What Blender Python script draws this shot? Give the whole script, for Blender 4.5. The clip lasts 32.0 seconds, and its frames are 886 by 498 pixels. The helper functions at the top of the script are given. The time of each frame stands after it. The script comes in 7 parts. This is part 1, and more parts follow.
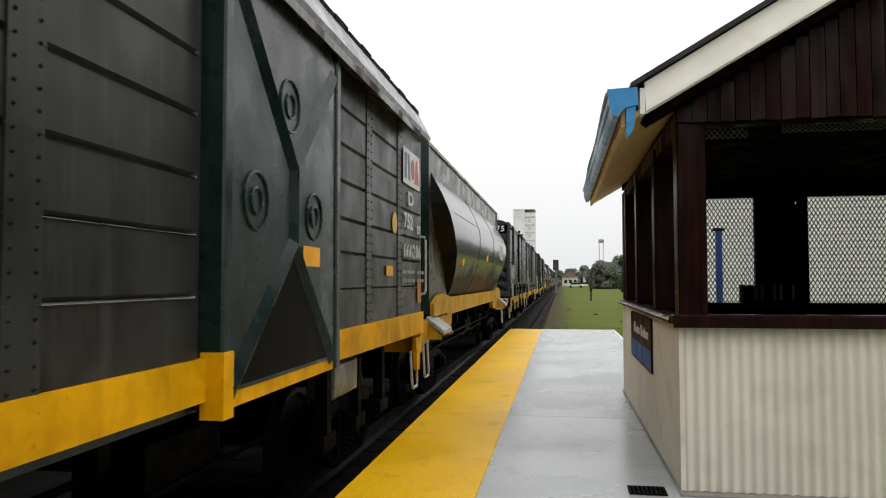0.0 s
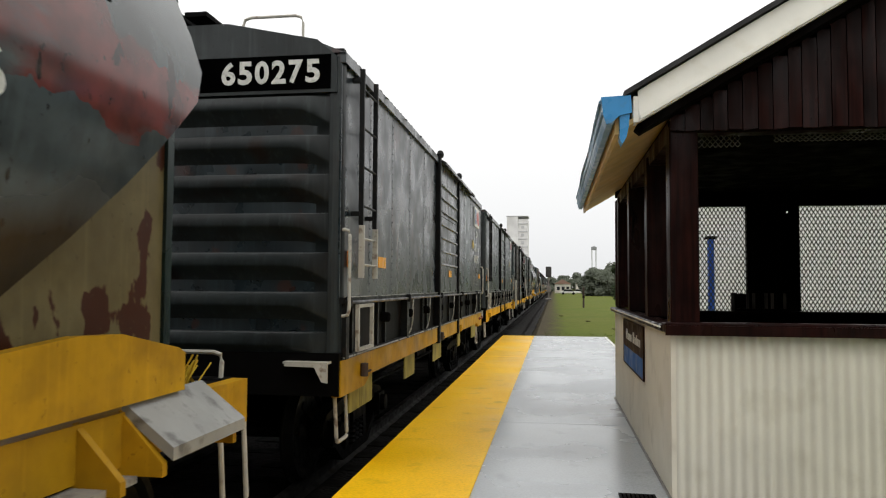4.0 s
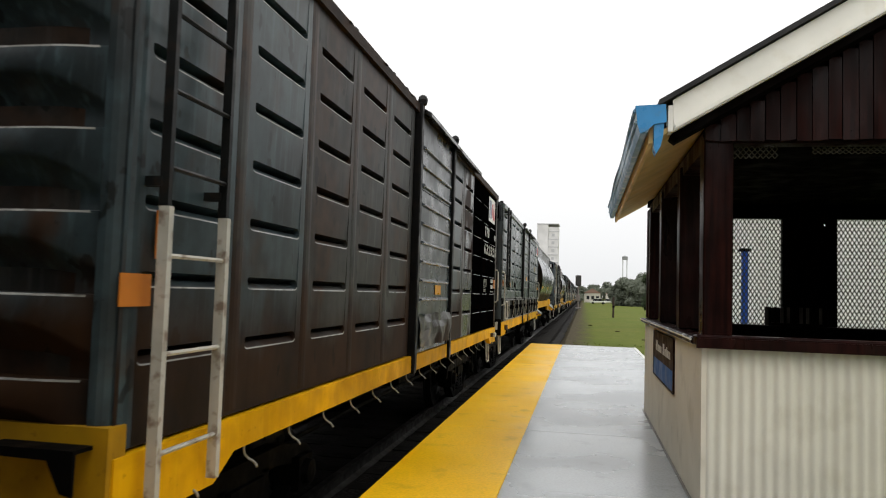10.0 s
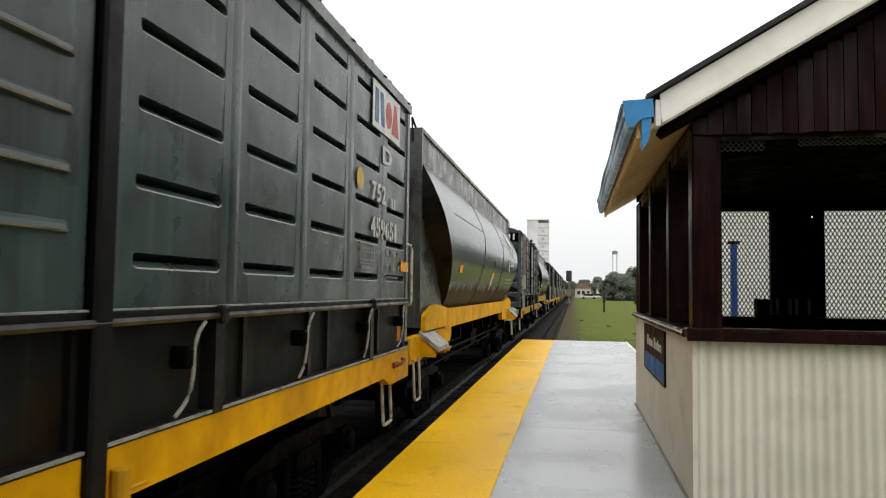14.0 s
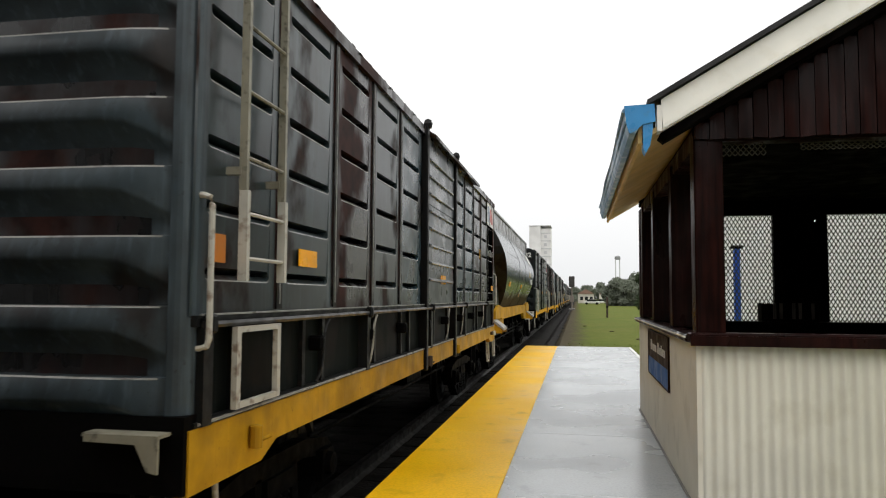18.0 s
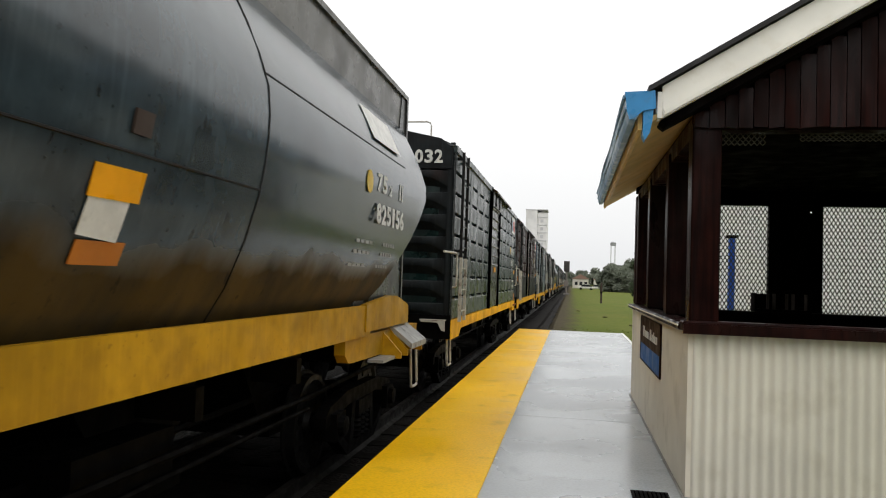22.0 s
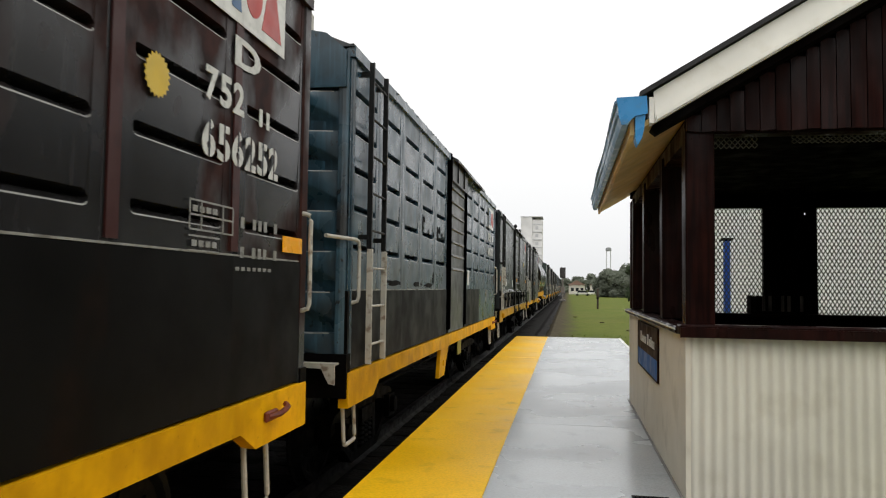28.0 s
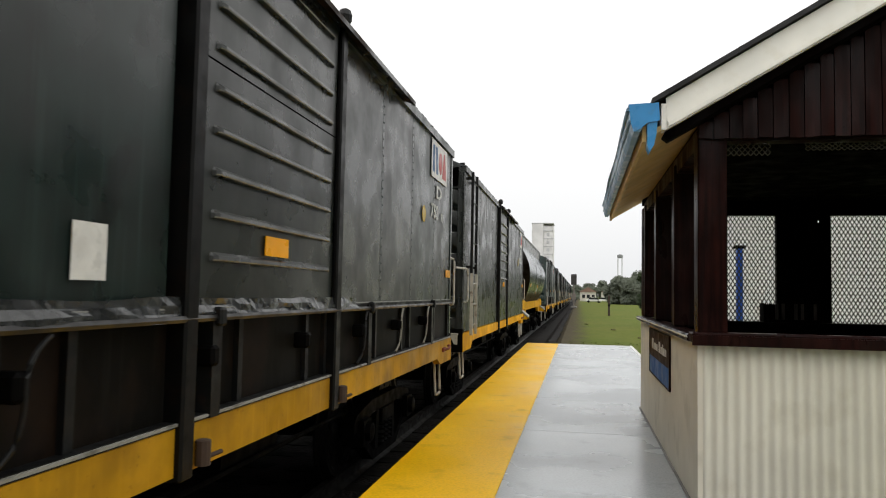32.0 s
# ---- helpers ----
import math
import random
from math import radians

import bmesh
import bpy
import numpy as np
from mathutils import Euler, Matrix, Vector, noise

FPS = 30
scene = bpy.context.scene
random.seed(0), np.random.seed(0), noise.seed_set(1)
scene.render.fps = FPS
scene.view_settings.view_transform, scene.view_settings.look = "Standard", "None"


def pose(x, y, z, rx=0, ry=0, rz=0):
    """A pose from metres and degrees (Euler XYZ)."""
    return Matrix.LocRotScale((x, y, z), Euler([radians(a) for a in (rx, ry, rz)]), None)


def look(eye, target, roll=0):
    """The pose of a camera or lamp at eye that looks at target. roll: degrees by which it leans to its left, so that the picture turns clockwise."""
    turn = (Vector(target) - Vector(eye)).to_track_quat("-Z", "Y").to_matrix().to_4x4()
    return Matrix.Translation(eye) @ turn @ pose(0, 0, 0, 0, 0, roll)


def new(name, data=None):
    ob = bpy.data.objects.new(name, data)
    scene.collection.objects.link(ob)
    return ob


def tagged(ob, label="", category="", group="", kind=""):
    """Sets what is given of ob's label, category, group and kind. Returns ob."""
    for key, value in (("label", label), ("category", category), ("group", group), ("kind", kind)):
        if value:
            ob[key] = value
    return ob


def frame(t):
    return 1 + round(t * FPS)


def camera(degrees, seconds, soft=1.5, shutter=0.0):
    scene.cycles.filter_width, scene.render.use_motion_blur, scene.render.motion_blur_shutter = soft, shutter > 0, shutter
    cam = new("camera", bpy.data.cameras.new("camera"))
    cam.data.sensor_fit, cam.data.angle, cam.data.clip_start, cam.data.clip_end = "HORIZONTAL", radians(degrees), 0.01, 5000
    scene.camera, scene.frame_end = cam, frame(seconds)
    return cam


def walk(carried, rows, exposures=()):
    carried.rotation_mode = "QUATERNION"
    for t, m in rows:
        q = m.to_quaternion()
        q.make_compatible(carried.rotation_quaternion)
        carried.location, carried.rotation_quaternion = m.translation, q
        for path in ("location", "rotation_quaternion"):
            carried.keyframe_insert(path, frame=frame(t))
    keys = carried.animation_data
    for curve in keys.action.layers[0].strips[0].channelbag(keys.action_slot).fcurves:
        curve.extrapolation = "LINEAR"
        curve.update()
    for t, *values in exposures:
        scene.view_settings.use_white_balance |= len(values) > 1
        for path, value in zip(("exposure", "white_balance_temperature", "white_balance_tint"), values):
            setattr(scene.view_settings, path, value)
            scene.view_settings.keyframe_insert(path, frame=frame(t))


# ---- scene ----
cam = camera(63.0, 32.0, soft=1.1, shutter=0.08)
EYE = (0.0, 0.0, 1.5)
# seconds and the unsteady turn of the camera: tilt, lean, heading
PATH = [
    (0, 92.50, 0.11, 9.27),
    (0.5, 92.81, 0.05, 9.09),
    (1, 92.98, -0.42, 9.55),
    (1.5, 93.13, -0.40, 9.14),
    (2, 92.58, -0.37, 8.76),
    (2.5, 92.76, -0.13, 8.30),
    (3, 92.89, -0.24, 8.62),
    (3.5, 92.74, -0.57, 8.69),
    (4, 92.97, -0.35, 8.70),
    (4.5, 93.02, -0.61, 8.60),
    (6.5, 93.57, -0.10, 9.16),
    (7, 93.39, -0.32, 9.63),
    (7.5, 93.50, -0.72, 10.11),
    (8, 93.79, -1.40, 10.09),
    (8.5, 94.06, -1.44, 9.70),
    (9, 94.27, -1.32, 9.62),
    (9.5, 93.95, -1.73, 10.28),
    (10, 93.39, -1.78, 10.97),
    (10.5, 93.61, -1.29, 10.90),
    (11, 93.78, -0.84, 10.54),
    (11.5, 93.58, -0.77, 10.62),
    (12, 93.53, -0.50, 10.36),
    (12.5, 93.51, -0.34, 10.04),
    (13, 93.35, -0.69, 10.08),
    (13.5, 93.27, -0.85, 10.35),
    (14, 93.22, -0.76, 10.26),
    (14.5, 93.61, -0.47, 10.48),
    (16.5, 93.60, -0.20, 10.87),
    (17, 93.62, -0.41, 10.56),
    (17.5, 93.45, -0.26, 10.50),
    (18, 93.74, -0.36, 10.48),
    (18.5, 93.99, -0.35, 10.07),
    (19, 93.85, -0.48, 9.83),
    (19.5, 93.16, -0.65, 9.81),
    (20, 93.14, -0.45, 9.52),
    (20.5, 93.68, 0.09, 8.74),
    (21, 93.78, -0.69, 9.51),
    (21.5, 92.96, -0.94, 11.07),
    (22, 92.26, -1.97, 10.08),
    (22.5, 92.28, -0.36, 9.96),
    (23, 92.37, 0.18, 9.22),
    (23.5, 92.11, 0.34, 9.86),
    (24, 92.24, 0.40, 9.71),
    (24.5, 92.30, -0.16, 9.73),
    (25, 93.21, -0.67, 10.24),
    (25.5, 92.62, -0.68, 11.10),
    (26, 92.42, -0.51, 10.48),
    (26.5, 92.64, -0.79, 9.56),
    (28.5, 92.97, -0.86, 9.92),
    (29, 92.80, -1.33, 9.83),
    (29.5, 93.33, -1.18, 9.83),
    (30, 93.24, -0.57, 9.65),
    (30.5, 93.16, -0.95, 9.98),
    (31, 92.92, -0.83, 10.44),
    (31.5, 93.27, -0.71, 10.59),
    (32, 93.44, -1.09, 10.63),
]
# seconds and stops: the camera's own exposure drifts
STOPS = [(0, 0.06), (9.5, 0.07), (10, 0.12), (14.5, 0.13), (17, 0.0), (17.3, 0.0), (17.9, 0.13), (20.4, 0.12), (21, -0.12), (21.6, 0.0), (22.2, 0.08), (32, 0.08)]
walk(cam, [(t, pose(*EYE, rx, ry, rz)) for t, rx, ry, rz in PATH], STOPS)

# seconds and metres that the train has gone
TRAIN = [
    (0, 0.00), (1, 4.87), (2, 9.68), (3, 14.45), (4, 19.21), (5, 23.98), (6, 28.78), (7, 33.64),
    (8, 38.54), (9, 43.49), (10, 48.50), (11, 53.57), (12, 58.68), (13, 63.84), (14, 69.05), (15, 74.29),
    (16, 79.57), (17, 84.84), (18, 90.09), (19, 95.30), (20, 100.45), (21, 105.57), (22, 110.68), (23, 115.79),
    (24, 120.92), (25, 126.05), (26, 131.17), (27, 136.29), (28, 141.42), (29, 146.56), (30, 151.73), (31, 156.93),
    (32, 162.18),
]

# ---- world and light: wet overcast day ----
world = bpy.data.worlds.new("overcast")
scene.world = world
world.use_nodes = True
wn = world.node_tree
wn.nodes.clear()
w_out = wn.nodes.new("ShaderNodeOutputWorld")
w_bg = wn.nodes.new("ShaderNodeBackground")
w_sky = wn.nodes.new("ShaderNodeTexSky")
w_sky.sky_type, w_sky.sun_disc = "NISHITA", False
w_sky.sun_elevation, w_sky.sun_rotation = radians(55), radians(200)
w_sky.dust_density, w_sky.air_density = 5.0, 1.0
w_bw = wn.nodes.new("ShaderNodeRGBToBW")
w_coord = wn.nodes.new("ShaderNodeTexCoord")
w_sep = wn.nodes.new("ShaderNodeSeparateXYZ")
w_ramp = wn.nodes.new("ShaderNodeValToRGB")
w_ramp.color_ramp.elements[0].position, w_ramp.color_ramp.elements[0].color = 0.0, (0.77, 0.78, 0.79, 1)
w_ramp.color_ramp.elements[1].position, w_ramp.color_ramp.elements[1].color = 0.45, (1.15, 1.14, 1.12, 1)
w_scale = wn.nodes.new("ShaderNodeVectorMath")
w_scale.operation = "SCALE"
w_scale.inputs[3].default_value = 0.02
w_add = wn.nodes.new("ShaderNodeVectorMath")
w_add.operation = "ADD"
wn.links.new(w_coord.outputs["Generated"], w_sep.inputs[0])
wn.links.new(w_sep.outputs["Z"], w_ramp.inputs[0])
wn.links.new(w_sky.outputs[0], w_bw.inputs[0])
wn.links.new(w_bw.outputs[0], w_scale.inputs[0])
wn.links.new(w_ramp.outputs[0], w_add.inputs[0])
wn.links.new(w_scale.outputs[0], w_add.inputs[1])
wn.links.new(w_add.outputs[0], w_bg.inputs[0])
wn.links.new(w_bg.outputs[0], w_out.inputs[0])
w_bg.inputs[1].default_value = 1.0

sun_data = bpy.data.lights.new("sun", "SUN")
sun_data.energy, sun_data.angle, sun_data.color = 0.6, radians(40), (1.0, 0.98, 0.95)
sun = new("sun", sun_data)
sun.matrix_world = look((20, -20, 60), (0, 10, 0))


# ---- materials ----
def node_material(name):
    m = bpy.data.materials.new(name)
    m.use_nodes = True
    nt = m.node_tree
    return m, nt, nt.nodes["Principled BSDF"]


def scaled_coords(nt, sx, sy, sz, shuffle=True):
    """Object coordinates stretched by the given factors and shifted for each object."""
    c = nt.nodes.new("ShaderNodeTexCoord")
    v = nt.nodes.new("ShaderNodeVectorMath")
    v.operation = "MULTIPLY"
    v.inputs[1].default_value = (sx, sy, sz)
    nt.links.new(c.outputs["Object"], v.inputs[0])
    if not shuffle:
        return v.outputs[0]
    info = nt.nodes.new("ShaderNodeObjectInfo")
    k = nt.nodes.new("ShaderNodeMath")
    k.operation = "MULTIPLY"
    k.inputs[1].default_value = 37.0
    nt.links.new(info.outputs["Random"], k.inputs[0])
    a = nt.nodes.new("ShaderNodeVectorMath")
    a.operation = "ADD"
    nt.links.new(v.outputs[0], a.inputs[0])
    nt.links.new(k.outputs[0], a.inputs[1])
    return a.outputs[0]


def noise_value(nt, vec, scale, detail=4.0, lo=0.35, hi=0.65):
    n = nt.nodes.new("ShaderNodeTexNoise")
    n.inputs["Scale"].default_value, n.inputs["Detail"].default_value = scale, detail
    nt.links.new(vec, n.inputs["Vector"])
    r = nt.nodes.new("ShaderNodeMapRange")
    r.inputs[1].default_value, r.inputs[2].default_value = lo, hi
    nt.links.new(n.outputs["Fac"], r.inputs[0])
    return r.outputs[0]


def mix_colour(nt, fac, a, b, strength=1.0):
    m = nt.nodes.new("ShaderNodeMix")
    m.data_type = "RGBA"
    if strength != 1.0:
        k = nt.nodes.new("ShaderNodeMath")
        k.operation = "MULTIPLY"
        k.inputs[1].default_value = strength
        nt.links.new(fac, k.inputs[0])
        fac = k.outputs[0]
    nt.links.new(fac, m.inputs[0])
    for value, slot in ((a, m.inputs[6]), (b, m.inputs[7])):
        if isinstance(value, tuple):
            slot.default_value = (*value, 1)
        else:
            nt.links.new(value, slot)
    return m.outputs[2]


def add_bump(nt, bsdf, vec, scale, strength, distance=0.01, detail=4.0):
    n = nt.nodes.new("ShaderNodeTexNoise")
    n.inputs["Scale"].default_value, n.inputs["Detail"].default_value = scale, detail
    nt.links.new(vec, n.inputs["Vector"])
    b = nt.nodes.new("ShaderNodeBump")
    b.inputs["Strength"].default_value, b.inputs["Distance"].default_value = strength, distance
    nt.links.new(n.outputs["Fac"], b.inputs["Height"])
    nt.links.new(b.outputs[0], bsdf.inputs["Normal"])


def set_range(nt, fac, lo, hi, slot):
    r = nt.nodes.new("ShaderNodeMapRange")
    r.inputs[3].default_value, r.inputs[4].default_value = lo, hi
    nt.links.new(fac, r.inputs[0])
    nt.links.new(r.outputs[0], slot)


def wagon_paint(name, base, rust=0.0, grime=(0.007, 0.0065, 0.006), grime_amount=0.55, rough=(0.2, 0.42), rust_colour=(0.05, 0.016, 0.010), gloss=0.5, mud=0.0, streaks=1.0, red=0.0, red_at=None, spots=0.0, spot_level=0.555, spot_colour=(0.045, 0.013, 0.005), spot_scale=4.2, mud_shade_low=1.6, mud_shade_top=3.1, soil=((0.034, 0.019, 0.004), (0.004, 0.0026, 0.0015)), soil_stretch=0.8):
    """Old sheet-metal paint: blotches, rain streaks, rust patches, low mud mixed with painted shade, wet gloss."""
    m, nt, bsdf = node_material(name)
    soft = scaled_coords(nt, 1, 1, 1)
    streak = scaled_coords(nt, 5, 5, 0.45)
    tone = tuple(min(1, c * 1.5 + min(0.003, max(base))) for c in base)
    c1 = mix_colour(nt, noise_value(nt, soft, 1.1, 5, 0.35, 0.7), base, tone)
    c2 = mix_colour(nt, noise_value(nt, soft, 2.3, 8, 0.48, 0.66), c1, grime, grime_amount)
    c2 = mix_colour(nt, noise_value(nt, streak, 1.6, 5, 0.5, 0.72), c2, grime, grime_amount * 0.6 * streaks)
    fade = tuple(min(1, c * 2.4 + 0.012 * min(1, streaks)) for c in base)
    c3 = mix_colour(nt, noise_value(nt, streak, 2.1, 3, 0.6, 0.78), c2, fade, 0.55 * streaks)
    c3 = mix_colour(nt, noise_value(nt, soft, 7.0, 9, 0.42, 0.62), c3, grime, grime_amount * 0.5)
    c3 = mix_colour(nt, noise_value(nt, scaled_coords(nt, 14, 14, 0.6), 1.5, 5, 0.55, 0.72), c3, fade, 0.4 * streaks)
    wet = noise_value(nt, soft, 3.0, 4)
    if rust > 0:
        blotch = noise_value(nt, scaled_coords(nt, 1.2, 1.2, 0.8), 1.5, 9, 0.64 - 0.26 * rust, 0.72 - 0.2 * rust)
        brown = mix_colour(nt, noise_value(nt, soft, 7.0, 6), rust_colour, tuple(v * 0.35 for v in rust_colour))
        c3 = mix_colour(nt, blotch, c3, brown, 0.9)
    if red > 0:
        streak_map = noise_value(nt, scaled_coords(nt, 1, 0.5, 1.5), 1.3, 7, 0.47, 0.53)
        where = nt.nodes.new("ShaderNodeTexCoord")
        tall = nt.nodes.new("ShaderNodeSeparateXYZ")
        nt.links.new(where.outputs["Object"], tall.inputs[0])
        band = nt.nodes.new("ShaderNodeMath")
        band.operation = "COMPARE"
        band.inputs[1].default_value, band.inputs[2].default_value = red_at
        ragged = nt.nodes.new("ShaderNodeMath")
        ragged.operation = "MULTIPLY_ADD"
        ragged.inputs[1].default_value = 0.5
        nt.links.new(noise_value(nt, soft, 2.0, 7, 0.2, 0.8), ragged.inputs[0])
        nt.links.new(tall.outputs["Z"], ragged.inputs[2])
        nt.links.new(ragged.outputs[0], band.inputs[0])
        both = nt.nodes.new("ShaderNodeMath")
        both.operation = "MULTIPLY"
        nt.links.new(band.outputs[0], both.inputs[0])
        nt.links.new(streak_map, both.inputs[1])
        shade = mix_colour(nt, noise_value(nt, soft, 5.0, 5), (0.17, 0.026, 0.018), (0.07, 0.013, 0.009))
        c3 = mix_colour(nt, both.outputs[0], c3, shade, red)
    if spots > 0:
        c3 = mix_colour(nt, noise_value(nt, scaled_coords(nt, 1, 1, 0.6), spot_scale, 4, spot_level, spot_level + 0.02), c3, spot_colour, spots)
    dirt = blotch if rust > 0.3 else None
    # Mud by height; its dark tone also paints the shade low on hopper barrels.
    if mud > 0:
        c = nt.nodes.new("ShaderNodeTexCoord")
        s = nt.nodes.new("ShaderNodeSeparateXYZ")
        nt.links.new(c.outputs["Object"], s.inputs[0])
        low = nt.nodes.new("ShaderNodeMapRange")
        low.inputs[1].default_value, low.inputs[2].default_value, low.inputs[3].default_value, low.inputs[4].default_value = mud_shade_low, mud_shade_top, 1.0, -0.35
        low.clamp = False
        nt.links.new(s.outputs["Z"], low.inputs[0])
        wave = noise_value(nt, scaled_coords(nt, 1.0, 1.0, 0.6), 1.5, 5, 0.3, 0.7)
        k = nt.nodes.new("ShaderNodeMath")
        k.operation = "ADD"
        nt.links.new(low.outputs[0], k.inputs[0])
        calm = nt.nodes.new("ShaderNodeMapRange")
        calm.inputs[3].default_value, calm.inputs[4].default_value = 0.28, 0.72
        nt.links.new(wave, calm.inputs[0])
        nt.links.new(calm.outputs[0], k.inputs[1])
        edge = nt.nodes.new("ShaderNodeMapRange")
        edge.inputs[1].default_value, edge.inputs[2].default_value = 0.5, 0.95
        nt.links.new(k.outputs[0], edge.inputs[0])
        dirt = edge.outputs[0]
        soil_shade_tone = mix_colour(nt, noise_value(nt, scaled_coords(nt, 1.5, 1.5, soil_stretch), 2.0, 7, 0.38, 0.78), soil[0], soil[1])
        c3 = mix_colour(nt, dirt, c3, soil_shade_tone, mud)
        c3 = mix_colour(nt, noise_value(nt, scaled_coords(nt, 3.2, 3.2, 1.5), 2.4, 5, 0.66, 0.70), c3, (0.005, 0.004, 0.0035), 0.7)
    speck = noise_value(nt, soft, 26, 3, 0.66, 0.74)
    c4 = mix_colour(nt, speck, c3, grime, 0.5)
    nt.links.new(c4, bsdf.inputs["Base Color"])
    if dirt is None:
        set_range(nt, wet, rough[0], rough[1], bsdf.inputs["Roughness"])
        bsdf.inputs["Specular IOR Level"].default_value = gloss
    else:
        set_range(nt, dirt, rough[0] + 0.05, 0.62, bsdf.inputs["Roughness"])
        set_range(nt, dirt, gloss, 0.1, bsdf.inputs["Specular IOR Level"])
    add_bump(nt, bsdf, soft, 1.3, 0.22, 0.03, 2.5)
    return m


def plain_paint(name, base, rough=0.5, wear=None, wear_amount=0.5, scale=4.0, bump=0.2, metal=0.0, tone=0.8, gloss=0.4):
    m, nt, bsdf = node_material(name)
    soft = scaled_coords(nt, 1, 1, 1)
    dark = tuple(c * tone for c in base)
    c = mix_colour(nt, noise_value(nt, soft, scale, 5), base, dark)
    if wear:
        c = mix_colour(nt, noise_value(nt, soft, scale * 2.3, 6, 0.55, 0.68), c, wear, wear_amount)
    nt.links.new(c, bsdf.inputs["Base Color"])
    set_range(nt, noise_value(nt, soft, scale * 1.7, 4), max(0.05, rough - 0.12), min(1, rough + 0.12), bsdf.inputs["Roughness"])
    bsdf.inputs["Metallic"].default_value = metal
    bsdf.inputs["Specular IOR Level"].default_value = gloss
    if bump:
        add_bump(nt, bsdf, soft, scale * 6, bump, 0.004)
    return m


def wet_concrete(name, base, stain, rough_lo, rough_hi, stretch=(1, 1, 1), gloss=0.5):
    m, nt, bsdf = node_material(name)
    soft = scaled_coords(nt, *stretch, shuffle=False)
    fine = scaled_coords(nt, 1, 1, 1)
    c = mix_colour(nt, noise_value(nt, soft, 0.9, 6, 0.35, 0.7), base, stain)
    c = mix_colour(nt, noise_value(nt, fine, 45, 3, 0.4, 0.75), c, tuple(v * 0.6 for v in base), 0.5)
    c = mix_colour(nt, noise_value(nt, soft, 3.2, 7, 0.6, 0.72), c, tuple(v * 0.45 for v in base), 0.5)
    nt.links.new(c, bsdf.inputs["Base Color"])
    set_range(nt, noise_value(nt, soft, 0.7, 5, 0.38, 0.6), rough_lo, rough_hi, bsdf.inputs["Roughness"])
    bsdf.inputs["Specular IOR Level"].default_value = gloss
    add_bump(nt, bsdf, fine, 60, 0.12, 0.004)
    return m


def wood_paint(name, base, streak_colour, rough=0.35, gloss=0.25):
    """Old varnished boards: grain, a tone of its own for each board, patchy sheen."""
    m, nt, bsdf = node_material(name)
    grain = scaled_coords(nt, 14, 14, 0.7)
    soft = scaled_coords(nt, 1, 1, 1)
    info = nt.nodes.new("ShaderNodeObjectInfo")
    c = mix_colour(nt, noise_value(nt, grain, 2.2, 5), base, streak_colour)
    c = mix_colour(nt, noise_value(nt, soft, 3.0, 5, 0.45, 0.7), c, tuple(v * 0.3 for v in base), 0.8)
    c = mix_colour(nt, info.outputs["Random"], c, tuple(v * 0.4 for v in base), 0.4)
    nt.links.new(c, bsdf.inputs["Base Color"])
    patch = noise_value(nt, scaled_coords(nt, 2.5, 2.5, 0.8), 2.0, 4)
    set_range(nt, patch, rough - 0.1, rough + 0.25, bsdf.inputs["Roughness"])
    set_range(nt, patch, gloss, gloss * 0.3, bsdf.inputs["Specular IOR Level"])
    add_bump(nt, bsdf, grain, 3.0, 0.3, 0.006)
    return m


def ground_material(name, a, b, c3, scale, rough=0.9, bump=0.8):
    m, nt, bsdf = node_material(name)
    soft = scaled_coords(nt, 1, 1, 1, shuffle=False)
    c = mix_colour(nt, noise_value(nt, soft, scale * 0.06, 5), a, b)
    c = mix_colour(nt, noise_value(nt, soft, scale, 6, 0.4, 0.7), c, c3, 0.7)
    nt.links.new(c, bsdf.inputs["Base Color"])
    bsdf.inputs["Roughness"].default_value = rough
    bsdf.inputs["Specular IOR Level"].default_value = 0.08
    add_bump(nt, bsdf, soft, scale * 2, bump, 0.05, 6)
    return m


def field_material(name, a, b, c3, earth, scale):
    """Short grass that gives way to bare earth along the ballast."""
    m, nt, bsdf = node_material(name)
    soft = scaled_coords(nt, 1, 1, 1, shuffle=False)
    c = mix_colour(nt, noise_value(nt, soft, scale * 0.06, 5), a, b)
    c = mix_colour(nt, noise_value(nt, soft, scale, 6, 0.4, 0.7), c, c3, 0.7)
    where = nt.nodes.new("ShaderNodeTexCoord")
    axis = nt.nodes.new("ShaderNodeSeparateXYZ")
    nt.links.new(where.outputs["Object"], axis.inputs[0])
    ragged = nt.nodes.new("ShaderNodeMath")
    ragged.operation = "MULTIPLY_ADD"
    ragged.inputs[1].default_value = 1.1
    nt.links.new(noise_value(nt, soft, 1.4, 8, 0.2, 0.8), ragged.inputs[0])
    nt.links.new(axis.outputs["X"], ragged.inputs[2])
    bare = nt.nodes.new("ShaderNodeMapRange")
    bare.inputs[1].default_value, bare.inputs[2].default_value, bare.inputs[3].default_value, bare.inputs[4].default_value = 0.2, 1.15, 1.0, 0.0
    nt.links.new(ragged.outputs[0], bare.inputs[0])
    soil = mix_colour(nt, noise_value(nt, soft, 5.0, 6), earth, tuple(v * 0.5 for v in earth))
    c = mix_colour(nt, bare.outputs[0], c, soil)
    nt.links.new(c, bsdf.inputs["Base Color"])
    bsdf.inputs["Roughness"].default_value = 0.9
    bsdf.inputs["Specular IOR Level"].default_value = 0.08
    add_bump(nt, bsdf, soft, scale * 2, 0.8, 0.05, 6)
    return m


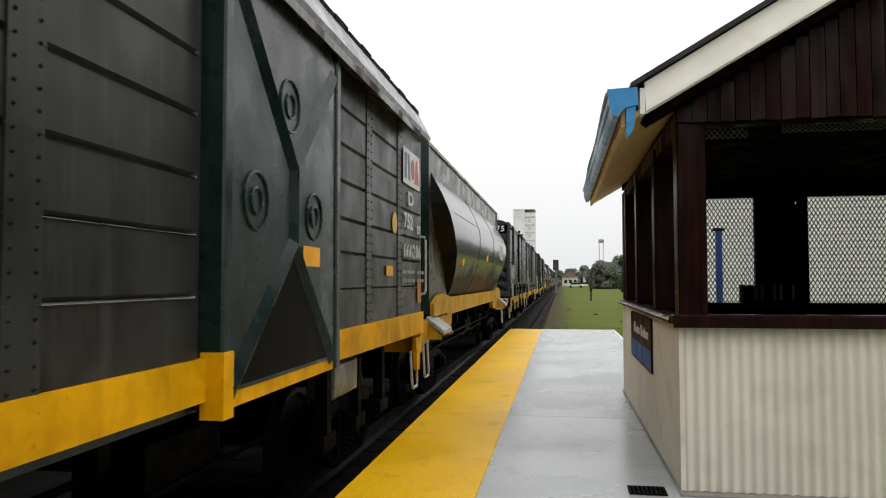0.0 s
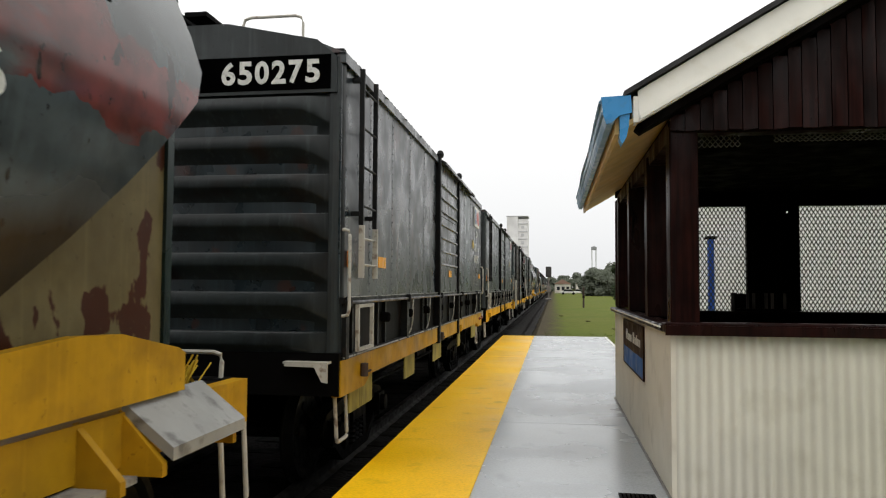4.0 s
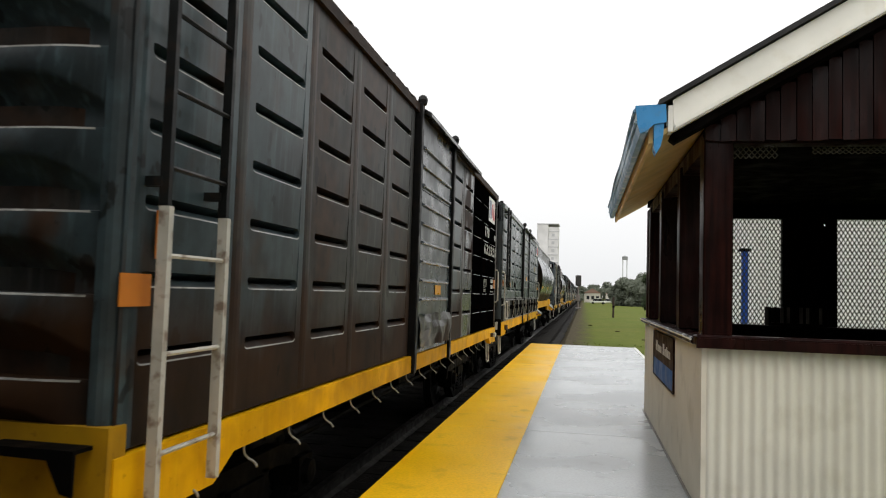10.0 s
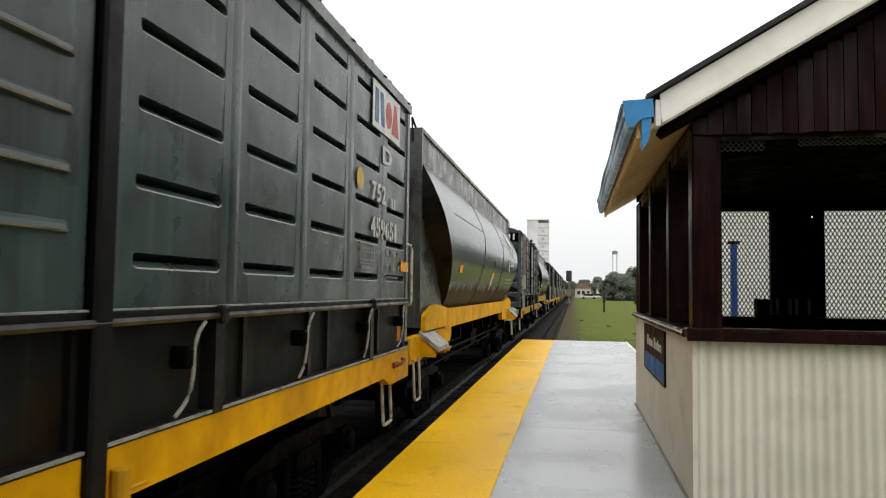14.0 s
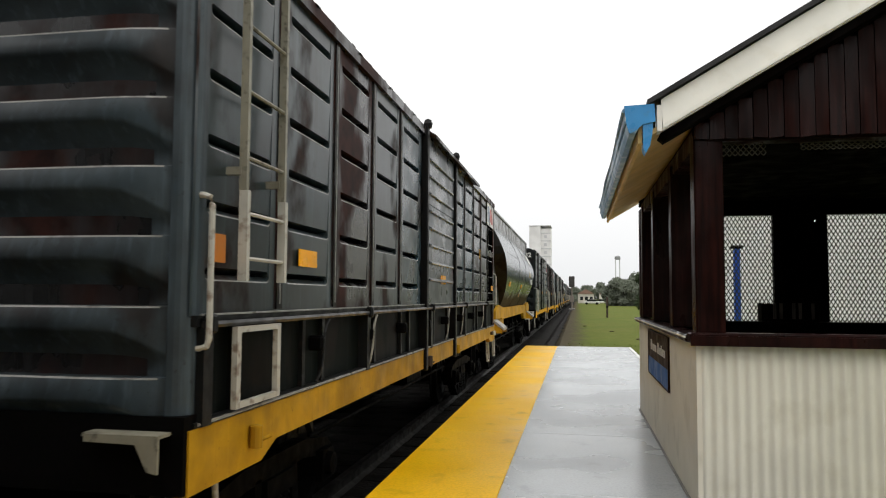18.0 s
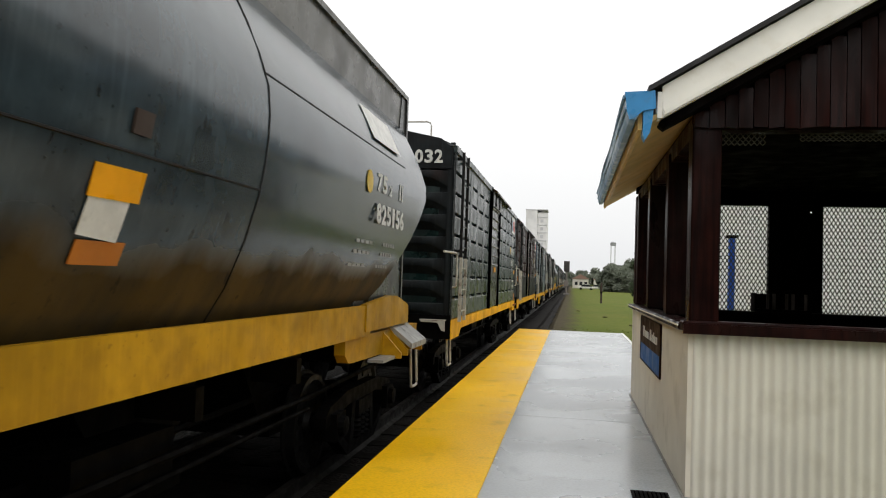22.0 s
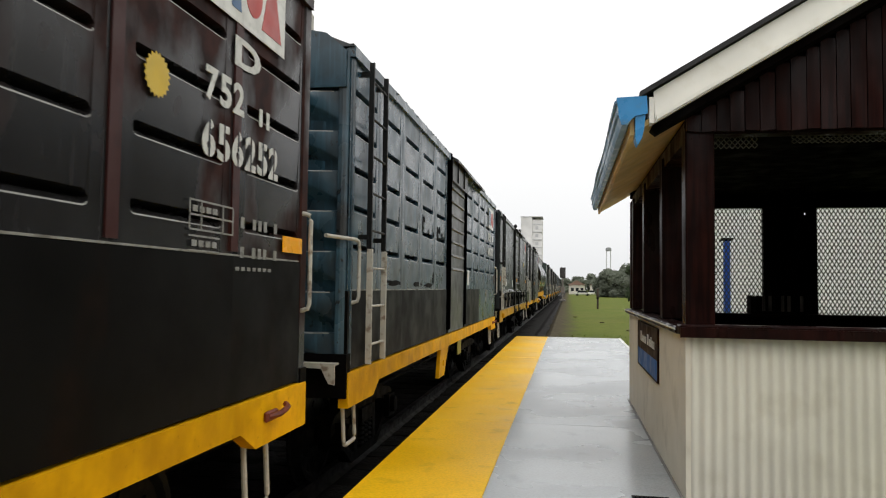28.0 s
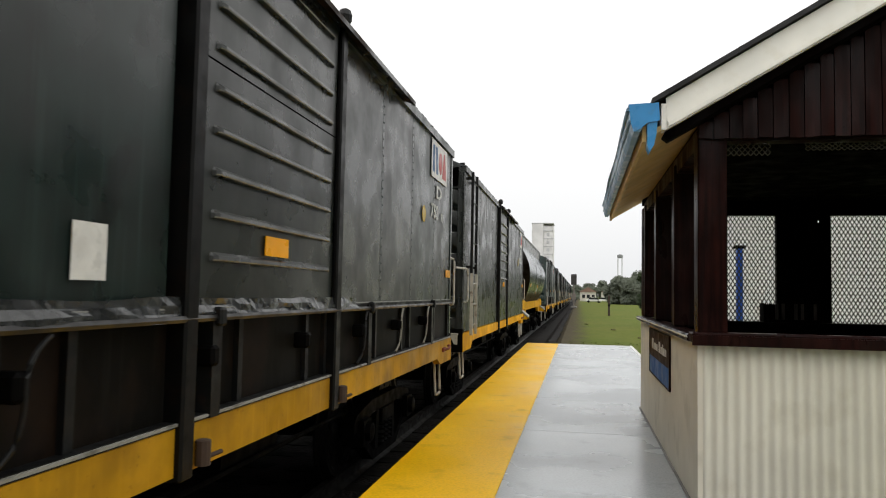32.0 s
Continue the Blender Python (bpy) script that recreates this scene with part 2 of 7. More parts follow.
GREEN = wagon_paint("green_grey_paint", (0.024, 0.042, 0.039), gloss=0.6, rough=(0.22, 0.4), spots=0.5, spot_level=0.64, spot_colour=(0.006, 0.006, 0.005))
SLATE = wagon_paint("slate_paint", (0.0125, 0.0195, 0.0225), rust=0.16, gloss=0.6, spots=0.6, spot_level=0.63)
DOOR_BLUE = wagon_paint("blue_door_paint", (0.0085, 0.0180, 0.0250), rust=0.12, gloss=0.55)
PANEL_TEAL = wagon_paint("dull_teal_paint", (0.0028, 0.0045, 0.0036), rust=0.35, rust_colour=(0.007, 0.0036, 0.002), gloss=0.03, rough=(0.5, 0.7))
SLATE_RUST = wagon_paint("rusty_slate_paint", (0.0080, 0.0120, 0.0144), rust=0.55, rust_colour=(0.034, 0.012, 0.007), gloss=0.65)
BROWN = wagon_paint("brown_grey_paint", (0.0072, 0.0084, 0.0085), rust=0.66, rust_colour=(0.030, 0.0135, 0.006), gloss=0.43, streaks=1.6, spots=0.7, spot_level=0.61, spot_colour=(0.003, 0.0026, 0.002))
BROWN_CRUST = wagon_paint("crusted_brown_paint", (0.026, 0.027, 0.024), rust=0.75, rust_colour=(0.040, 0.019, 0.009), gloss=0.16, rough=(0.4, 0.6), streaks=1.2, grime_amount=0.7, spots=0.8, spot_level=0.64, spot_scale=7.0, spot_colour=(0.003, 0.0026, 0.002), mud=0.92, mud_shade_low=-0.15, mud_shade_top=0.95, soil=((0.030, 0.014, 0.006), (0.0028, 0.0020, 0.0015)), soil_stretch=0.9)
BLUE_CRUST = wagon_paint("crusted_blue_paint", (0.025, 0.039, 0.044), rust=0.3, rust_colour=(0.036, 0.018, 0.009), gloss=0.3, rough=(0.3, 0.5), streaks=1.2, grime_amount=0.7, spots=0.8, spot_level=0.645, spot_scale=7.0, spot_colour=(0.003, 0.0026, 0.002), mud=0.92, mud_shade_low=-0.15, mud_shade_top=0.95, soil=((0.030, 0.014, 0.006), (0.0028, 0.0020, 0.0015)), soil_stretch=0.9)
REDBROWN = wagon_paint("red_brown_paint", (0.0115, 0.0112, 0.0118), rust=0.72, rust_colour=(0.042, 0.0125, 0.0085), gloss=0.42)
BLUE_GREY = wagon_paint("blue_grey_paint", (0.020, 0.050, 0.071), rust=0.06, rust_colour=(0.009, 0.007, 0.006), gloss=0.58, spots=0.9, spot_level=0.665, spot_scale=13.0, spot_colour=(0.005, 0.005, 0.005), streaks=1.2)
BLACK = wagon_paint("black_paint", (0.0006, 0.0006, 0.0007), rust=0.1, gloss=0.0, rough=(0.7, 0.9), grime=(0.0006, 0.0006, 0.0006), rust_colour=(0.004, 0.002, 0.0012), streaks=0.0)
BAND_BLACK = wagon_paint("black_band_paint", (0.0015, 0.0014, 0.0013), rust=0.12, gloss=0.07, rough=(0.4, 0.6), grime=(0.002, 0.002, 0.0018), rust_colour=(0.008, 0.004, 0.0025), streaks=0.15)
PLATE_SPOT = wagon_paint("rust_spotted_paint", (0.125, 0.100, 0.045), rust=0.0, grime=(0.07, 0.052, 0.022), grime_amount=0.5, gloss=0.2, rough=(0.35, 0.55), streaks=0.3, spots=1.0, spot_level=0.555, spot_colour=(0.045, 0.013, 0.005), spot_scale=4.5)
DARK = wagon_paint("dark_green_paint", (0.0058, 0.0168, 0.0156), gloss=0.42, grime=(0.004, 0.0062, 0.0056), spots=0.6, spot_level=0.63, spot_colour=(0.003, 0.003, 0.0025))
PLANK_GREY = wagon_paint("warm_grey_paint", (0.0205, 0.0215, 0.0195), rust=0.1, rust_colour=(0.014, 0.010, 0.007), gloss=0.35, rough=(0.3, 0.5))
DOOR_STAIN = wagon_paint("stained_door_paint", (0.0042, 0.0040, 0.0030), rust=0.55, rust_colour=(0.010, 0.0055, 0.0028), gloss=0.04, rough=(0.5, 0.7), streaks=0.3, grime=(0.002, 0.002, 0.0015))
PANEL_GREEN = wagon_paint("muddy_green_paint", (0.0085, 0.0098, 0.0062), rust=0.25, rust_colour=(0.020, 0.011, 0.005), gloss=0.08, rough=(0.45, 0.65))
TEAL_BLUE = wagon_paint("teal_blue_paint", (0.0125, 0.0330, 0.0425), rust=0.12, rust_colour=(0.010, 0.007, 0.005), gloss=0.58, spots=0.9, spot_level=0.66, spot_scale=9.0, spot_colour=(0.003, 0.003, 0.003))
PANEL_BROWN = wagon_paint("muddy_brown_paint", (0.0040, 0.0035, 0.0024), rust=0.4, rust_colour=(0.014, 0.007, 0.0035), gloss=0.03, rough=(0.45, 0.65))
# Hopper paints: real mud below, with the underside's shade in the dark soil tone.
HOPPER_GREY = wagon_paint("hopper_grey_paint", (0.031, 0.046, 0.055), rust=0.0, rough=(0.13, 0.26), gloss=0.7, mud=0.9, streaks=0.5, grime_amount=0.45, grime=(0.008, 0.009, 0.010), mud_shade_top=2.15, soil=((0.070, 0.040, 0.006), (0.008, 0.0055, 0.0025)), soil_stretch=0.8)
HOPPER_RUST = wagon_paint("hopper_rust_paint", (0.045, 0.056, 0.059), rust=0.06, rust_colour=(0.03, 0.012, 0.006), rough=(0.10, 0.24), gloss=0.7, mud=0.85, streaks=0.4, grime_amount=0.5, grime=(0.012, 0.011, 0.010), red=0.8, red_at=(2.92, 0.2), spots=0.9, spot_level=0.63, spot_colour=(0.009, 0.0045, 0.003), spot_scale=8.0, mud_shade_top=2.45, soil=((0.050, 0.028, 0.007), (0.008, 0.0055, 0.003)), soil_stretch=0.7)
BELLY_RUST = wagon_paint("muddy_belly_paint", (0.026, 0.020, 0.016), rust=0.4, rust_colour=(0.030, 0.010, 0.004), rough=(0.12, 0.3), gloss=0.6, mud=0.95, mud_shade_top=2.4, streaks=0.6, spots=0.8, spot_level=0.66, spot_scale=9.0, spot_colour=(0.09, 0.085, 0.07), soil=((0.105, 0.048, 0.006), (0.008, 0.004, 0.002)), soil_stretch=0.4)
FOREST = wagon_paint("forest_green_paint", (0.0058, 0.0135, 0.0112), gloss=0.45, rough=(0.22, 0.42), streaks=1.5, spots=0.6, spot_level=0.63, spot_colour=(0.003, 0.003, 0.0025))
END_RUST = wagon_paint("rusty_end_paint", (0.031, 0.043, 0.050), rust=0.08, rust_colour=(0.014, 0.010, 0.008), gloss=0.4, rough=(0.3, 0.5), grime_amount=0.45)
TEAL_RUST = wagon_paint("rusty_teal_paint", (0.020, 0.031, 0.034), rust=0.42, rust_colour=(0.034, 0.014, 0.008), gloss=0.42, rough=(0.25, 0.45))
RUST_HOOD = wagon_paint("rusty_hood_paint", (0.10, 0.085, 0.085), rust=0.6, rust_colour=(0.05, 0.014, 0.011), gloss=0.5)
BLUE_RUST = wagon_paint("rusty_blue_paint", (0.0063, 0.0147, 0.0205), rust=0.22, rust_colour=(0.018, 0.008, 0.005), gloss=0.5)
# Pale edge colour: some wear, mostly a painted highlight of the sky.
WORN_HIGHLIGHT = plain_paint("worn_edge_highlight", (0.27, 0.265, 0.24), 0.35, (0.06, 0.05, 0.04), 0.7, 3, bump=0, gloss=0.5)
RAIL_WORN = plain_paint("worn_rail_iron", (0.017, 0.016, 0.015), 0.42, (0.004, 0.0035, 0.003), 0.85, 4, gloss=0.35)
PLATE_GREY = wagon_paint("plate_grey_paint", (0.052, 0.056, 0.050), rust=0.12, grime_amount=0.4, gloss=0.35)
PLATE_PALE = wagon_paint("pale_plate_paint", (0.026, 0.031, 0.029), rust=0.25, grime=(0.008, 0.008, 0.007), grime_amount=0.6, gloss=0.35, rust_colour=(0.02, 0.012, 0.008))
PLATE_RUST = wagon_paint("plate_rust_paint", (0.075, 0.08, 0.058), rust=0.3, grime_amount=0.75, gloss=0.25, spots=0.9)
PLATE_OLIVE = wagon_paint("olive_plate_paint", (0.22, 0.19, 0.05), grime=(0.10, 0.085, 0.03), gloss=0.1, rough=(0.5, 0.7))
# Rusty sheet, its colour lowered as well for the shade of the recess.
SLOPE_RUST_SHADED = wagon_paint("slope_rust_shaded", (0.010, 0.0095, 0.009), rust=0.45, rust_colour=(0.018, 0.009, 0.006), gloss=0.2, rough=(0.4, 0.6))
OLIVE = wagon_paint("olive_black_paint", (0.0082, 0.0108, 0.0085), rust=0.2, rust_colour=(0.012, 0.008, 0.005), gloss=0.45)
DOOR_GREY = wagon_paint("grey_door_paint", (0.026, 0.028, 0.027), gloss=0.45, rough=(0.3, 0.5))
SHEET_BROWN = wagon_paint("brown_sheeting", (0.007, 0.006, 0.005), rust=0.5, rust_colour=(0.03, 0.014, 0.006), gloss=0.35, rough=(0.25, 0.45))
END_GREY = wagon_paint("grey_end_paint", (0.0125, 0.0165, 0.0170), rust=0.12, gloss=0.32, rough=(0.3, 0.5), rust_colour=(0.016, 0.009, 0.006))
ROOF_PALE = wagon_paint("pale_roof_paint", (0.21, 0.23, 0.25), rust=0.1, grime_amount=0.3)
COAMING = wagon_paint("coaming_paint", (0.075, 0.072, 0.060), rust=0.15, gloss=0.25, streaks=0.5, grime_amount=0.3, rust_colour=(0.05, 0.032, 0.018))
SILL_YELLOW = wagon_paint("sill_yellow_paint", (0.57, 0.295, 0.001), rust=0.0, grime=(0.34, 0.15, 0.002), grime_amount=0.5, rough=(0.45, 0.6), gloss=0.07, streaks=0.2)
SILL_WORN = wagon_paint("worn_yellow_paint", (0.37, 0.20, 0.007), rust=0.0, grime=(0.17, 0.085, 0.010), grime_amount=0.5, rough=(0.4, 0.6), gloss=0.10, streaks=0.3)
# Near-black steel: on running gear the shade beneath wagons is in this colour.
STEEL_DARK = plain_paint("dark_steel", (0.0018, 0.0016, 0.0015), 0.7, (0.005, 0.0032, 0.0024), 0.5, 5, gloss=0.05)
POST_BLACK = plain_paint("worn_black_post", (0.003, 0.003, 0.003), 0.45, (0.010, 0.006, 0.004), 0.5, 5, gloss=0.15)
IRON_DARK = plain_paint("dark_iron_bar", (0.006, 0.0065, 0.0065), 0.5, (0.022, 0.013, 0.008), 0.5, 6, gloss=0.22)
TREAD = plain_paint("wheel_tread", (0.006, 0.0057, 0.0055), 0.5, (0.005, 0.004, 0.003), 0.6, 8, gloss=0.12)
WHITE_WORN = plain_paint("worn_white_paint", (0.47, 0.45, 0.39), 0.5, (0.12, 0.065, 0.035), 0.75, 6)
LETTER = plain_paint("letter_white", (0.62, 0.62, 0.58), 0.5, (0.22, 0.22, 0.20), 0.5, 14, bump=0)
LETTER_FADED = plain_paint("letter_faded", (0.27, 0.27, 0.25), 0.5, (0.08, 0.08, 0.075), 0.7, 12, bump=0)
LOGO_WHITE = plain_paint("logo_white", (0.72, 0.71, 0.67), 0.45, (0.4, 0.4, 0.37), 0.4, 8, bump=0)
LOGO_BLUE = plain_paint("logo_blue", (0.035, 0.11, 0.24), 0.45, bump=0)
LOGO_RED = plain_paint("logo_red", (0.46, 0.055, 0.045), 0.45, bump=0)
SUN_YELLOW = plain_paint("sun_yellow", (0.62, 0.42, 0.03), 0.45, bump=0)
ORANGE = plain_paint("reflector_orange", (0.92, 0.40, 0.008), 0.35, bump=0, gloss=0.2)
ORANGE_DULL = plain_paint("orange_plate", (0.50, 0.16, 0.012), 0.45, bump=0)
HOSE = plain_paint("pale_hose", (0.27, 0.255, 0.21), 0.6, (0.06, 0.05, 0.035), 0.8, 9)
SEAM_STAIN = plain_paint("seam_stain", (0.009, 0.0075, 0.0065), 0.5, (0.028, 0.012, 0.006), 0.6, 3, gloss=0.2)
SEAM_RED = plain_paint("seam_rust", (0.045, 0.010, 0.008), 0.5, (0.012, 0.006, 0.005), 0.7, 2.5, gloss=0.3)
# End paint darkened to hold the shade of the gap between wagons.
END_SHADED = wagon_paint("shaded_end_paint", (0.0055, 0.0080, 0.0088), rust=0.15, grime=(0.002, 0.002, 0.002), grime_amount=0.8, rust_colour=(0.016, 0.007, 0.005), gloss=0.14, rough=(0.4, 0.6))
STEP_GREY = plain_paint("worn_step_plate", (0.30, 0.30, 0.28), 0.45, (0.06, 0.055, 0.05), 0.75, 3.5, gloss=0.4)
# Distance haze is mixed into the tank's grey.
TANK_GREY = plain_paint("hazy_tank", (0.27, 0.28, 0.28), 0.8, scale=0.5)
TORN_PAPER = plain_paint("torn_paper", (0.34, 0.34, 0.31), 0.6, (0.03, 0.03, 0.03), 0.95, 9, bump=0)
LADDER_PALE = plain_paint("worn_ladder_paint", (0.24, 0.225, 0.17), 0.5, (0.03, 0.022, 0.016), 0.8, 7)
TARP = plain_paint("torn_sheeting", (0.022, 0.024, 0.024), 0.25, (0.07, 0.07, 0.07), 0.5, 5, bump=0.5, gloss=0.6)

CONCRETE = wet_concrete("wet_concrete", (0.43, 0.455, 0.475), (0.385, 0.41, 0.425), 0.16, 0.34, gloss=0.6)
CONCRETE_DIRT = wet_concrete("dirty_concrete", (0.25, 0.24, 0.22), (0.17, 0.16, 0.145), 0.35, 0.7)
# Dark colour of the added light-blocking wall.
BLOCK_WALL = plain_paint("light_block_dark", (0.015, 0.014, 0.013), 0.9, scale=1.0, gloss=0.1)
PLATFORM_YELLOW = wet_concrete("platform_yellow", (0.95, 0.55, 0.003), (0.86, 0.48, 0.002), 0.3, 0.5, gloss=0.2)
EDGE_WHITE = plain_paint("edge_white", (0.75, 0.75, 0.73), 0.5, (0.4, 0.4, 0.38), 0.4)
CREAM = plain_paint("cream_sheet", (0.70, 0.665, 0.565), 0.5, (0.52, 0.48, 0.38), 0.4, 1.6, bump=0.1, tone=0.88)
CREAM_WALL = plain_paint("cream_wall", (0.74, 0.69, 0.57), 0.6, (0.42, 0.38, 0.29), 0.4, 1.5, tone=0.88)
CREAM_TRIM = plain_paint("cream_trim", (0.84, 0.82, 0.75), 0.45, (0.68, 0.64, 0.54), 0.4, 3, tone=0.92)
PALE_RENDER = plain_paint("pale_render", (0.80, 0.79, 0.75), 0.7, (0.70, 0.68, 0.62), 0.4, 0.8, tone=0.93)
SOFFIT = plain_paint("soffit_boards", (0.80, 0.56, 0.24), 0.6, (0.60, 0.40, 0.16), 0.5, 2.5, gloss=0.15)
KIOSK_BROWN = wood_paint("kiosk_brown", (0.0085, 0.0024, 0.0020), (0.026, 0.0068, 0.0052), 0.34, 0.13)
# Near-black copy of the brown wood: the interior's shade put into its colour.
KIOSK_SHADED = wood_paint("kiosk_inside_shaded", (0.0022, 0.0014, 0.0012), (0.004, 0.0022, 0.0018), 0.8, 0.05)
ROOF_TAR = plain_paint("roof_felt", (0.018, 0.018, 0.019), 0.7)
GUTTER_BLUE = plain_paint("gutter_blue", (0.035, 0.25, 0.55), 0.35, (0.10, 0.14, 0.18), 0.4, 4)
GUTTER_WORN = plain_paint("gutter_worn_blue", (0.15, 0.29, 0.42), 0.4, (0.50, 0.56, 0.60), 0.6, 3)
MESH_STEEL = plain_paint("expanded_mesh", (0.075, 0.07, 0.055), 0.7, bump=0, gloss=0.1)
SIGN_BROWN = plain_paint("sign_brown", (0.022, 0.009, 0.006), 0.5, bump=0, gloss=0.05)
SIGN_BLUE = plain_paint("sign_blue", (0.03, 0.13, 0.36), 0.5, bump=0, gloss=0.05)
# Ballast colour carries the train's shade, so far below real stone.
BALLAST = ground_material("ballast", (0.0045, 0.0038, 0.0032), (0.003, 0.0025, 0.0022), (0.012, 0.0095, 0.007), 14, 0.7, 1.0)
DIRT = ground_material("trodden_dirt", (0.12, 0.10, 0.06), (0.10, 0.085, 0.045), (0.11, 0.12, 0.035), 4.0)
GRASS = field_material("grass", (0.102, 0.136, 0.022), (0.138, 0.148, 0.032), (0.078, 0.102, 0.018), (0.105, 0.088, 0.055), 3.0)
BLADE = ground_material("grass_blades", (0.102, 0.136, 0.022), (0.13, 0.145, 0.03), (0.09, 0.11, 0.02), 2.0)
RAIL = plain_paint("rail_steel", (0.022, 0.020, 0.018), 0.45, metal=0.5, gloss=0.25)
RUST_RED = plain_paint("rusty_red_iron", (0.17, 0.030, 0.012), 0.55, (0.05, 0.018, 0.01), 0.6, 7)
RUST_IRON = plain_paint("rusty_iron", (0.045, 0.028, 0.02), 0.7)
# Sleepers too are painted down to near black for the shade.
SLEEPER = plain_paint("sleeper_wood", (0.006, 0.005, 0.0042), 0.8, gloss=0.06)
LEAF = ground_material("leaves", (0.05, 0.07, 0.035), (0.065, 0.08, 0.045), (0.03, 0.045, 0.022), 1.5)
# Far leaves: greyed and lightened so the colour itself holds the haze.
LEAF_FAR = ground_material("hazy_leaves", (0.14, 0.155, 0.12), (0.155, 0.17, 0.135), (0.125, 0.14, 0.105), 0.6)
SLAT_GREY = wood_paint("weathered_slat", (0.05, 0.045, 0.04), (0.09, 0.08, 0.07), 0.6, 0.1)
BARK = plain_paint("bark", (0.05, 0.04, 0.03), 0.9)
# Silo render and hazy grey are lightened to paint in distance haze.
SILO_WHITE = plain_paint("hazy_silo_render", (0.82, 0.81, 0.80), 0.8, (0.72, 0.70, 0.69), 0.5, 0.3)
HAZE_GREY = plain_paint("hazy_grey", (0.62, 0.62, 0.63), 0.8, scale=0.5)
HOUSE_WALL = plain_paint("house_wall", (0.66, 0.62, 0.56), 0.8, scale=0.5)
HOUSE_ROOF = plain_paint("house_roof", (0.26, 0.16, 0.12), 0.8, scale=0.5)
POLE_BLUE = plain_paint("pole_blue", (0.02, 0.075, 0.30), 0.4)
GLASS_DARK = plain_paint("dark_glass", (0.02, 0.022, 0.025), 0.1, bump=0)
SIGNAL_BODY = plain_paint("signal_iron", (0.05, 0.045, 0.042), 0.6)
SIGNAL_MAST = plain_paint("signal_mast", (0.22, 0.19, 0.17), 0.6)
GLINT, _nt, _b = node_material("lamp_glow")
_b.inputs["Emission Color"].default_value, _b.inputs["Emission Strength"].default_value = (1, 0.97, 0.9, 1), 1.5


# ---- mesh helpers ----
MESHES = {}


def box(bm, x0, x1, y0, y1, z0, z1):
    v = [bm.verts.new(p) for p in ((x0, y0, z0), (x1, y0, z0), (x1, y1, z0), (x0, y1, z0), (x0, y0, z1), (x1, y0, z1), (x1, y1, z1), (x0, y1, z1))]
    for f in ((0, 3, 2, 1), (4, 5, 6, 7), (0, 1, 5, 4), (1, 2, 6, 5), (2, 3, 7, 6), (3, 0, 4, 7)):
        bm.faces.new([v[i] for i in f])
    return bm


def boxes(*dims):
    bm = bmesh.new()
    for d in dims:
        box(bm, *d)
    return bm


def bevelled(bm, width=0.01):
    bmesh.ops.bevel(bm, geom=bm.edges[:], offset=width, segments=1, affect="EDGES")
    return bm


def tube(bm, points, radius, sides=6):
    """A round bar along points."""
    pts = [Vector(p) for p in points]
    rings = []
    for i, p in enumerate(pts):
        d = (pts[min(i + 1, len(pts) - 1)] - pts[max(i - 1, 0)]).normalized()
        side = d.orthogonal().normalized()
        if abs(d.z) < 0.9:
            side = Vector((0, 0, 1)).cross(d).normalized()
        up = d.cross(side)
        rings.append([bm.verts.new(p + radius * (math.cos(a) * side + math.sin(a) * up)) for a in (2 * math.pi * k / sides for k in range(sides))])
    for a, b in zip(rings, rings[1:]):
        for k in range(sides):
            bm.faces.new((a[k], a[(k + 1) % sides], b[(k + 1) % sides], b[k]))
    bm.faces.new(rings[0][::-1])
    bm.faces.new(rings[-1])
    return bm


def bar(points, radius, sides=6):
    return tube(bmesh.new(), points, radius, sides)


def prism(bm, outline, a, b, axis="x"):
    """An outline of two coordinates pushed from a to b along an axis."""
    def at(p, q):
        return {"x": (q, p[0], p[1]), "y": (p[0], q, p[1]), "z": (p[0], p[1], q)}[axis]
    lo = [bm.verts.new(at(p, a)) for p in outline]
    hi = [bm.verts.new(at(p, b)) for p in outline]
    n = len(outline)
    bm.faces.new(lo[::-1])
    bm.faces.new(hi)
    for i in range(n):
        bm.faces.new((lo[i], lo[(i + 1) % n], hi[(i + 1) % n], hi[i]))
    return bm


def lathe(bm, profile, x0, sides=20, axis="x", centre=(0, 0, 0)):
    """A profile of (along, radius) turned round an axis."""
    rings = []
    for along, radius in profile:
        ring = []
        for k in range(sides):
            a = 2 * math.pi * k / sides
            c, s = radius * math.cos(a), radius * math.sin(a)
            p = {"x": (x0 + along, c, s), "y": (c, x0 + along, s), "z": (c, s, x0 + along)}[axis]
            ring.append(bm.verts.new(Vector(p) + Vector(centre)))
        rings.append(ring)
    for a, b in zip(rings, rings[1:]):
        for k in range(sides):
            bm.faces.new((a[k], a[(k + 1) % sides], b[(k + 1) % sides], b[k]))
    bm.faces.new(rings[0][::-1])
    bm.faces.new(rings[-1])
    return bm


def finish(bm, material, smooth=False):
    bmesh.ops.recalc_face_normals(bm, faces=bm.faces[:])
    me = bpy.data.meshes.new("mesh")
    bm.to_mesh(me)
    bm.free()
    me.materials.append(material)
    if any(p.material_index for p in me.polygons):
        me.materials.append(WORN_HIGHLIGHT)
    if smooth:
        for p in me.polygons:
            p.use_smooth = True
    return me


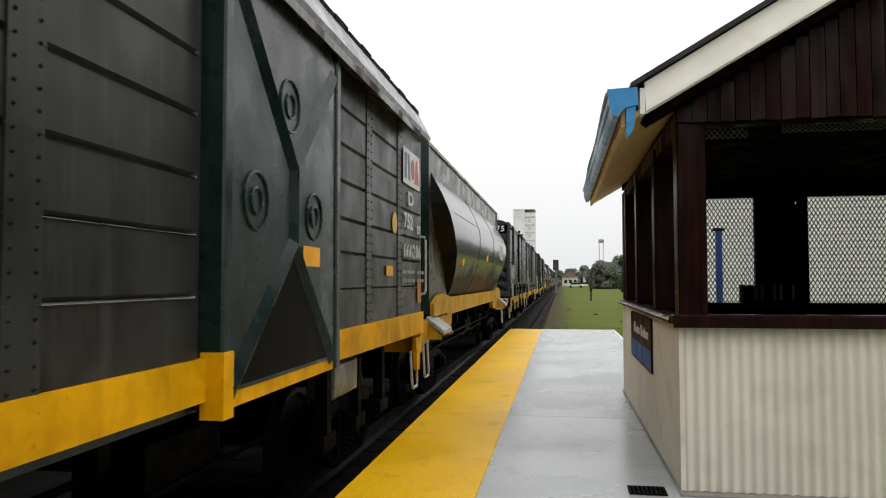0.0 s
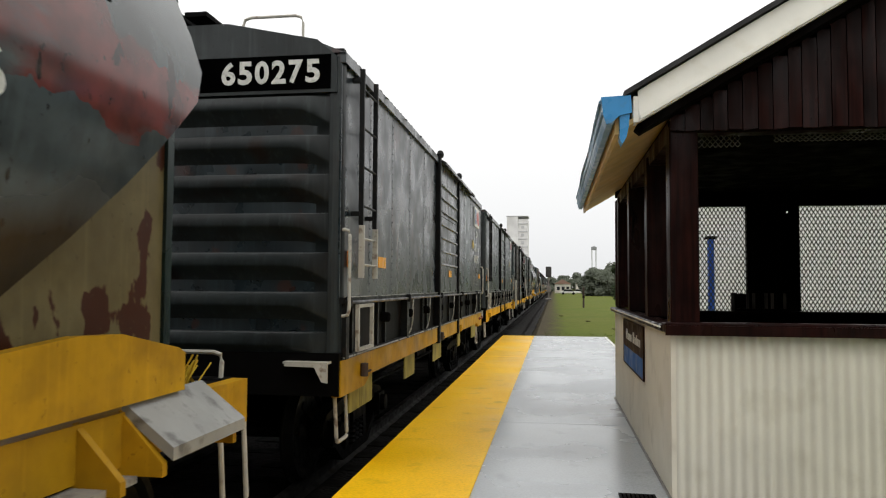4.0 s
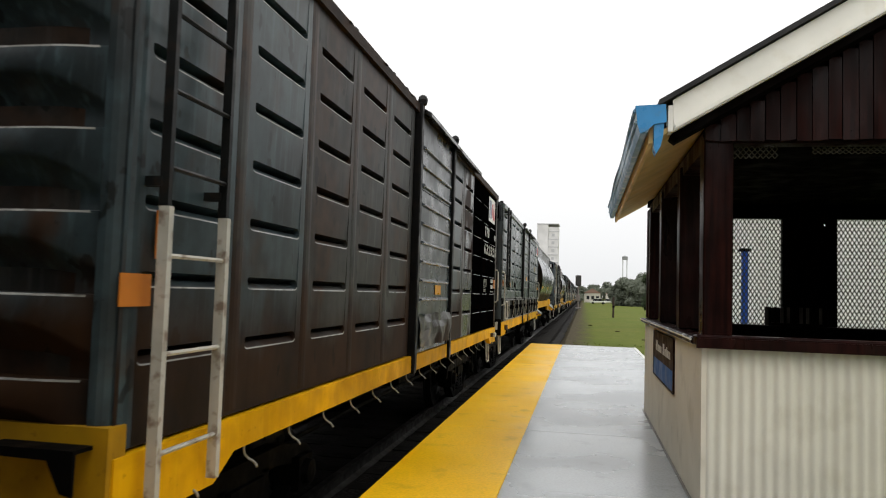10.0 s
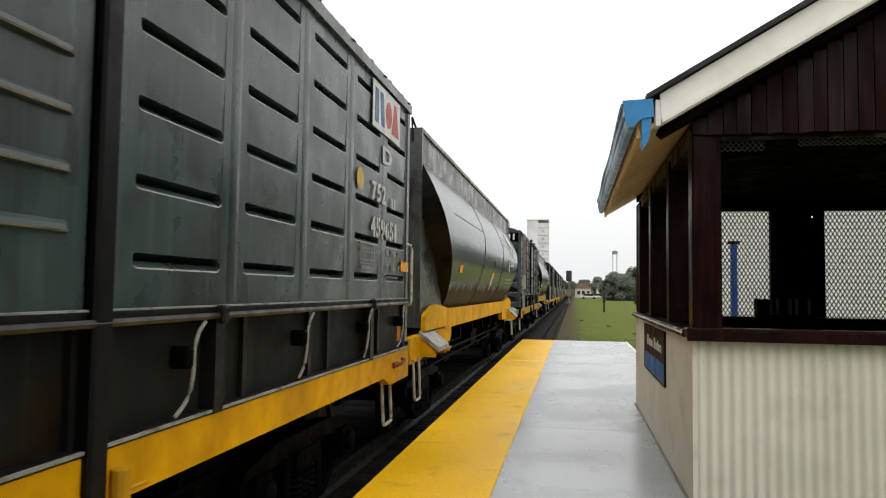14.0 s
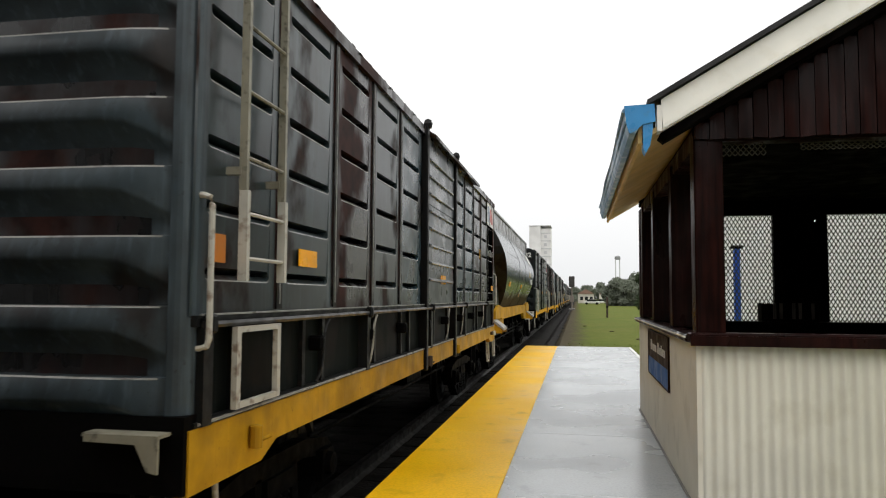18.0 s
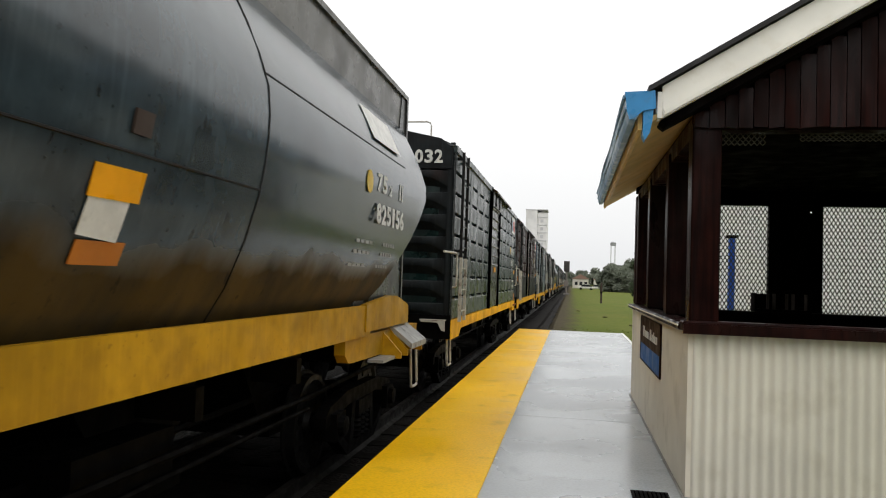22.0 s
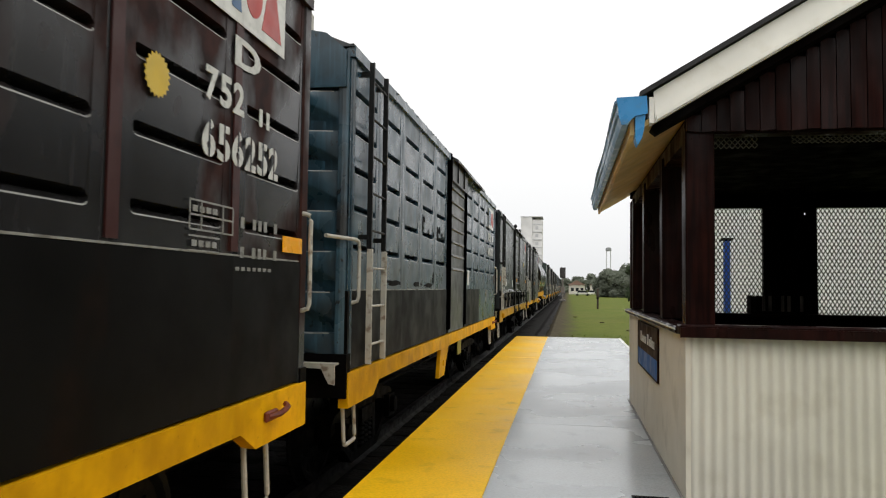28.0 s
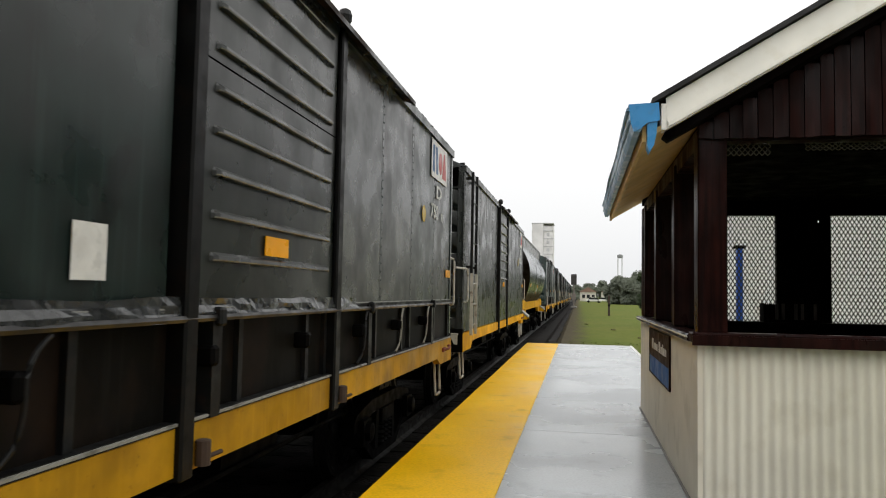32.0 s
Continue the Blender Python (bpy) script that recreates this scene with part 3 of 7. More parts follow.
def part(name, bm, material, parent=None, label="", at=(0, 0, 0), key=None, smooth=False):
    """One mesh object under a thing or a part. bm: a bmesh, or a function that makes one; key: shares the mesh with earlier parts."""
    if key is not None:
        full = (key, material.name)
        if full not in MESHES:
            MESHES[full] = finish(bm() if callable(bm) else bm, material, smooth)
        me = MESHES[full]
    else:
        me = finish(bm() if callable(bm) else bm, material, smooth)
    ob = new(name, me)
    ob.location = at
    if parent is not None:
        ob.parent = parent
    if label:
        ob["label"] = label
    return ob


GLYPHS = {}


def glyph(char):
    """Outline points and faces of one character of the built-in font, in a unit box."""
    if char not in GLYPHS:
        cu = bpy.data.curves.new("glyph", "FONT")
        cu.body, cu.size, cu.extrude, cu.resolution_u, cu.offset = char, 1.0, 0.002, 3, 0.03
        ob = bpy.data.objects.new("glyph", cu)
        scene.collection.objects.link(ob)
        bpy.context.view_layer.update()
        me = bpy.data.meshes.new_from_object(ob.evaluated_get(bpy.context.evaluated_depsgraph_get()))
        bpy.data.objects.remove(ob)
        co = np.array([v.co[:] for v in me.vertices])
        lo, hi = co.min(0), co.max(0)
        unit = [((p[0] - lo[0]) / (hi[0] - lo[0]), (p[1] - lo[1]) / (hi[1] - lo[1]), p[2]) for p in co]
        GLYPHS[char] = (unit, [tuple(p.vertices) for p in me.polygons])
    return GLYPHS[char]


def letters(text, material, parent, y0, y1, z0, z1, x, face="side", name="lettering", label="", fill=0.84, gap=None):
    """Stencilled characters, each a part, that fill y0..y1 (or x0..x1 on an end) by z0..z1."""
    cell = (y1 - y0) / (len(text) - 1 + fill)
    for k, char in enumerate(text):
        if char == " ":
            continue
        wide = cell * (0.48 if char in "1I" else 1.0) * fill
        a = y0 + k * cell + (0.22 * cell if char in "1I" else 0)
        unit, faces = glyph(char)
        if face == "side":
            co = [(x + p[2], a + p[0] * wide, z0 + p[1] * (z1 - z0)) for p in unit]
        else:
            co = [(a + p[0] * wide, x - p[2], z0 + p[1] * (z1 - z0)) for p in unit]
        me = bpy.data.meshes.new("character")
        me.from_pydata(co, [], faces if face == "side" else [f[::-1] for f in faces])
        me.materials.append(material)
        ob = new(name, me)
        ob.parent = parent
        if label:
            ob["label"] = label
        if gap and char in "0235689" and face == "side":
            c = a + wide * 0.5
            part("stencil_gap", boxes((x + 0.003, x + 0.0042, c - 0.008, c + 0.008, z0 - 0.003, z1 + 0.003)), gap, parent)


def thing(name, label, category, group="", at=(0, 0, 0)):
    ob = new(name)
    ob.location = at
    ob.empty_display_size = 0.3
    return tagged(ob, label, category, group)


# ---- rolling stock; local: y = 0 at the near end, x = +1.5 the platform side, z = 0 at the rail head ----
HALF, TRACK_X, RAIL_Z = 1.5, -3.25, -0.35
WHEEL_R = 0.46
WHEELSETS, WAGONS = [], []


def pressed_panel(width, height, rows, margin, depth=0.15, slot=0.06):
    """A sheet with level pressed-in slots with rounded ends and a thin lower lip, pale for wear and painted highlight,
    in the plane x = 0.
    """
    bm = bmesh.new()
    ends = [(0.0, 0.0), (0.004, 0.5), (0.014, 0.82), (0.032, 1.0)]
    cols = [(0.0, 0.0, 0.0)] + [(margin + u, g, 1.0 if g else 0.0) for u, g in ends] + [(width - margin - u, g, 1.0 if g else 0.0) for u, g in reversed(ends)] + [(width, 0.0, 0.0)]
    grid = []
    for y, g, deep in cols:
        col = [(0.0, 0.0)]
        for z in rows:
            h = slot / 2 * g
            col += [(0.0, z - h - 0.007), (-0.003 * deep, z - h), (-0.04 * deep, z - h * 0.1), (-depth * deep, z + h * 0.1), (-0.006 * deep, z + h)]
        col.append((0.0, height))
        grid.append([bm.verts.new((x, y, z)) for x, z in col])
    for i, (a, b) in enumerate(zip(grid, grid[1:])):
        for j in range(len(a) - 1):
            f = bm.faces.new((a[j], b[j], b[j + 1], a[j + 1]))
            f.material_index = 1 if j % 5 == 1 and 2 <= i <= len(cols) - 4 else 0
    return bm


def corrugated_end(half, height, ledges, worn):
    """A wagon end in the plane x = 0: level bulges with a sharp upper lip and an undercut that fades out at the corners."""
    bm = bmesh.new()
    fade = [(0.0, 0.0), (0.05, 0.02), (0.12, 0.25), (0.2, 0.6), (0.3, 0.9), (0.42, 1.0)]
    cols = fade + [(half, 1.0)] + [(2 * half - y, g) for y, g in reversed(fade)]
    grid = []
    for y, g in cols:
        col = [(0.0, height)]
        for z in ledges:
            face = 0.10 + 0.13 * (1 - g)
            col += [(-0.035 * g, z), (0.05 * g, z - 0.004), (0.056 * g, z - 0.013), (0.088 * g, z - face), (0.07 * g, z - face - 0.025), (-0.035 * g, max(0.001, z - max(0.25, face + 0.03)))]
        col.append((0.0, 0.0))
        grid.append([bm.verts.new((x, y, z)) for x, z in col])
    for i, (a, b) in enumerate(zip(grid, grid[1:])):
        for j in range(len(a) - 1):
            f = bm.faces.new((a[j], a[j + 1], b[j + 1], b[j]))
            # The lip's front face gets the pale painted highlight.
            f.material_index = 1 if worn and j % 6 == 2 and 2 <= i < len(cols) - 3 else 0
            bm.edges.get((a[j], b[j])).smooth = (j - 1) % 6 not in (0, 1, 2)
    return bm


def ribbed_door(width, height, rows, inset=0.13):
    """A door leaf with narrow round-ended level ribs, in the plane x = 0."""
    bm = bmesh.new()
    ys = [0, inset, inset + 0.012, inset + 0.04, width - inset - 0.04, width - inset - 0.012, width - inset, width]
    grow = [0, 0, 0.55, 1, 1, 0.55, 0, 0]
    zs, outs = [0.0], [0.0]
    for z in rows:
        zs += [z - 0.024, z - 0.02, z - 0.014, z + 0.004, z + 0.022]
        outs += [0, 0.026, 0.032, 0.028, 0]
    zs.append(height)
    outs.append(0)
    grid = [[bm.verts.new((o * g, y, z)) for y, g in zip(ys, grow)] for z, o in zip(zs, outs)]
    for j, (a, b) in enumerate(zip(grid, grid[1:])):
        for i in range(len(ys) - 1):
            f = bm.faces.new((a[i], a[i + 1], b[i + 1], b[i]))
            # Pale strip on each rib: its highlight as colour.
            f.material_index = 1 if j % 5 == 2 and 2 <= i <= 4 else 0
    return bm


def bend(points, reach=0.05):
    """The points of a bar with its corners rounded."""
    pts = [Vector(q) for q in points]
    out = [pts[0]]
    for a, b, c in zip(pts, pts[1:], pts[2:]):
        u, v = (a - b), (c - b)
        r = min(reach, u.length / 2.2, v.length / 2.2)
        p0, p1 = b + u.normalized() * r, b + v.normalized() * r
        out += [p0, (p0 + 2 * b + p1) / 4, p1]
    return out + [pts[-1]]


def beaded_sheet(width, height, rows):
    """A sheet of broad flat boards with a narrow pressed bead between them."""
    bm = bmesh.new()
    ys = [0, 0.03, 0.06, width - 0.06, width - 0.03, width]
    grow = [0, 0, 1, 1, 0, 0]
    zs, outs = [0.0], [0.0]
    for z in rows:
        zs += [z - 0.022, z - 0.016, z - 0.006, z + 0.012]
        outs += [0, 0.012, -0.035, 0]
    zs.append(height)
    outs.append(0)
    grid = [[bm.verts.new((o * g, y, z)) for y, g in zip(ys, grow)] for z, o in zip(zs, outs)]
    for j, (a, b) in enumerate(zip(grid, grid[1:])):
        for i in range(len(ys) - 1):
            f = bm.faces.new((a[i], a[i + 1], b[i + 1], b[i]))
            # Bead lip coloured pale to paint its bright line.
            f.material_index = 1 if j % 4 == 2 and 1 <= i <= 3 else 0
    return bm


def make_wheelset():
    bm = bmesh.new()
    for s in (-1, 1):
        prof = [(-0.07, 0.10), (-0.07, 0.36), (-0.05, WHEEL_R + 0.03), (-0.03, WHEEL_R + 0.03), (-0.02, WHEEL_R), (0.06, WHEEL_R - 0.01), (0.06, 0.40), (0.03, 0.36), (0.02, 0.15), (0.07, 0.12), (0.07, 0.05)]
        lathe(bm, [(s * a, r) for a, r in prof], s * 0.86, 24)
        for k in range(6):
            a = k * math.pi / 3
            c = Vector((s * 0.885, 0.26 * math.cos(a), 0.26 * math.sin(a)))
            box(bm, c.x - 0.015, c.x + 0.015, c.y - 0.03, c.y + 0.03, c.z - 0.03, c.z + 0.03)
    tube(bm, [(-1.1, 0, 0), (1.1, 0, 0)], 0.08, 10)
    return bm


def make_side_frame():
    bm = bmesh.new()
    x0, x1 = -0.06, 0.06
    prism(bm, [(-1.15, 0.10), (-1.05, 0.18), (-0.55, 0.26), (0.55, 0.26), (1.05, 0.18), (1.15, 0.10), (1.15, 0.0), (0.95, 0.05), (0.5, 0.12), (-0.5, 0.12), (-0.95, 0.05), (-1.15, 0.0)], x0, x1)
    prism(bm, [(-0.95, 0.02), (-0.45, -0.28), (0.45, -0.28), (0.95, 0.02), (0.95, -0.07), (0.48, -0.37), (-0.48, -0.37), (-0.95, -0.07)], x0, x1)
    for s in (-1, 1):
        prism(bm, [(s * 0.30, -0.30), (s * 0.42, -0.30), (s * 0.36, 0.15), (s * 0.26, 0.15)], x0, x1)
        box(bm, -0.10, 0.12, s * 0.9 - 0.13, s * 0.9 + 0.13, -0.13, 0.12)
        lathe(bm, [(0, 0.10), (0.05, 0.09), (0.06, 0.04)], 0.12, 12, "x", (0, s * 0.9, 0))
    for k in (-0.14, 0.0, 0.14):
        for j in range(5):
            lathe(bm, [(-0.018, 0.05), (0, 0.066), (0.018, 0.05)], -0.25 + j * 0.05, 8, "z", (0.03, k, 0))
    box(bm, -0.07, 0.09, -0.24, 0.24, -0.02, 0.12)
    return bm


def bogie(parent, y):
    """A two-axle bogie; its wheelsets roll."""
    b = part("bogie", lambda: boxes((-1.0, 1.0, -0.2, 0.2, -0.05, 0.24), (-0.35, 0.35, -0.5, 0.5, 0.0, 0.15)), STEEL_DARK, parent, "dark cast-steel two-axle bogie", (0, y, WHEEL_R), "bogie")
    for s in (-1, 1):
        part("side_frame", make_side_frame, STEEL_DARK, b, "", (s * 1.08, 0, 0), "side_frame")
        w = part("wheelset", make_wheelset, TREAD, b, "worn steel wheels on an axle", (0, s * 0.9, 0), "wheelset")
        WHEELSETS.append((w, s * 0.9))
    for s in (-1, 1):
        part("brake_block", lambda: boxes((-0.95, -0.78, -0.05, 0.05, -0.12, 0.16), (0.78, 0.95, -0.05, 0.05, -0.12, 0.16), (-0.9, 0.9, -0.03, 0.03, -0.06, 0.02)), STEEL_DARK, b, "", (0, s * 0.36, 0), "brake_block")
    return b


def step_iron(parent, y, x=HALF - 0.05, top=1.0, low=0.55, width=0.3, material=WHITE_WORN):
    part("step", lambda: bar(bend([(0, -width / 2, top - 1.0), (0.02, -width / 2 + 0.02, low - 1.0), (0.02, width / 2 + 0.02, low - 1.0), (0, width / 2, top - 1.0)], 0.04), 0.017, 8), material, parent, "bent iron foot step", (x, y, 1.0), ("step", top, low, width))


def grab_iron(parent, y, z0, z1, x=HALF + 0.07, material=WHITE_WORN, reach=0.0):
    part("grab_iron", lambda: bar(bend([(-0.1, 0, z0), (0, 0, z0), (0, 0, z1), (-0.1, reach, z1)], 0.06), 0.0155, 8), material, parent, "pale bent grab iron", (x, y, 0), ("grab", z0, z1, reach))


def ladder_part(parent, y0, y1, z0, z1, x, rungs, material, label="", name="ladder"):
    """A ladder in the plane of a side: one stile carries the other and the rungs."""
    def stile():
        if name == "lower_ladder":
            return boxes((-0.012, 0.035, -0.017, 0.017, z0, z1))
        return boxes((-0.012, 0.03, -0.014, 0.014, z0, z1), (-0.1, 0.0, -0.02, 0.02, z0 + 0.08, z0 + 0.12), (-0.1, 0.0, -0.02, 0.02, z1 - 0.12, z1 - 0.08))
    lad = part(name, stile, material, parent, label, (x, y0, 0), ("stile", z0, z1))
    part("stile", stile, material, lad, "", (0, y1 - y0, 0), ("stile", z0, z1))
    for k in range(rungs):
        part("rung", lambda: bar([(0.015, 0, 0), (0.015, y1 - y0, 0)], 0.011), material, lad, "", (0, 0, z0 + (k + 0.5) * (z1 - z0) / rungs), ("rung", y1 - y0))
    return lad


def jack_mesh():
    """A tapering jacking bracket with a round hole through it."""
    bm = bmesh.new()
    rim = [(0.13, 1.02), (0.45, 1.02), (0.8, 1.02), (0.61, 0.8), (0.42, 0.58), (0.2, 0.58), (-0.02, 0.58), (0.05, 0.8)]
    turn = [math.atan2(z - 0.76, y - 0.33) for y, z in rim]
    hole = [(0.33 + 0.06 * math.cos(t), 0.76 + 0.05 * math.sin(t)) for t in turn]
    loops = [[bm.verts.new((x, y, z)) for y, z in loop] for x in (0.0, -0.05) for loop in (rim, hole)]
    n = len(rim)
    for i in range(n):
        j = (i + 1) % n
        for p, q in ((loops[0], loops[1]), (loops[1], loops[3]), (loops[3], loops[2]), (loops[2], loops[0])):
            bm.faces.new((p[i], p[j], q[j], q[i]))
    bmesh.ops.recalc_face_normals(bm, faces=bm.faces[:])
    return bm


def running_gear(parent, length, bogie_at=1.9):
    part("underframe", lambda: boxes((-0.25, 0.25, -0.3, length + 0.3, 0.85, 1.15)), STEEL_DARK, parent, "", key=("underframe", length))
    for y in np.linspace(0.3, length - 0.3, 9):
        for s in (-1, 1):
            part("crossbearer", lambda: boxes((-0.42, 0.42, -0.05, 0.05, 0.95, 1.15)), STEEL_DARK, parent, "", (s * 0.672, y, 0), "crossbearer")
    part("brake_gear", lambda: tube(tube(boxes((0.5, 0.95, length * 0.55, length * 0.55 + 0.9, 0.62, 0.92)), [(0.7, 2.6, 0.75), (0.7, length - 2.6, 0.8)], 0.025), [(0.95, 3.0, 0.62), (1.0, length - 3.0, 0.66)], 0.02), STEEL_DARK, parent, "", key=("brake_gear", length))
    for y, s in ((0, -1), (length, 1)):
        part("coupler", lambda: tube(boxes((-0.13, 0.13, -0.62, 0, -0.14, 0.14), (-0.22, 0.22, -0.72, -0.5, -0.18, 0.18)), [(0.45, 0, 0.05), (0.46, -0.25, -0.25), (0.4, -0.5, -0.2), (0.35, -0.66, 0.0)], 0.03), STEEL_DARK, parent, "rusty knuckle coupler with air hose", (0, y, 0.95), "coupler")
        if s > 0:
            parent.children[-1].rotation_euler = (0, 0, math.pi)
    bogie(parent, bogie_at)
    bogie(parent, length - bogie_at)


def bars_part(parent, rects, x, material=LETTER_FADED, name="stencil_mark", label="faded illegible stencil marks"):
    """Illegible writing as plain bars, (y0, y1, z0, z1)."""
    part(name, boxes(*[(x, x + 0.003, *r) for r in rects]), material, parent, label)["kind"] = "stuff"


def logo(parent, y0, y1, z0, z1, x, slant=0.0):
    w, h = y1 - y0, z1 - z0
    plate = part("logo_plate", boxes((x, x + 0.004, y0, y1, z0, z1)), LOGO_WHITE, parent, "white company panel with blue and red shapes")
    a, b = z0 + 0.14 * h, z1 - 0.14 * h
    for outline in ([(0.07, a), (0.18, a), (0.18, b), (0.07, b)], [(0.23, b), (0.34, b), (0.40, a), (0.29, a)]):
        part("logo_shape", prism(bmesh.new(), [(y0 + p * w, q) for p, q in outline], x + 0.004, x + 0.007), LOGO_BLUE, plate)
    disc = [(y0 + (0.55 + 0.11 * math.cos(t)) * w, (a + b) / 2 + 0.42 * (b - a) * math.sin(t)) for t in (2 * math.pi * k / 16 for k in range(16))]
    part("logo_shape", prism(bmesh.new(), disc, x + 0.004, x + 0.007), LOGO_RED, plate)
    part("logo_shape", prism(bmesh.new(), [(y0 + 0.66 * w, a), (y0 + 0.94 * w, a), (y0 + 0.83 * w, b), (y0 + 0.76 * w, b)], x + 0.004, x + 0.007), LOGO_RED, plate)


def sun_disc(parent, y, z, r, x):
    n = 40
    outline = [(y + r * (1 if k % 2 else 0.85) * math.cos(2 * math.pi * k / n), z + r * (1 if k % 2 else 0.85) * math.sin(2 * math.pi * k / n)) for k in range(n)]
    part("painted_sun", prism(bmesh.new(), outline, x, x + 0.003), SUN_YELLOW, parent, "yellow painted disc with a notched rim")


def reflector(parent, y, z, x, w=0.32, h=0.11, material=ORANGE):
    return part("reflector", lambda: boxes((0, 0.006, -w / 2, w / 2, -h / 2, h / 2)), material, parent, "orange reflective sticker", (x, y, z), ("reflector", w, h))


def end_wall(parent, material, rows, top, half=HALF - 0.02, base=1.3):
    """The corrugated end towards the platform's near side, and a plain far end."""
    worn = material not in (END_SHADED, END_GREY)
    ob = part("end_wall", lambda: corrugated_end(half, top - base, rows, worn), material, parent, "pressed steel end with deep level corrugations", (-half, 0.0, base), ("end", half, base, top, tuple(rows), worn), smooth=True)
    ob.rotation_euler = (0, 0, -math.pi / 2)
    return ob


def boxcar(y0, length, p1, p2, paint, panel_paint=None, sill=SILL_YELLOW, side="pressed", drop=True, number="", end_text="", columns=(5, 4), upper_text=True,
           white_ladder=False, code="752", sub="11", marks="", sun_at=True, hood=BROWN, label="", end_paint=None, door_paint=None, band=None, split_at=2.0, tints=None, seams=False, dz=0.0, wide_number=False, band_rear=9, corner=WHITE_WORN, lad=0.34, patch=True, ribs=(2.2, 7), sticker=None, latches=(), hung=(), hooks=(), sill_top=1.235, text=None, plates=()):
    """A bogie covered wagon with a sliding ribbed door between two heavy posts."""
    w = thing("boxcar", label, "freight wagon", "wagons of the freight train")
    WAGONS.append((w, y0))
    base = 1.75 if drop else sill_top + 0.015
    top = 3.78
    door_paint, end_paint = door_paint or paint, end_paint or paint
    part("body", boxes((-HALF, HALF - 0.2, 0.02, length, 1.2, top - 0.02)), paint, w)
    # sides, panel by panel
    height = top - base
    low_edge = split_at - base + 0.02 if band else 0.02
    spans = [(0.0, p1 - 0.12, columns[0]), (p2 + 0.12, length, columns[1])]
    z_rows = [0.205 + 0.325 * k for k in range(6)] if drop else [(1.55 - base + 0.316 * k if not band else 2.165 - base + 0.325 * k) for k in range(7 if not band else 5)]
    for a, b, n in spans:
        step = (b - a) / n
        for k in range(n):
            tint = (tints or {}).get((0 if a == 0.0 else 1, k), paint)
            band_here = band if a == 0.0 or k < band_rear else paint
            if side == "pressed" and k > 0:
                part("panel_fold", lambda: prism(bmesh.new(), [(-0.002, -0.06), (0.0, -0.055), (0.003, -0.02), (0.003, 0.02), (0.0, 0.055), (-0.002, 0.06)], low_edge, height - 0.02, "z"), BLACK if tint is BLACK else paint, w, "", (HALF + 0.001, a + k * step, base), ("panel_fold", height, low_edge, tint is BLACK))
            if seams and k > 0:
                part("seam_strip", lambda: boxes((0.003, 0.0125, -0.04, 0.04, low_edge, height)), BLACK if tint is BLACK else seams, w, "", (HALF, a + k * step, base), ("seam_strip", height, low_edge, tint is BLACK))
            if side == "pressed":
                if band:
                    split = split_at - base
                    up = [z - split for z in z_rows if z > split + 0.08]
                    part("side_panel", lambda: pressed_panel(step, height - split, up, 0.13), tint, w, "", (HALF, a + k * step, base + split), ("press_up", step, height, split))
                    part("lower_panel", lambda: boxes((-0.03, 0.008, 0, step, 0, split - 0.006)), band_here, w, "", (HALF, a + k * step, base), ("press_low", step, split))
                else:
                    part("side_panel", lambda: pressed_panel(step, height, z_rows, 0.13), tint, w, "", (HALF, a + k * step, base), ("press", step, height, base))
            else:
                part("side_panel", lambda: boxes((-0.03, 0.0, 0.004, step - 0.004, 0, height)), tint, w, "", (HALF, a + k * step, base), ("flat", step, height))
                def seam():
                    bm = boxes((-0.002, 0.0015, -0.03, 0.03, 0, height))
                    for j in range(int(height / 0.075)):
                        z = 0.05 + j * 0.075
                        v = [bm.verts.new(p) for p in ((0.0015, -0.011, z), (0.0015, 0, z - 0.011), (0.0015, 0.011, z), (0.0015, 0, z + 0.011), (0.010, 0, z))]
                        for i in range(4):
                            bm.faces.new((v[i], v[(i + 1) % 4], v[4]))
                    return bm
                part("riveted_seam", seam, paint, w, "", (HALF, a + k * step + (0.06 if k == 0 else 0), base), ("seam", height))
    # door leaf, posts, header
    dh = top - base
    db = base
    d_rows = [ribs[0] - db + 0.2045 * k for k in range(ribs[1])]
    door = part("sliding_door", lambda: ribbed_door(p2 - p1 - 0.1, dh, d_rows), door_paint, w, "ribbed steel sliding door", (HALF + (0.012 if band or dz else 0.03), p1 + 0.05, db), ("door", p2 - p1, dh, ribs))
    part("door_edge", lambda: boxes((-0.08, 0.0, 0, 0.03, 0, dh), (-0.08, 0.0, p2 - p1 - 0.13, p2 - p1 - 0.1, 0, dh)), door_paint, door, "", key=("door_edge", p2 - p1, dh))
    slim = bool(band or dz)
    for y in (p1, p2):
        part("door_post", lambda: bevelled(boxes((-0.06, 0.05 if slim else 0.065, -0.035 if slim else -0.055, 0.035 if slim else 0.055, 1.22 if slim else 1.0, top + 0.05)), 0.012), BLACK if slim else POST_BLACK, w, "upright door post", (HALF, y, 0), ("door_post", top, drop, slim))
        if slim:
            part("header_stiffener", lambda: boxes((0.062, 0.085, -0.012, 0.012, top - 0.33, top - 0.03)), door_paint, w, "", (HALF, y + (0.5 if y == p1 else -0.5), 0), ("header_strap", top))
            continue
        part("post_hook", lambda: lathe(lathe(bmesh.new(), [(-0.06, 0.02), (-0.05, 0.045), (0.0, 0.055), (0.04, 0.04), (0.055, 0.015)], 0, 10, "z"), [(-0.03, 0.02), (-0.03, 0.03), (0.08, 0.03), (0.08, 0.01)], 0, 8, "y"), IRON_DARK, w, "", (HALF + 0.05, y, top + 0.08), "post_hook")
    if slim:
        part("door_header", lambda: boxes((0.0, 0.06, p1 + 0.04, p2 - 0.04, top - 0.35, top - 0.03)), door_paint, w, "plain steel header over the door", (HALF, 0, 0), ("door_header", p1, p2))
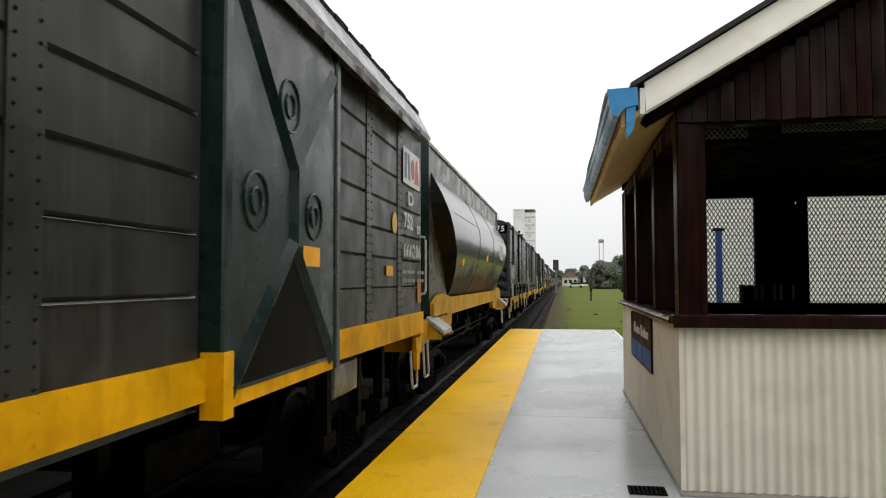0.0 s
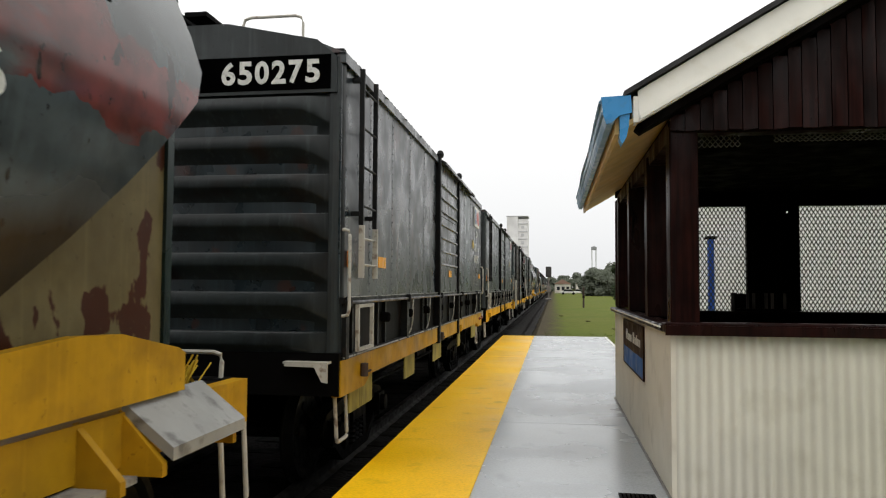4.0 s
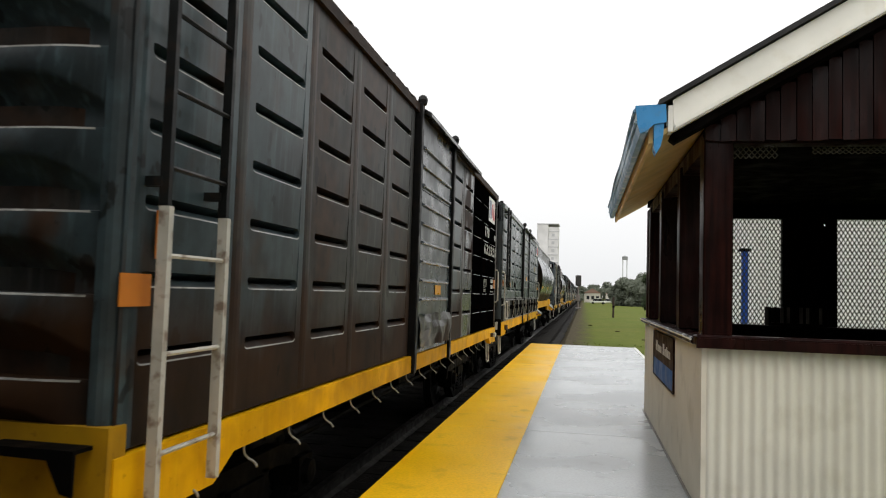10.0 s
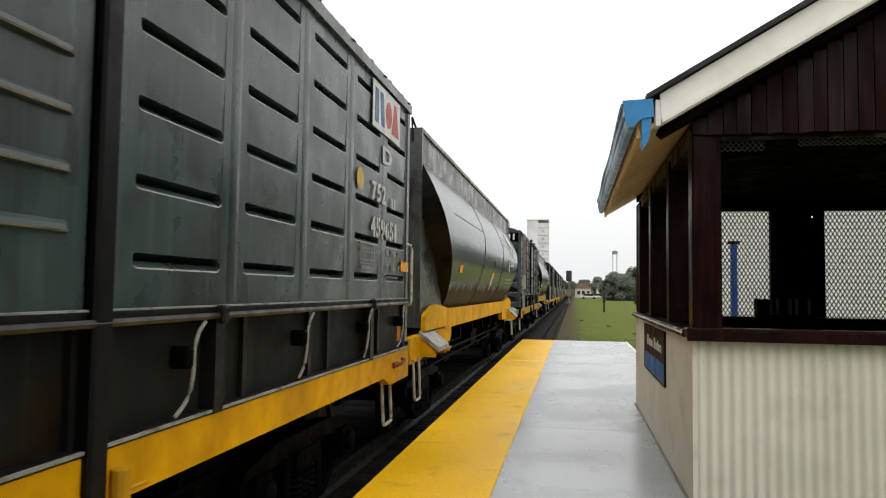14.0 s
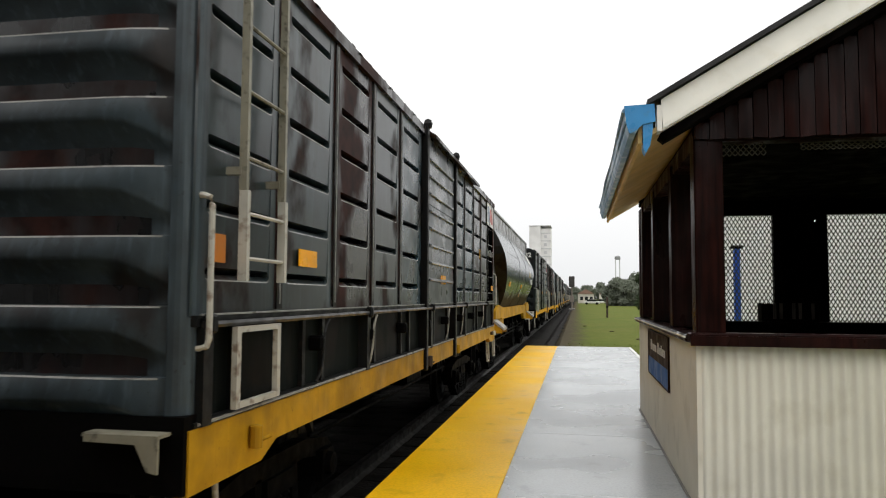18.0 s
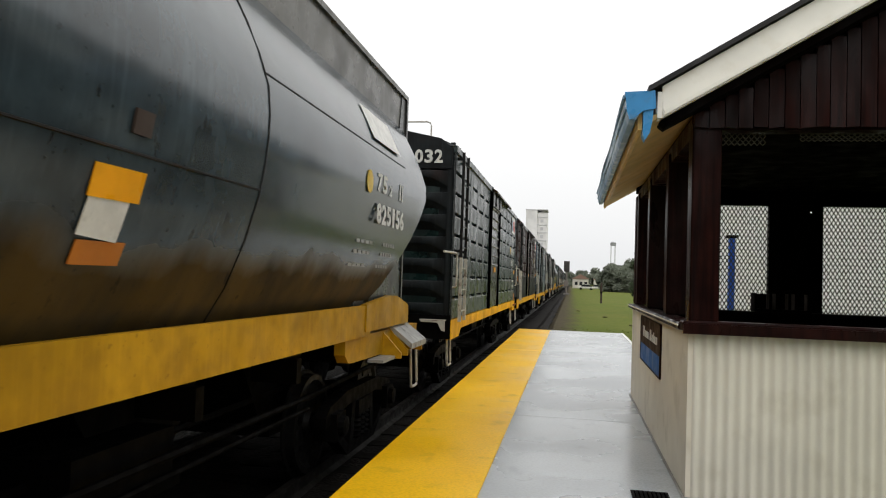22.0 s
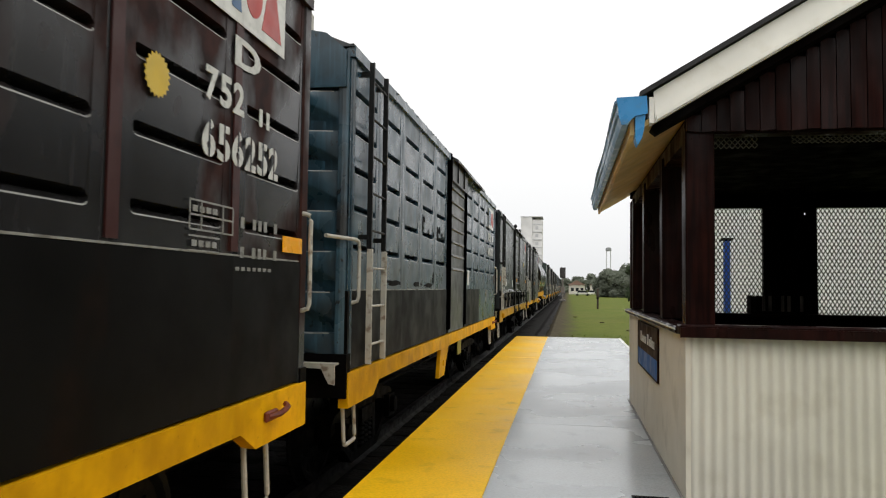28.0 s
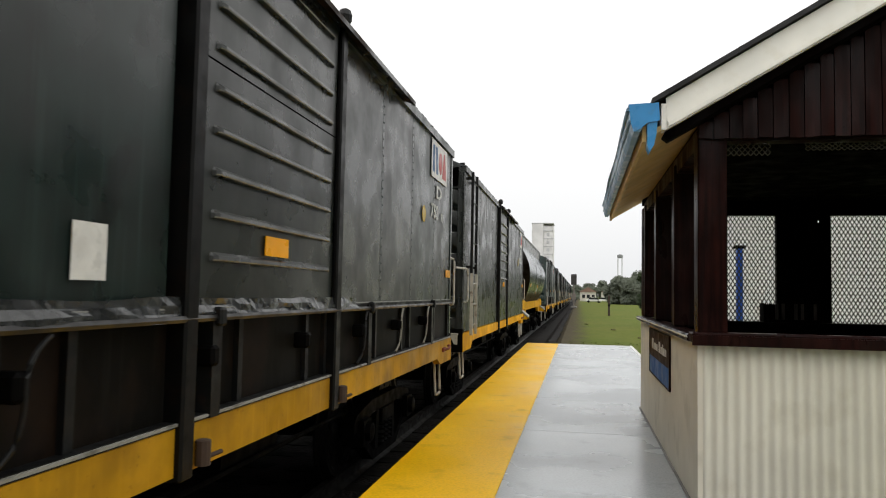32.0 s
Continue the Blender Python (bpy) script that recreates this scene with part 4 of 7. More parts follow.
    part("door_hood", lambda: prism(bmesh.new(), [(-0.06, 0.03), (0.13, -0.06), (0.13, -0.02), (-0.06, 0.09)], p1 + 0.1, p2 + 2.0, "y"), hood, w, "rusty hood strip over the door rail", (HALF, 0, top - 0.01), ("hood", p1, p2))
    part("door_joint", lambda: boxes((0.0, 0.002, 0.03, p2 - p1 - 0.13, -0.004, 0.004)), BLACK, door, "", (0, 0, 2.94 - db), ("door_joint", p2 - p1))
    sticker = sticker or ((p1 + p2) / 2 + 0.1, 2.06)
    if sticker[1]:
        reflector(w, sticker[0], sticker[1], HALF + 0.036)
    # eaves, roof
    part("eave_rail", lambda: boxes((-0.04, 0.035, 0.0, length, -0.06, 0.03)), paint, w, "", (HALF, 0, top), ("eave", length))

    def roof_mesh():
        bm = prism(bmesh.new(), [(-HALF - 0.03, top + 0.02), (HALF + 0.03, top + 0.02), (HALF - 0.25, top + 0.14), (0.5, top + 0.3), (-0.5, top + 0.3), (-HALF + 0.25, top + 0.14)], -0.02, length + 0.02, "y")
        for y in np.arange(0.5, length, 0.98):
            prism(bm, [(-HALF - 0.04, top + 0.02), (HALF + 0.05, top + 0.02), (HALF - 0.23, top + 0.165), (0.5, top + 0.325), (-0.5, top + 0.325), (-HALF + 0.23, top + 0.165)], y - 0.035, y + 0.035, "y")
        return bm
    part("roof", roof_mesh, SLATE, w, "low seamed sheet-metal roof", key=("roof", length, top))
    def cleat_mesh():
        rng_c = random.Random(int(length * 10))
        bm = bmesh.new()
        for y in np.arange(0.15, length - 0.1, 0.165):
            h = 0.03 + 0.02 * rng_c.random()
            box(bm, HALF - 0.09, HALF - 0.02, y - 0.03, y + 0.03 + 0.03 * rng_c.random(), top + 0.045, top + 0.055 + h)
        return bm
    part("roof_edging", cleat_mesh, IRON_DARK, w, "ragged seam cleats along the roof edge", key=("cleats", length))["kind"] = "stuff"
    part("walkway", lambda: boxes(*[(-0.35 + 0.24 * k, -0.15 + 0.24 * k, -0.1, length + 0.1, top + 0.36, top + 0.4) for k in range(3)]), STEEL_DARK, w, "", key=("walkway", length))
    part("roof_grab", lambda: bar(bend([(0.55, 0.15, top + 0.12), (0.55, 0.15, top + 0.42), (1.1, 0.15, top + 0.42), (1.1, 0.15, top + 0.12)], 0.07), 0.013), WHITE_WORN, w, "thin bent roof grab iron", key="roof_grab")
    # near end
    zb = 1.25
    end_wall(w, end_paint, [3.44 - 0.328 * k - zb for k in range(7)], 3.48, base=zb)
    part("end_head", lambda: prism(bmesh.new(), [(-HALF + 0.05, 3.46), (HALF - 0.03, 3.46), (HALF - 0.03, top - 0.02), (HALF - 0.2, top + 0.13), (0.5, top + 0.3), (-0.5, top + 0.3), (-HALF + 0.2, top + 0.13), (-HALF + 0.05, top - 0.02)], -0.05, 0.0, "y"), end_paint, w, "upper end sheet", key=("end_head", top))
    if end_text and patch:
        part("number_plate", lambda: boxes((-0.2, HALF - 0.08, -0.056, -0.05, top - 0.29, top + 0.0)), BLACK, w, "black painted number patch", key="number_plate")
    part("corner_post", lambda: prism(bmesh.new(), [(-0.09, -0.03)] + [(-0.09 + 0.102 * math.sin(t), 0.072 - 0.102 * math.cos(t)) for t in np.linspace(0.05, math.pi / 2, 7)] + [(0.012, 0.1), (-0.09, 0.1)], 1.2, top, "z"), end_paint, w, "", (HALF, 0, 0), ("corner", top))
    part("corner_post", lambda: bevelled(boxes((-0.07, 0.012, -0.09, 0.03, 1.2, top)), 0.012), paint, w, "", (HALF, length, 0), ("corner_b", top))
    if end_text:
        letters(end_text, LETTER, w, HALF - 0.17 - 0.145 * len(end_text), HALF - 0.17, top - 0.24, top - 0.04, -0.063, "end", "number_digit", "white stencilled digit")
    # sill
    mid_sill, low_sill = (1.025, 0.94) if drop else (sill_top - 0.165, sill_top - 0.28)
    part("side_sill", lambda: prism(bmesh.new(), [(-0.02, low_sill), (0.75, low_sill), (0.95, mid_sill), (length - 0.95, mid_sill), (length - 0.75, low_sill), (length + 0.02, low_sill), (length + 0.02, sill_top), (-0.02, sill_top)], -0.08, 0.0), sill, w, "yellow steel side sill with scraped paint", (HALF + 0.03, 0, 0), ("sill", length, drop, sill_top))
    part("end_sill", lambda: boxes((-HALF, HALF + 0.02, -0.05, 0.06, 0.95, 1.3)), SILL_WORN if wide_number else STEEL_DARK, w, "", key="end_sill")
    part("end_sill", lambda: boxes((-HALF, HALF + 0.02, -0.06, 0.05, 0.95, 1.3)), STEEL_DARK, w, "", (0, length, 0), key="end_sill_b")
    part("corner_plate", lambda: box(prism(bmesh.new(), [(1.1, 1.235), (1.46, 1.235), (1.46, 1.07), (1.41, 1.08), (1.35, 1.195), (1.1, 1.2)], -0.16, -0.145, "y"), 1.08, 1.46, -0.145, -0.052, 1.22, 1.235), corner, w, "folded corner plate with worn paint", key="corner_plate")
    part("corner_plate", lambda: prism(bmesh.new(), [(0.0, 1.25), (0.26, 1.25), (0.22, 1.18), (0.0, 0.98)], 1.2, 1.44), WHITE_WORN, w, "white-painted corner plate", (0, length, 0), key="corner_plate_b")
    for y in (0.22, length - 0.6):
        step_iron(w, y)
    for y in (0.6, p1 + 0.13, p2 + 0.13) if drop else ():
        part("sill_bracket", lambda: tube(lathe(bmesh.new(), [(-0.06, 0.03), (-0.058, 0.036), (0.055, 0.036), (0.06, 0.02)], 0, 10, "z", (0.035, 0, 0)), [(0.03, 0, -0.03), (0.06, 0.13, -0.02)], 0.011), SILL_WORN if random.random() < 0.6 else RUST_IRON, w, "", (HALF + 0.03, y, 1.1), "sill_bracket")
    if wide_number or not upper_text:
        bracket = part("lamp_bracket", lambda: bevelled(boxes((0, 0.05, -0.12, 0.12, -0.035, 0.035)), 0.01), RUST_IRON, w, "rusty lamp bracket", (HALF + 0.03, length - 0.6, sill_top - 0.12), "lamp_bracket")
        for k in (-0.06, 0.06):
            part("lamp", lambda: bevelled(boxes((0.05, 0.09, -0.035, 0.035, -0.045, 0.045)), 0.014), WHITE_WORN, bracket, "", (0, k, 0), "bracket_lamp")
    else:
        hook = part("tie_hook", lambda: bevelled(boxes((0, 0.03, -0.14, 0.02, -0.03, 0.03)), 0.01), RUST_RED, w, "rusty red tie hook", (HALF + 0.03, length - 0.52, sill_top - 0.12), "tie_hook")
        part("hook_bar", lambda: bar(bend([(0.02, -0.1, 0.0), (0.07, -0.06, 0.01), (0.075, 0.06, 0.035), (0.04, 0.09, 0.045)], 0.04), 0.018), RUST_RED, hook, "", (0, 0, 0), "hook_bar")
    for a, b in hung:
        part("sill_plate", boxes((HALF - 0.03, HALF - 0.015, a, b, 0.74, 1.03)), PLATE_OLIVE, w, "pale olive plate hanging under the sill")
    for y in hooks:
        part("sill_hook", lambda: bar(bend([(0, 0, 1.04), (0, 0, 0.95), (0.05, 0.04, 0.905), (0.07, 0.02, 0.89)], 0.03), 0.007), HOSE, w, "small pale tie hook", (HALF - 0.01, y, 0), "sill_hook")
    # rain-side details
    if drop:
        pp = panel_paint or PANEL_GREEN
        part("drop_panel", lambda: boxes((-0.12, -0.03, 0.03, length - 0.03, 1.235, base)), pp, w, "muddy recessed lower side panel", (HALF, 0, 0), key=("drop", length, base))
        part("top_rail", lambda: boxes((-0.03, 0.03, 0.02, length - 0.02, base - 0.05, base - 0.012), (0.0, 0.034, 0.02, length - 0.02, base - 0.012, base + 0.004)), IRON_DARK, w, "", (HALF, 0, 0), ("top_rail", length, base))
        part("hinge_tube", lambda: bar([(0.05, 0.05, base - 0.04), (0.05, length - 0.05, base - 0.04)], 0.017), RAIL_WORN, w, "worn hinge tube", (HALF, 0, 0), ("hinge_tube", length, base))
        # Thin pale bars paint the glints along the top and bottom rails.
        part("rail_edge", lambda: bar([(0.032, 0.05, base + 0.006), (0.032, length - 0.05, base + 0.006)], 0.006, 5), WORN_HIGHLIGHT, w, "", (HALF, 0, 0), ("rail_edge", length, base))
        part("bottom_tube", lambda: bar([(0.036, 0.05, 1.252), (0.036, length - 0.05, 1.252)], 0.009, 5), WORN_HIGHLIGHT, w, "", (HALF, 0, 0), ("bottom_tube", length))
        part("bottom_rail", lambda: boxes((-0.03, 0.03, 0.02, length - 0.02, 1.237, 1.262)), IRON_DARK, w, "", (HALF, 0, 0), ("bottom_rail", length))
        n = 18
        for k in range(n + 1):
            y = 0.1 + k * (length - 0.2) / n
            if abs(y - p1) < 0.15 or abs(y - p2) < 0.15:
                continue
            heavy = k % 4 == 0
            if heavy:
                part("hinge_knuckle", lambda: bevelled(boxes((-0.02, 0.085, -0.03, 0.03, -0.06, 0.03)), 0.012), IRON_DARK, w, "", (HALF, y, base - 0.02), "hinge_knuckle")
            part("stake", lambda: boxes((-0.09, 0.05 if heavy else 0.0, -0.045 if heavy else -0.025, 0.045 if heavy else 0.025, 1.24, base - 0.01)), IRON_DARK, w, "", (HALF, y - (0.3 if k % 2 else 0.0), 0), ("stake", heavy, base))
        for k, y in enumerate(latches or [1.62 + 1.21 * i for i in range(8)]):
            lean = 0.05 * ((k * 7 + int(y0)) % 4)
            collar = part("latch", lambda: bevelled(boxes((-0.02, 0.09, -0.035, 0.035, -0.05, 0.05)), 0.016), STEEL_DARK, w, "dark latch block", (HALF - 0.02, y, 1.53), "latch")
            if latches or (k * 5 + int(y0)) % 6 > 1:
                part("latch_bar", lambda: bar(bend([(0.075, 0.16 - 0.4 * lean, 0.155), (0.08, 0.085 - 0.3 * lean, 0.115), (0.088, 0.0, 0.03), (0.085, 0.012, -0.08), (0.075, -0.015, -0.19), (0.06, -0.035 - lean * 0.6, -0.25)], 0.05), 0.010, 7), HOSE if latches or (k + int(y0)) % 3 else IRON_DARK, collar, "pale bent latch bar", (0, 0, 0), ("latch_bar", lean))
        part("stirrup_frame", lambda: boxes((0, 0.03, 0.33, 0.375, 1.31, 1.66), (0, 0.03, 0.825, 0.87, 1.31, 1.66), (0, 0.03, 0.33, 0.87, 1.28, 1.31), (0, 0.03, 0.33, 0.87, 1.66, 1.69)), WHITE_WORN, w, "grey-white square step frame", (HALF + 0.05, lad - 0.34, 0), "stirrup_frame")
        if white_ladder:
            ladder_part(w, lad, lad + 0.48, 2.38, top - 0.02, HALF + 0.08, 4, IRON_DARK if upper_text else LADDER_PALE, "worn iron ladder")
            ladder_part(w, lad, lad + 0.48, 1.92, 2.38, HALF + 0.085, 2, WHITE_WORN, "white-painted lower ladder", "lower_ladder")
        else:
            ladder_part(w, lad, lad + 0.47, 1.99, top - 0.02, HALF + 0.08, 6, IRON_DARK, "dark iron ladder")
        part("red_plate", lambda: boxes((0, 0.008, -0.06, 0.06, -0.07, 0.07)), ORANGE_DULL, w, "red-orange marker plate", (HALF + 0.01, 0.24, 2.08), "red_plate")
        grab_iron(w, 0.06, 1.6, 2.32)
    else:
        ly, lz = (0.13, 0.97) if wide_number else (0.32, 1.19)
        ladder_part(w, ly, ly + 0.48, 2.16, top - 0.02, HALF + 0.08, 5, IRON_DARK, "dark iron ladder")
        ladder_part(w, ly, ly + 0.48, lz, 2.16, HALF + 0.085, 3, WHITE_WORN, "white-painted lower ladder", "lower_ladder")
        if not wide_number:
            grab_iron(w, 0.09, 1.71, 2.22, reach=-0.55)
            if band and band_rear == 9:
                reflector(w, 0.15, 1.9, HALF + 0.014, 0.19, 0.18, ORANGE_DULL)
    grab_iron(w, length - 0.06, 1.68, 2.32)
    if wide_number:
        reflector(w, 0.07, 1.82, HALF + 0.014, 0.2, 0.13, ORANGE_DULL)
        reflector(w, 0.22, 2.05, HALF + 0.014, 0.06, 0.2, ORANGE_DULL)
    # writing at the far end of the side
    x = HALF + 0.012
    q = dict(num=(length - 1.42, length - 0.5, 2.47 + dz, 2.66 + dz), code=(length - 1.4, length - 0.98, 2.75 + dz, 2.92 + dz), sub=(length - 0.8, length - 0.62, 2.75 + dz, 2.85 + dz), D=(length - 1.1, length - 0.78, 3.01, 3.17),
             logo=(length - 1.45, length - 0.45, 3.24, 3.70), sun=(length - 1.82, 2.74), table=(length - 1.52, length - 1.08, 2.1 + dz, 2.24 + dz), ct=(length - 0.98, length - 0.46, 1.95 + dz, 2.22 + dz), refl=(length - 0.24, 2.1), near=(1.44, 2.09))
    q.update(text or {})
    if upper_text:
        logo(w, *q["logo"], x)
        if q["D"]:
            letters("D", LETTER, w, *q["D"], x, label="white letter")
        if sun_at:
            sun_disc(w, *q["sun"], 0.1, x)
            bars_part(w, [(q["sun"][0] - 0.16 + 0.05 * k, q["sun"][0] - 0.125 + 0.05 * k, q["sun"][1] - 0.34, q["sun"][1] - 0.30) for k in range(7)], x, SUN_YELLOW, "yellow_mark", "small yellow stencil mark")
        letters(code, LETTER, w, *q["code"], x, fill=0.58 if wide_number else 0.84)
        letters(sub, LETTER, w, *q["sub"], x)
    if number:
        letters(number, LETTER, w, *q["num"], x, name="number_digit", label="white stencilled digit", fill=0.56 if wide_number else 0.84, gap=BLACK if wide_number else paint)
    if number or not upper_text:
        ya, yb, za, zb = q["table"]
        grid = [(ya, yb, z, z + 0.009) for z in (za, (za + zb) / 2, zb)] + [(ya + k * (yb - ya) / 4, ya + k * (yb - ya) / 4 + 0.009, za, zb) for k in (0, 1, 3, 4)]
        grid += [(ya, ya + 0.3, z, z + 0.009) for z in (za - 0.1, za - 0.03)] + [(ya + 0.03 + 0.065 * k, ya + 0.075 + 0.065 * k, z, z + 0.03) for k in range(4) for z in (za - 0.075, (za + zb) / 2 + 0.02)]
        bars_part(w, grid, x, LETTER_FADED)
        ya, yb, za, zb = q["ct"]
        if marks:
            for word, z in zip(marks.split("/"), (zb - 0.075, za + 0.035)):
                letters(word, LETTER, w, ya, yb, z, z + 0.07, x, name="load_mark")
        elif number:
            bars_part(w, [(ya + (yb - ya) * k / 7, ya + (yb - ya) * (k + 0.55) / 7, z, z + 0.06) for k in (0, 2, 3, 4, 6) for z in (zb - 0.07, za + 0.04)], x)
        if number:
            bars_part(w, [(ya - 0.05 + 0.07 * k, ya - 0.01 + 0.07 * k, za - 0.03, za - 0.01) for k in range(7)], x, LETTER_FADED)
    if drop:
        reflector(w, *q["near"], HALF + 0.012)
    if q["refl"]:
        reflector(w, *q["refl"], x, *((0.22, 0.17, ORANGE_DULL) if wide_number else (0.32, 0.1)))
    for ya, yb, za, zb in plates:
        part("marker_plate", boxes((HALF + (-0.028 if drop and zb < 1.7 else 0.009), HALF + (-0.02 if drop and zb < 1.7 else 0.014), ya, yb, za, zb)), ORANGE_DULL, w, "faded orange marker plate")
    if band_rear < 9:
        part("jacking_bracket", lambda: jack_mesh(), sill, w, "yellow jacking bracket", (HALF, p1 - 0.6, 0), "jacking_bracket")
    running_gear(w, length)
    return w


def plank_boxcar(y0, length, p1, p2, number, label):
    """An older covered wagon with beaded sides, a cross-braced plug door and a pale overhanging roof."""
    w = thing("boxcar", label, "freight wagon", "wagons of the freight train")
    WAGONS.append((w, y0))
    base, top = 1.44, 3.62
    part("body", boxes((-HALF, HALF - 0.05, 0.02, length, 1.2, top)), DARK, w)
    rows = [0.343, 0.645, 0.925, 1.23, 1.53, 1.83]
    for a, b, n in ((0.0, p1 - 0.1, 5), (p2 + 0.05, length, 3)):
        s = (b - a) / n
        for k in range(n):
            part("side_panel", lambda: beaded_sheet(s, top - base, rows), PLANK_GREY, w, "", (HALF, a + k * s, base), ("bead", s))
            part("seam_plate", lambda: boxes((0.0, 0.01, -0.09, 0.09, 0.0, 2.16)), PLANK_GREY, w, "", (HALF, a + k * s + (0.12 if k == 0 else 0), base), "seam_plate")
            def rivet_rows():
                bm = bmesh.new()
                for j in range(28):
                    for y in (-0.06, 0.06):
                        z = 0.05 + j * 0.078
                        v = [bm.verts.new(p) for p in ((0.0, y - 0.011, z), (0.0, y, z - 0.011), (0.0, y + 0.011, z), (0.0, y, z + 0.011), (0.012, y, z))]
                        for i in range(4):
                            bm.faces.new((v[i], v[(i + 1) % 4], v[4]))
                return bm
            part("rivets", rivet_rows, POST_BLACK, w, "", (HALF + 0.01, a + k * s + (0.12 if k == 0 else 0), base), "rivet_rows")["kind"] = "stuff"
    # plug door
    d = part("plug_door", boxes((0.0, 0.10, p1 + 0.05, p2, 1.29, top - 0.05)), DARK, w, "cross-braced steel plug door with pressed rings", (HALF, 0, 0))
    ym, yl, yr = 6.93, p1 + 0.1, p2 - 0.06

    def brace(a, b, wide=0.07):
        dy, dz = b[0] - a[0], b[1] - a[1]
        n = math.hypot(dy, dz)
        oy, oz = -dz / n * wide, dy / n * wide
        bm = bmesh.new()
        v = [bm.verts.new(p) for p in ((0.10, a[0] + oy, a[1] + oz), (0.135, a[0], a[1]), (0.10, a[0] - oy, a[1] - oz), (0.10, b[0] + oy, b[1] + oz), (0.135, b[0], b[1]), (0.10, b[0] - oy, b[1] - oz))]
        for f in ((0, 1, 4, 3), (1, 2, 5, 4), (0, 2, 1), (3, 4, 5)):
            bm.faces.new([v[i] for i in f])
        return bm
    for a, b in (((yl, 3.42), (ym, 2.55)), ((yr, 3.34), (ym, 2.55)), ((ym, 2.55), (ym, 2.08)), ((ym, 2.08), (yl - 0.06, 1.3)), ((ym, 2.08), (yr, 1.3))):
        part("brace", brace(a, b, 0.075), DARK, d)
    part("kick_sheet", prism(bmesh.new(), [(yl + 0.04, 1.31), (yr - 0.07, 1.31), (ym, 2.02)], 0.1005, 0.103), DOOR_STAIN, d, "dirty stained lower door sheet")
    for y, z, r in ((6.36, 2.29, 0.16), (6.85, 2.93, 0.16), (7.3, 2.28, 0.155)):
        bm = bmesh.new()
        for rad in (r, r * 0.45):
            pts = [(0.105, y + rad * math.cos(t), z + rad * math.sin(t)) for t in (2 * math.pi * k / 20 for k in range(21))]
            tube(bm, pts, 0.009, 5)
        part("pressed_ring", bm, DARK, d)
    for y in (p1 - 0.02, p2 + 0.05):
        part("door_post", lambda: bevelled(boxes((-0.03, 0.115, -0.05, 0.05, 1.2, top)), 0.012), DARK, w, "heavy upright door post", (HALF, y, 0), "plank_post")
    part("door_sill", boxes((0.0, 0.09, p1 + 0.06, p2, 1.205, 1.284)), SILL_YELLOW, w, "narrow yellow sill under the plug door", (HALF, 0, 0))
    part("post_foot", boxes((0.0, 0.125, p1 - 0.075, p1 + 0.035, 1.17, 1.5)), SILL_YELLOW, w, "yellow foot of the door post", (HALF, 0, 0))
    part("door_hood", prism(bmesh.new(), [(-0.05, 0.02), (0.17, -0.13), (0.175, -0.07), (-0.05, 0.10)], p1 - 0.1, length - 0.9, "y"), RUST_HOOD, w, "dark hood over the plug door", (HALF, 0, top))
    part("roof", prism(bmesh.new(), [(-HALF - 0.12, top), (HALF + 0.10, top), (HALF + 0.12, top + 0.05), (HALF - 0.03, top + 0.34), (0.6, top + 0.55), (-0.6, top + 0.55), (-HALF + 0.03, top + 0.34), (-HALF - 0.14, top + 0.06)], -0.05, length + 0.06, "y"), ROOF_PALE, w, "pale grey sheet-metal roof")
    bm = bmesh.new()
    for k in range(30):
        y = 0.2 + k * (length - 0.4) / 29
        box(bm, HALF - 0.2, HALF - 0.02, y - 0.17, y + 0.17, top + 0.31 + 0.01 * (k % 3), top + 0.37 + 0.015 * (k % 2))
    part("roof_edging", bm, STEEL_DARK, w, "dark ragged cleats along the roof edge")["kind"] = "stuff"
    part("side_sill", prism(bmesh.new(), [(-0.02, 1.15), (1.0, 1.15), (1.2, 1.26), (p1, 1.26), (p1, 1.2), (p2, 1.2), (p2, 1.23), (length + 0.02, 1.2), (length + 0.02, 1.46), (p2, 1.46), (p2, 1.28), (p1, 1.28), (p1, 1.47), (-0.02, 1.47)], -0.08, 0.0), SILL_YELLOW, w, "yellow steel side sill with scraped paint", (HALF + 0.03, 0, 0))
    part("end_wall", boxes((-HALF, HALF, -0.02, 0.02, 1.2, top + 0.1)), DARK, w)
    part("end_sill", boxes((-HALF, HALF, length - 0.02, length + 0.06, 0.95, 1.35)), SILL_YELLOW, w)
    for y in (0.3, length - 0.25):
        step_iron(w, y)
        part("sill_leg", lambda: prism(bmesh.new(), [(-0.16, 1.15), (0.16, 1.15), (0.06, 0.75), (-0.06, 0.75)], -0.05, 0.0), SILL_YELLOW, w, "", (HALF, y + 0.1, 0), "sill_leg")
    for y in (p2 + 0.5, p2 + 1.4, p2 + 2.3):
        part("truss_post", lambda: boxes((-0.1, 0.0, -0.05, 0.05, 0.55, 1.14), (-0.12, 0.01, -0.16, 0.16, 0.5, 0.62)), STEEL_DARK, w, "", (HALF - 0.1, y, 0), "truss_post")
    part("brake_box", bevelled(boxes((HALF - 0.35, HALF - 0.1, p2 + 0.62, p2 + 1.32, 0.86, 1.16)), 0.02), PLATE_GREY, w, "dull grey brake box under the sill")
    reflector(w, 7.2, 2.01, HALF + 0.12, 0.31, 0.13)
    reflector(w, length - 1.75, 1.95, HALF + 0.012, 0.28, 0.1)
    x = HALF + 0.012
    e = length + 0.17
    logo(w, e - 1.32, e - 0.4, 2.95, 3.36, x + 0.012)
    letters("D", LETTER, w, e - 1.03, e - 0.74, 2.72, 2.88, x + 0.012)
